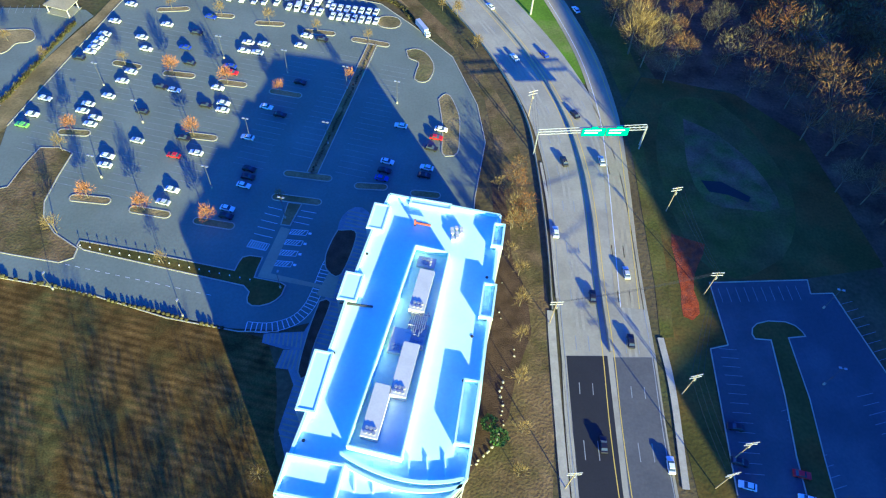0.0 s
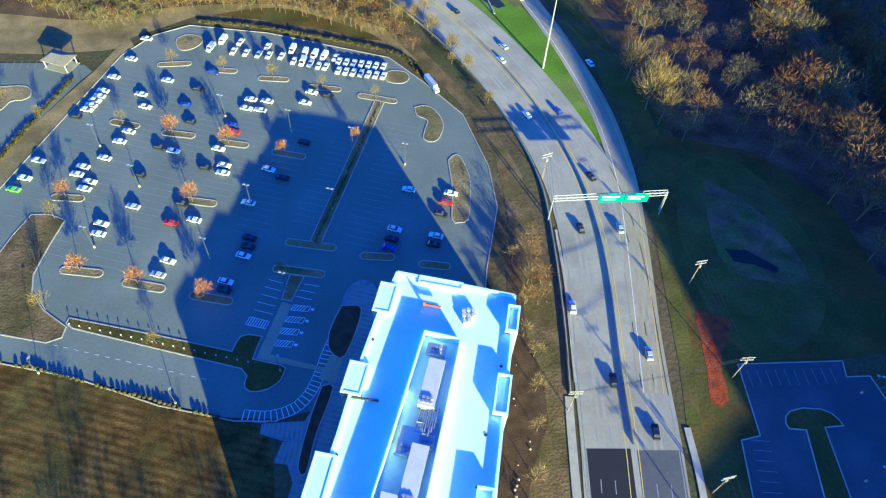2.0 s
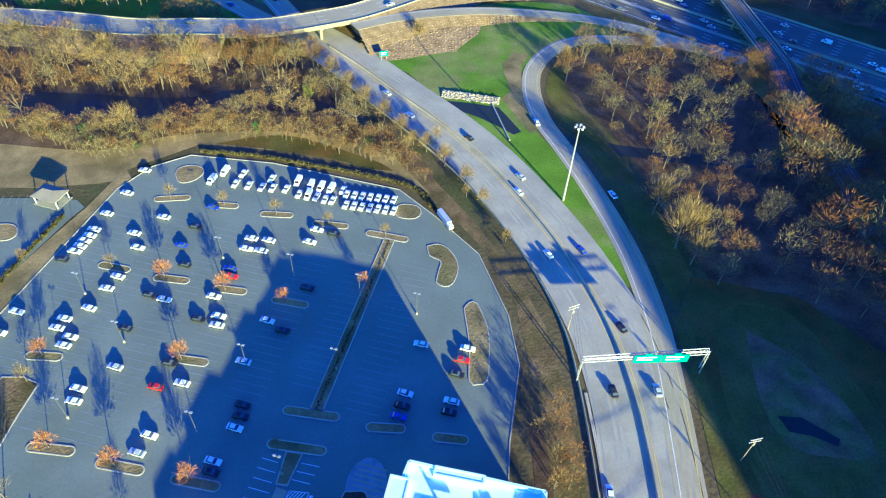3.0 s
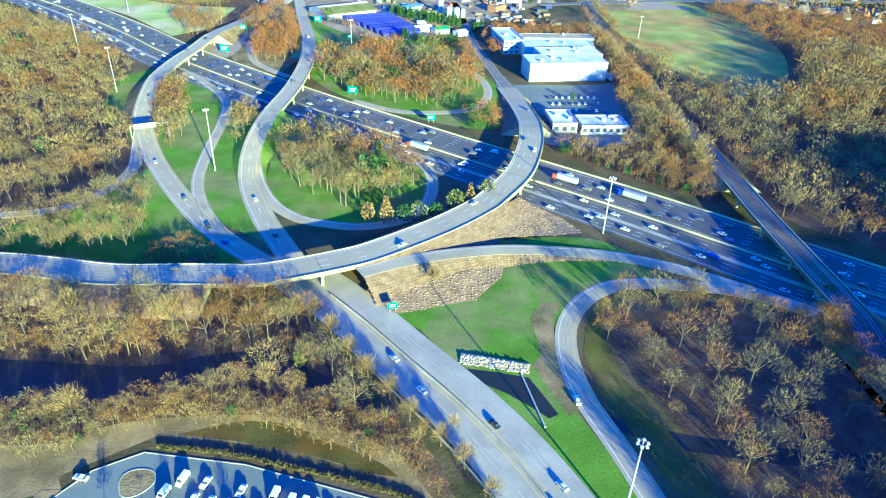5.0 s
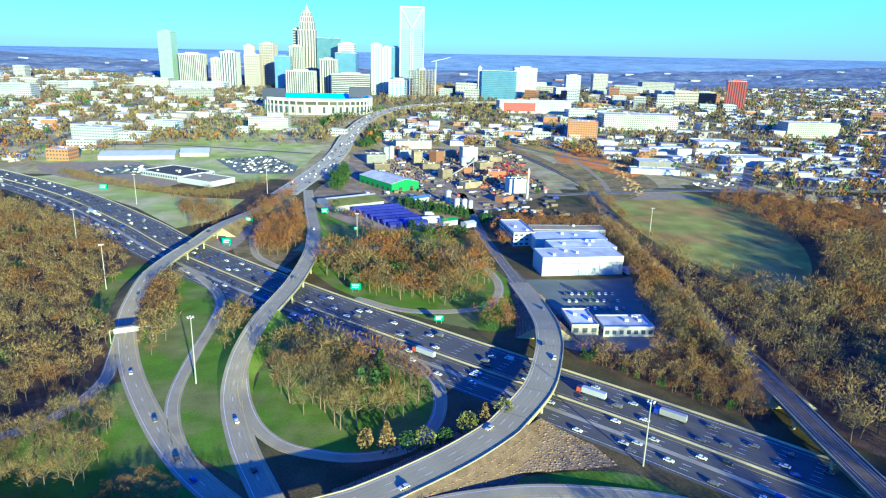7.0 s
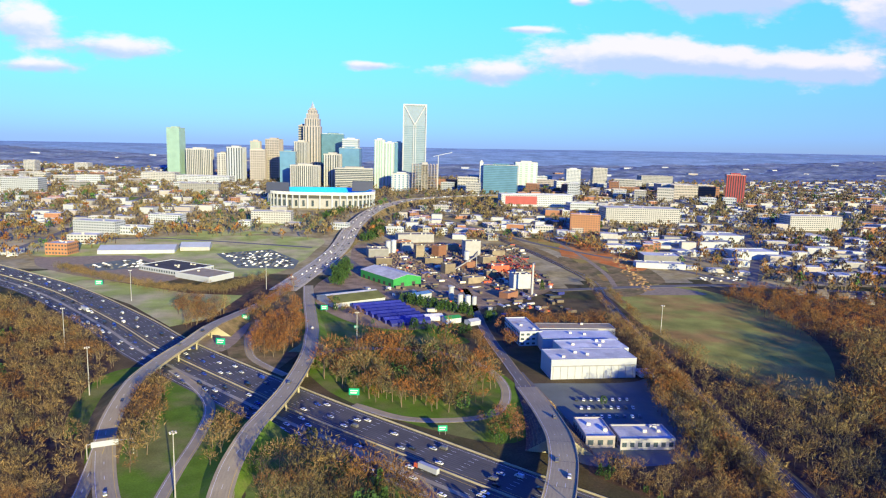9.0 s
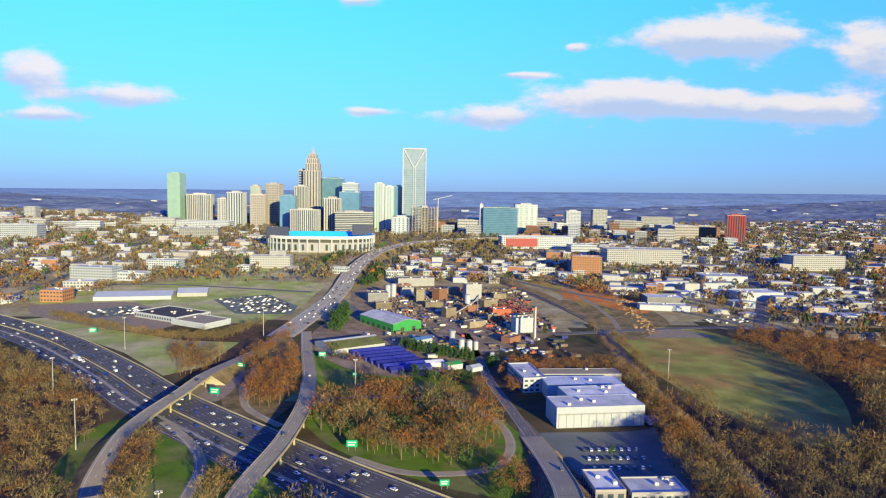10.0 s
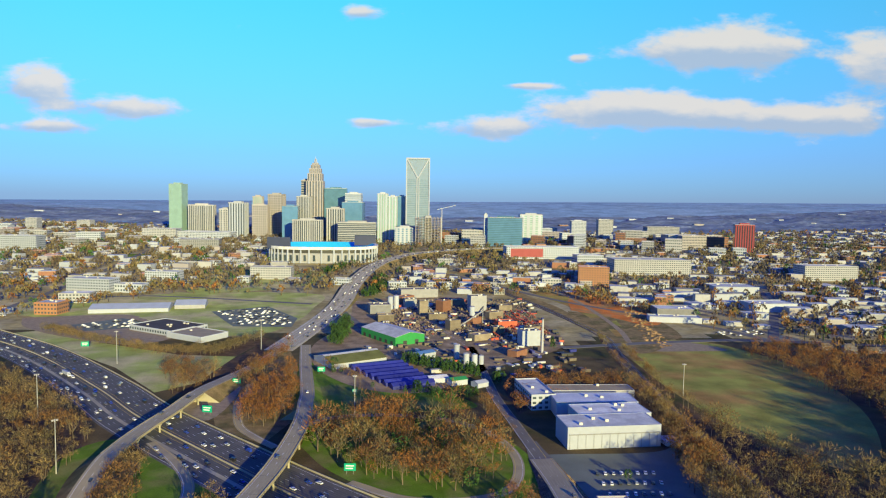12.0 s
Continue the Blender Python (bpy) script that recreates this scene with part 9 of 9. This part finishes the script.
def distant_woodland():
    """An uneven roof of tree crowns beyond the town, with gaps."""
    xs, ys = np.arange(-2900, 2901, 17.0), np.arange(2380, 3650, 17.0)
    verts, faces = [], []
    for y in ys:
        for x in xs:
            h = 5 + 3 * noise.noise((x * 0.045, y * 0.045, 0)) + 9 * noise.noise((x * 0.006, y * 0.006, 4)) + rc.uniform(-1.2, 1.2) - (8 if y < 2560 and abs(x) < 900 else 0)
            verts.append((x + rc.uniform(-5, 5), y + rc.uniform(-5, 5), gz(x, y) + max(h, -3)))
    w = len(xs)
    for j in range(len(ys) - 1):
        for i in range(w - 1):
            a = j * w + i
            faces += [(a, a + 1, a + w + 1), (a, a + w + 1, a + w)]
    # far_twig colours these crowns with haze
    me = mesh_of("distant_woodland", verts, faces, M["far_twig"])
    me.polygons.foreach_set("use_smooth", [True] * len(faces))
    tagged(new("distant_woodland", me), "distant bare woods beyond the town, tinted blue for haze", "trees", kind="stuff")


distant_woodland()
for kind, places in town_tree_kinds.items():
    near, far = [q for q in places if q[1] < 1350], [q for q in places if q[1] >= 1350]
    if near:
        scatter("town_trees", CLUMP, near, M[kind], "scattered winter trees among the town buildings", "trees")
    if far:
        scatter("distant_trees", FAR_CLUMP, far, M[kind], "distant winter trees beyond the town", "trees")
# pines beside the freeway
pine = [arrays(g[1]) for g in GREEN]
scatter("roadside_evergreens", pine, [(x, y, gz(x, y), 0.7 * i, 0.9) for i, (x, y) in enumerate(fill([(-118, 1290), (-100, 1380), (-108, 1480), (-90, 1500), (-70, 1400), (-90, 1290)], 8, 0.4, 61) + fill([(-20, 890), (40, 850), (72, 815), (62, 805), (20, 840), (-30, 875)], 6, 0.4, 65) + fill([(-200, 940), (-186, 1010), (-176, 1010), (-180, 930)], 6, 0.4, 64) + fill([(-112, 960), (-122, 1050), (-112, 1120), (-98, 1050), (-96, 960)], 7, 0.4, 62) + fill([(-200, 1520), (-168, 1640), (-150, 1760), (-190, 1700), (-220, 1560)], 9, 0.4, 63))], M["leaf_green"], "dark evergreen trees beside the freeway", "trees")
# vehicles on far lots, too small to tell apart
for lot_poly in ([(-310, 1160), (-240, 1205), (-180, 1120), (-176, 1060), (-250, 1060)], [(-410, 1105), (-335, 1062), (-415, 1020), (-460, 1048)]):
    patch("far_lot", lot_poly, M["asphalt_lot"], 0.3, "grey parking lot beside the freeway", "parking lot", False)
far_car = Build().box(-2.2, -0.9, 0.2, 2.2, 0.9, 0.95, 0.06).box(-1.5, -0.8, 0.9, 1.0, 0.8, 1.45, 0.2)
fc = [arrays(far_car)]
cars_far = {"car_white": [], "car_grey": [], "car_black": []}
for poly in ([(-300, 1160), (-240, 1195), (-186, 1118), (-182, 1068), (-250, 1068)], [(-400, 1100), (-340, 1060), (-420, 1030), (-450, 1050)], [(360, 1050), (420, 1020), (460, 1050), (400, 1090)], [(-640, 1180), (-560, 1110), (-600, 1090), (-680, 1160)]):
    for x, y in fill(poly, 6.5, 0.15, 71):
        if rc.random() < 0.6:
            cars_far[rc.choice(("car_white", "car_grey", "car_black"))].append((x, y, gz(x, y) + 0.25, 0.6 + rc.uniform(-0.1, 0.1), 1))
fline = spline(TOWN_FREEWAY[:-2], 9)
for p, m in zip(fline, normals(fline)):
    for off in (-11, -7.5, -4, 4, 7.5, 11):
        if rc.random() < 0.22:
            q = p[:2] + m * off
            cars_far[rc.choice(("car_white", "car_grey", "car_black"))].append((q[0], q[1], gz(*q) + 0.35 + p[2], math.atan2(-m[0], m[1]), 1))
for kind, places in cars_far.items():
    scatter("far_cars", fc, places, M[kind], "distant cars on lots and the freeway", "cars")
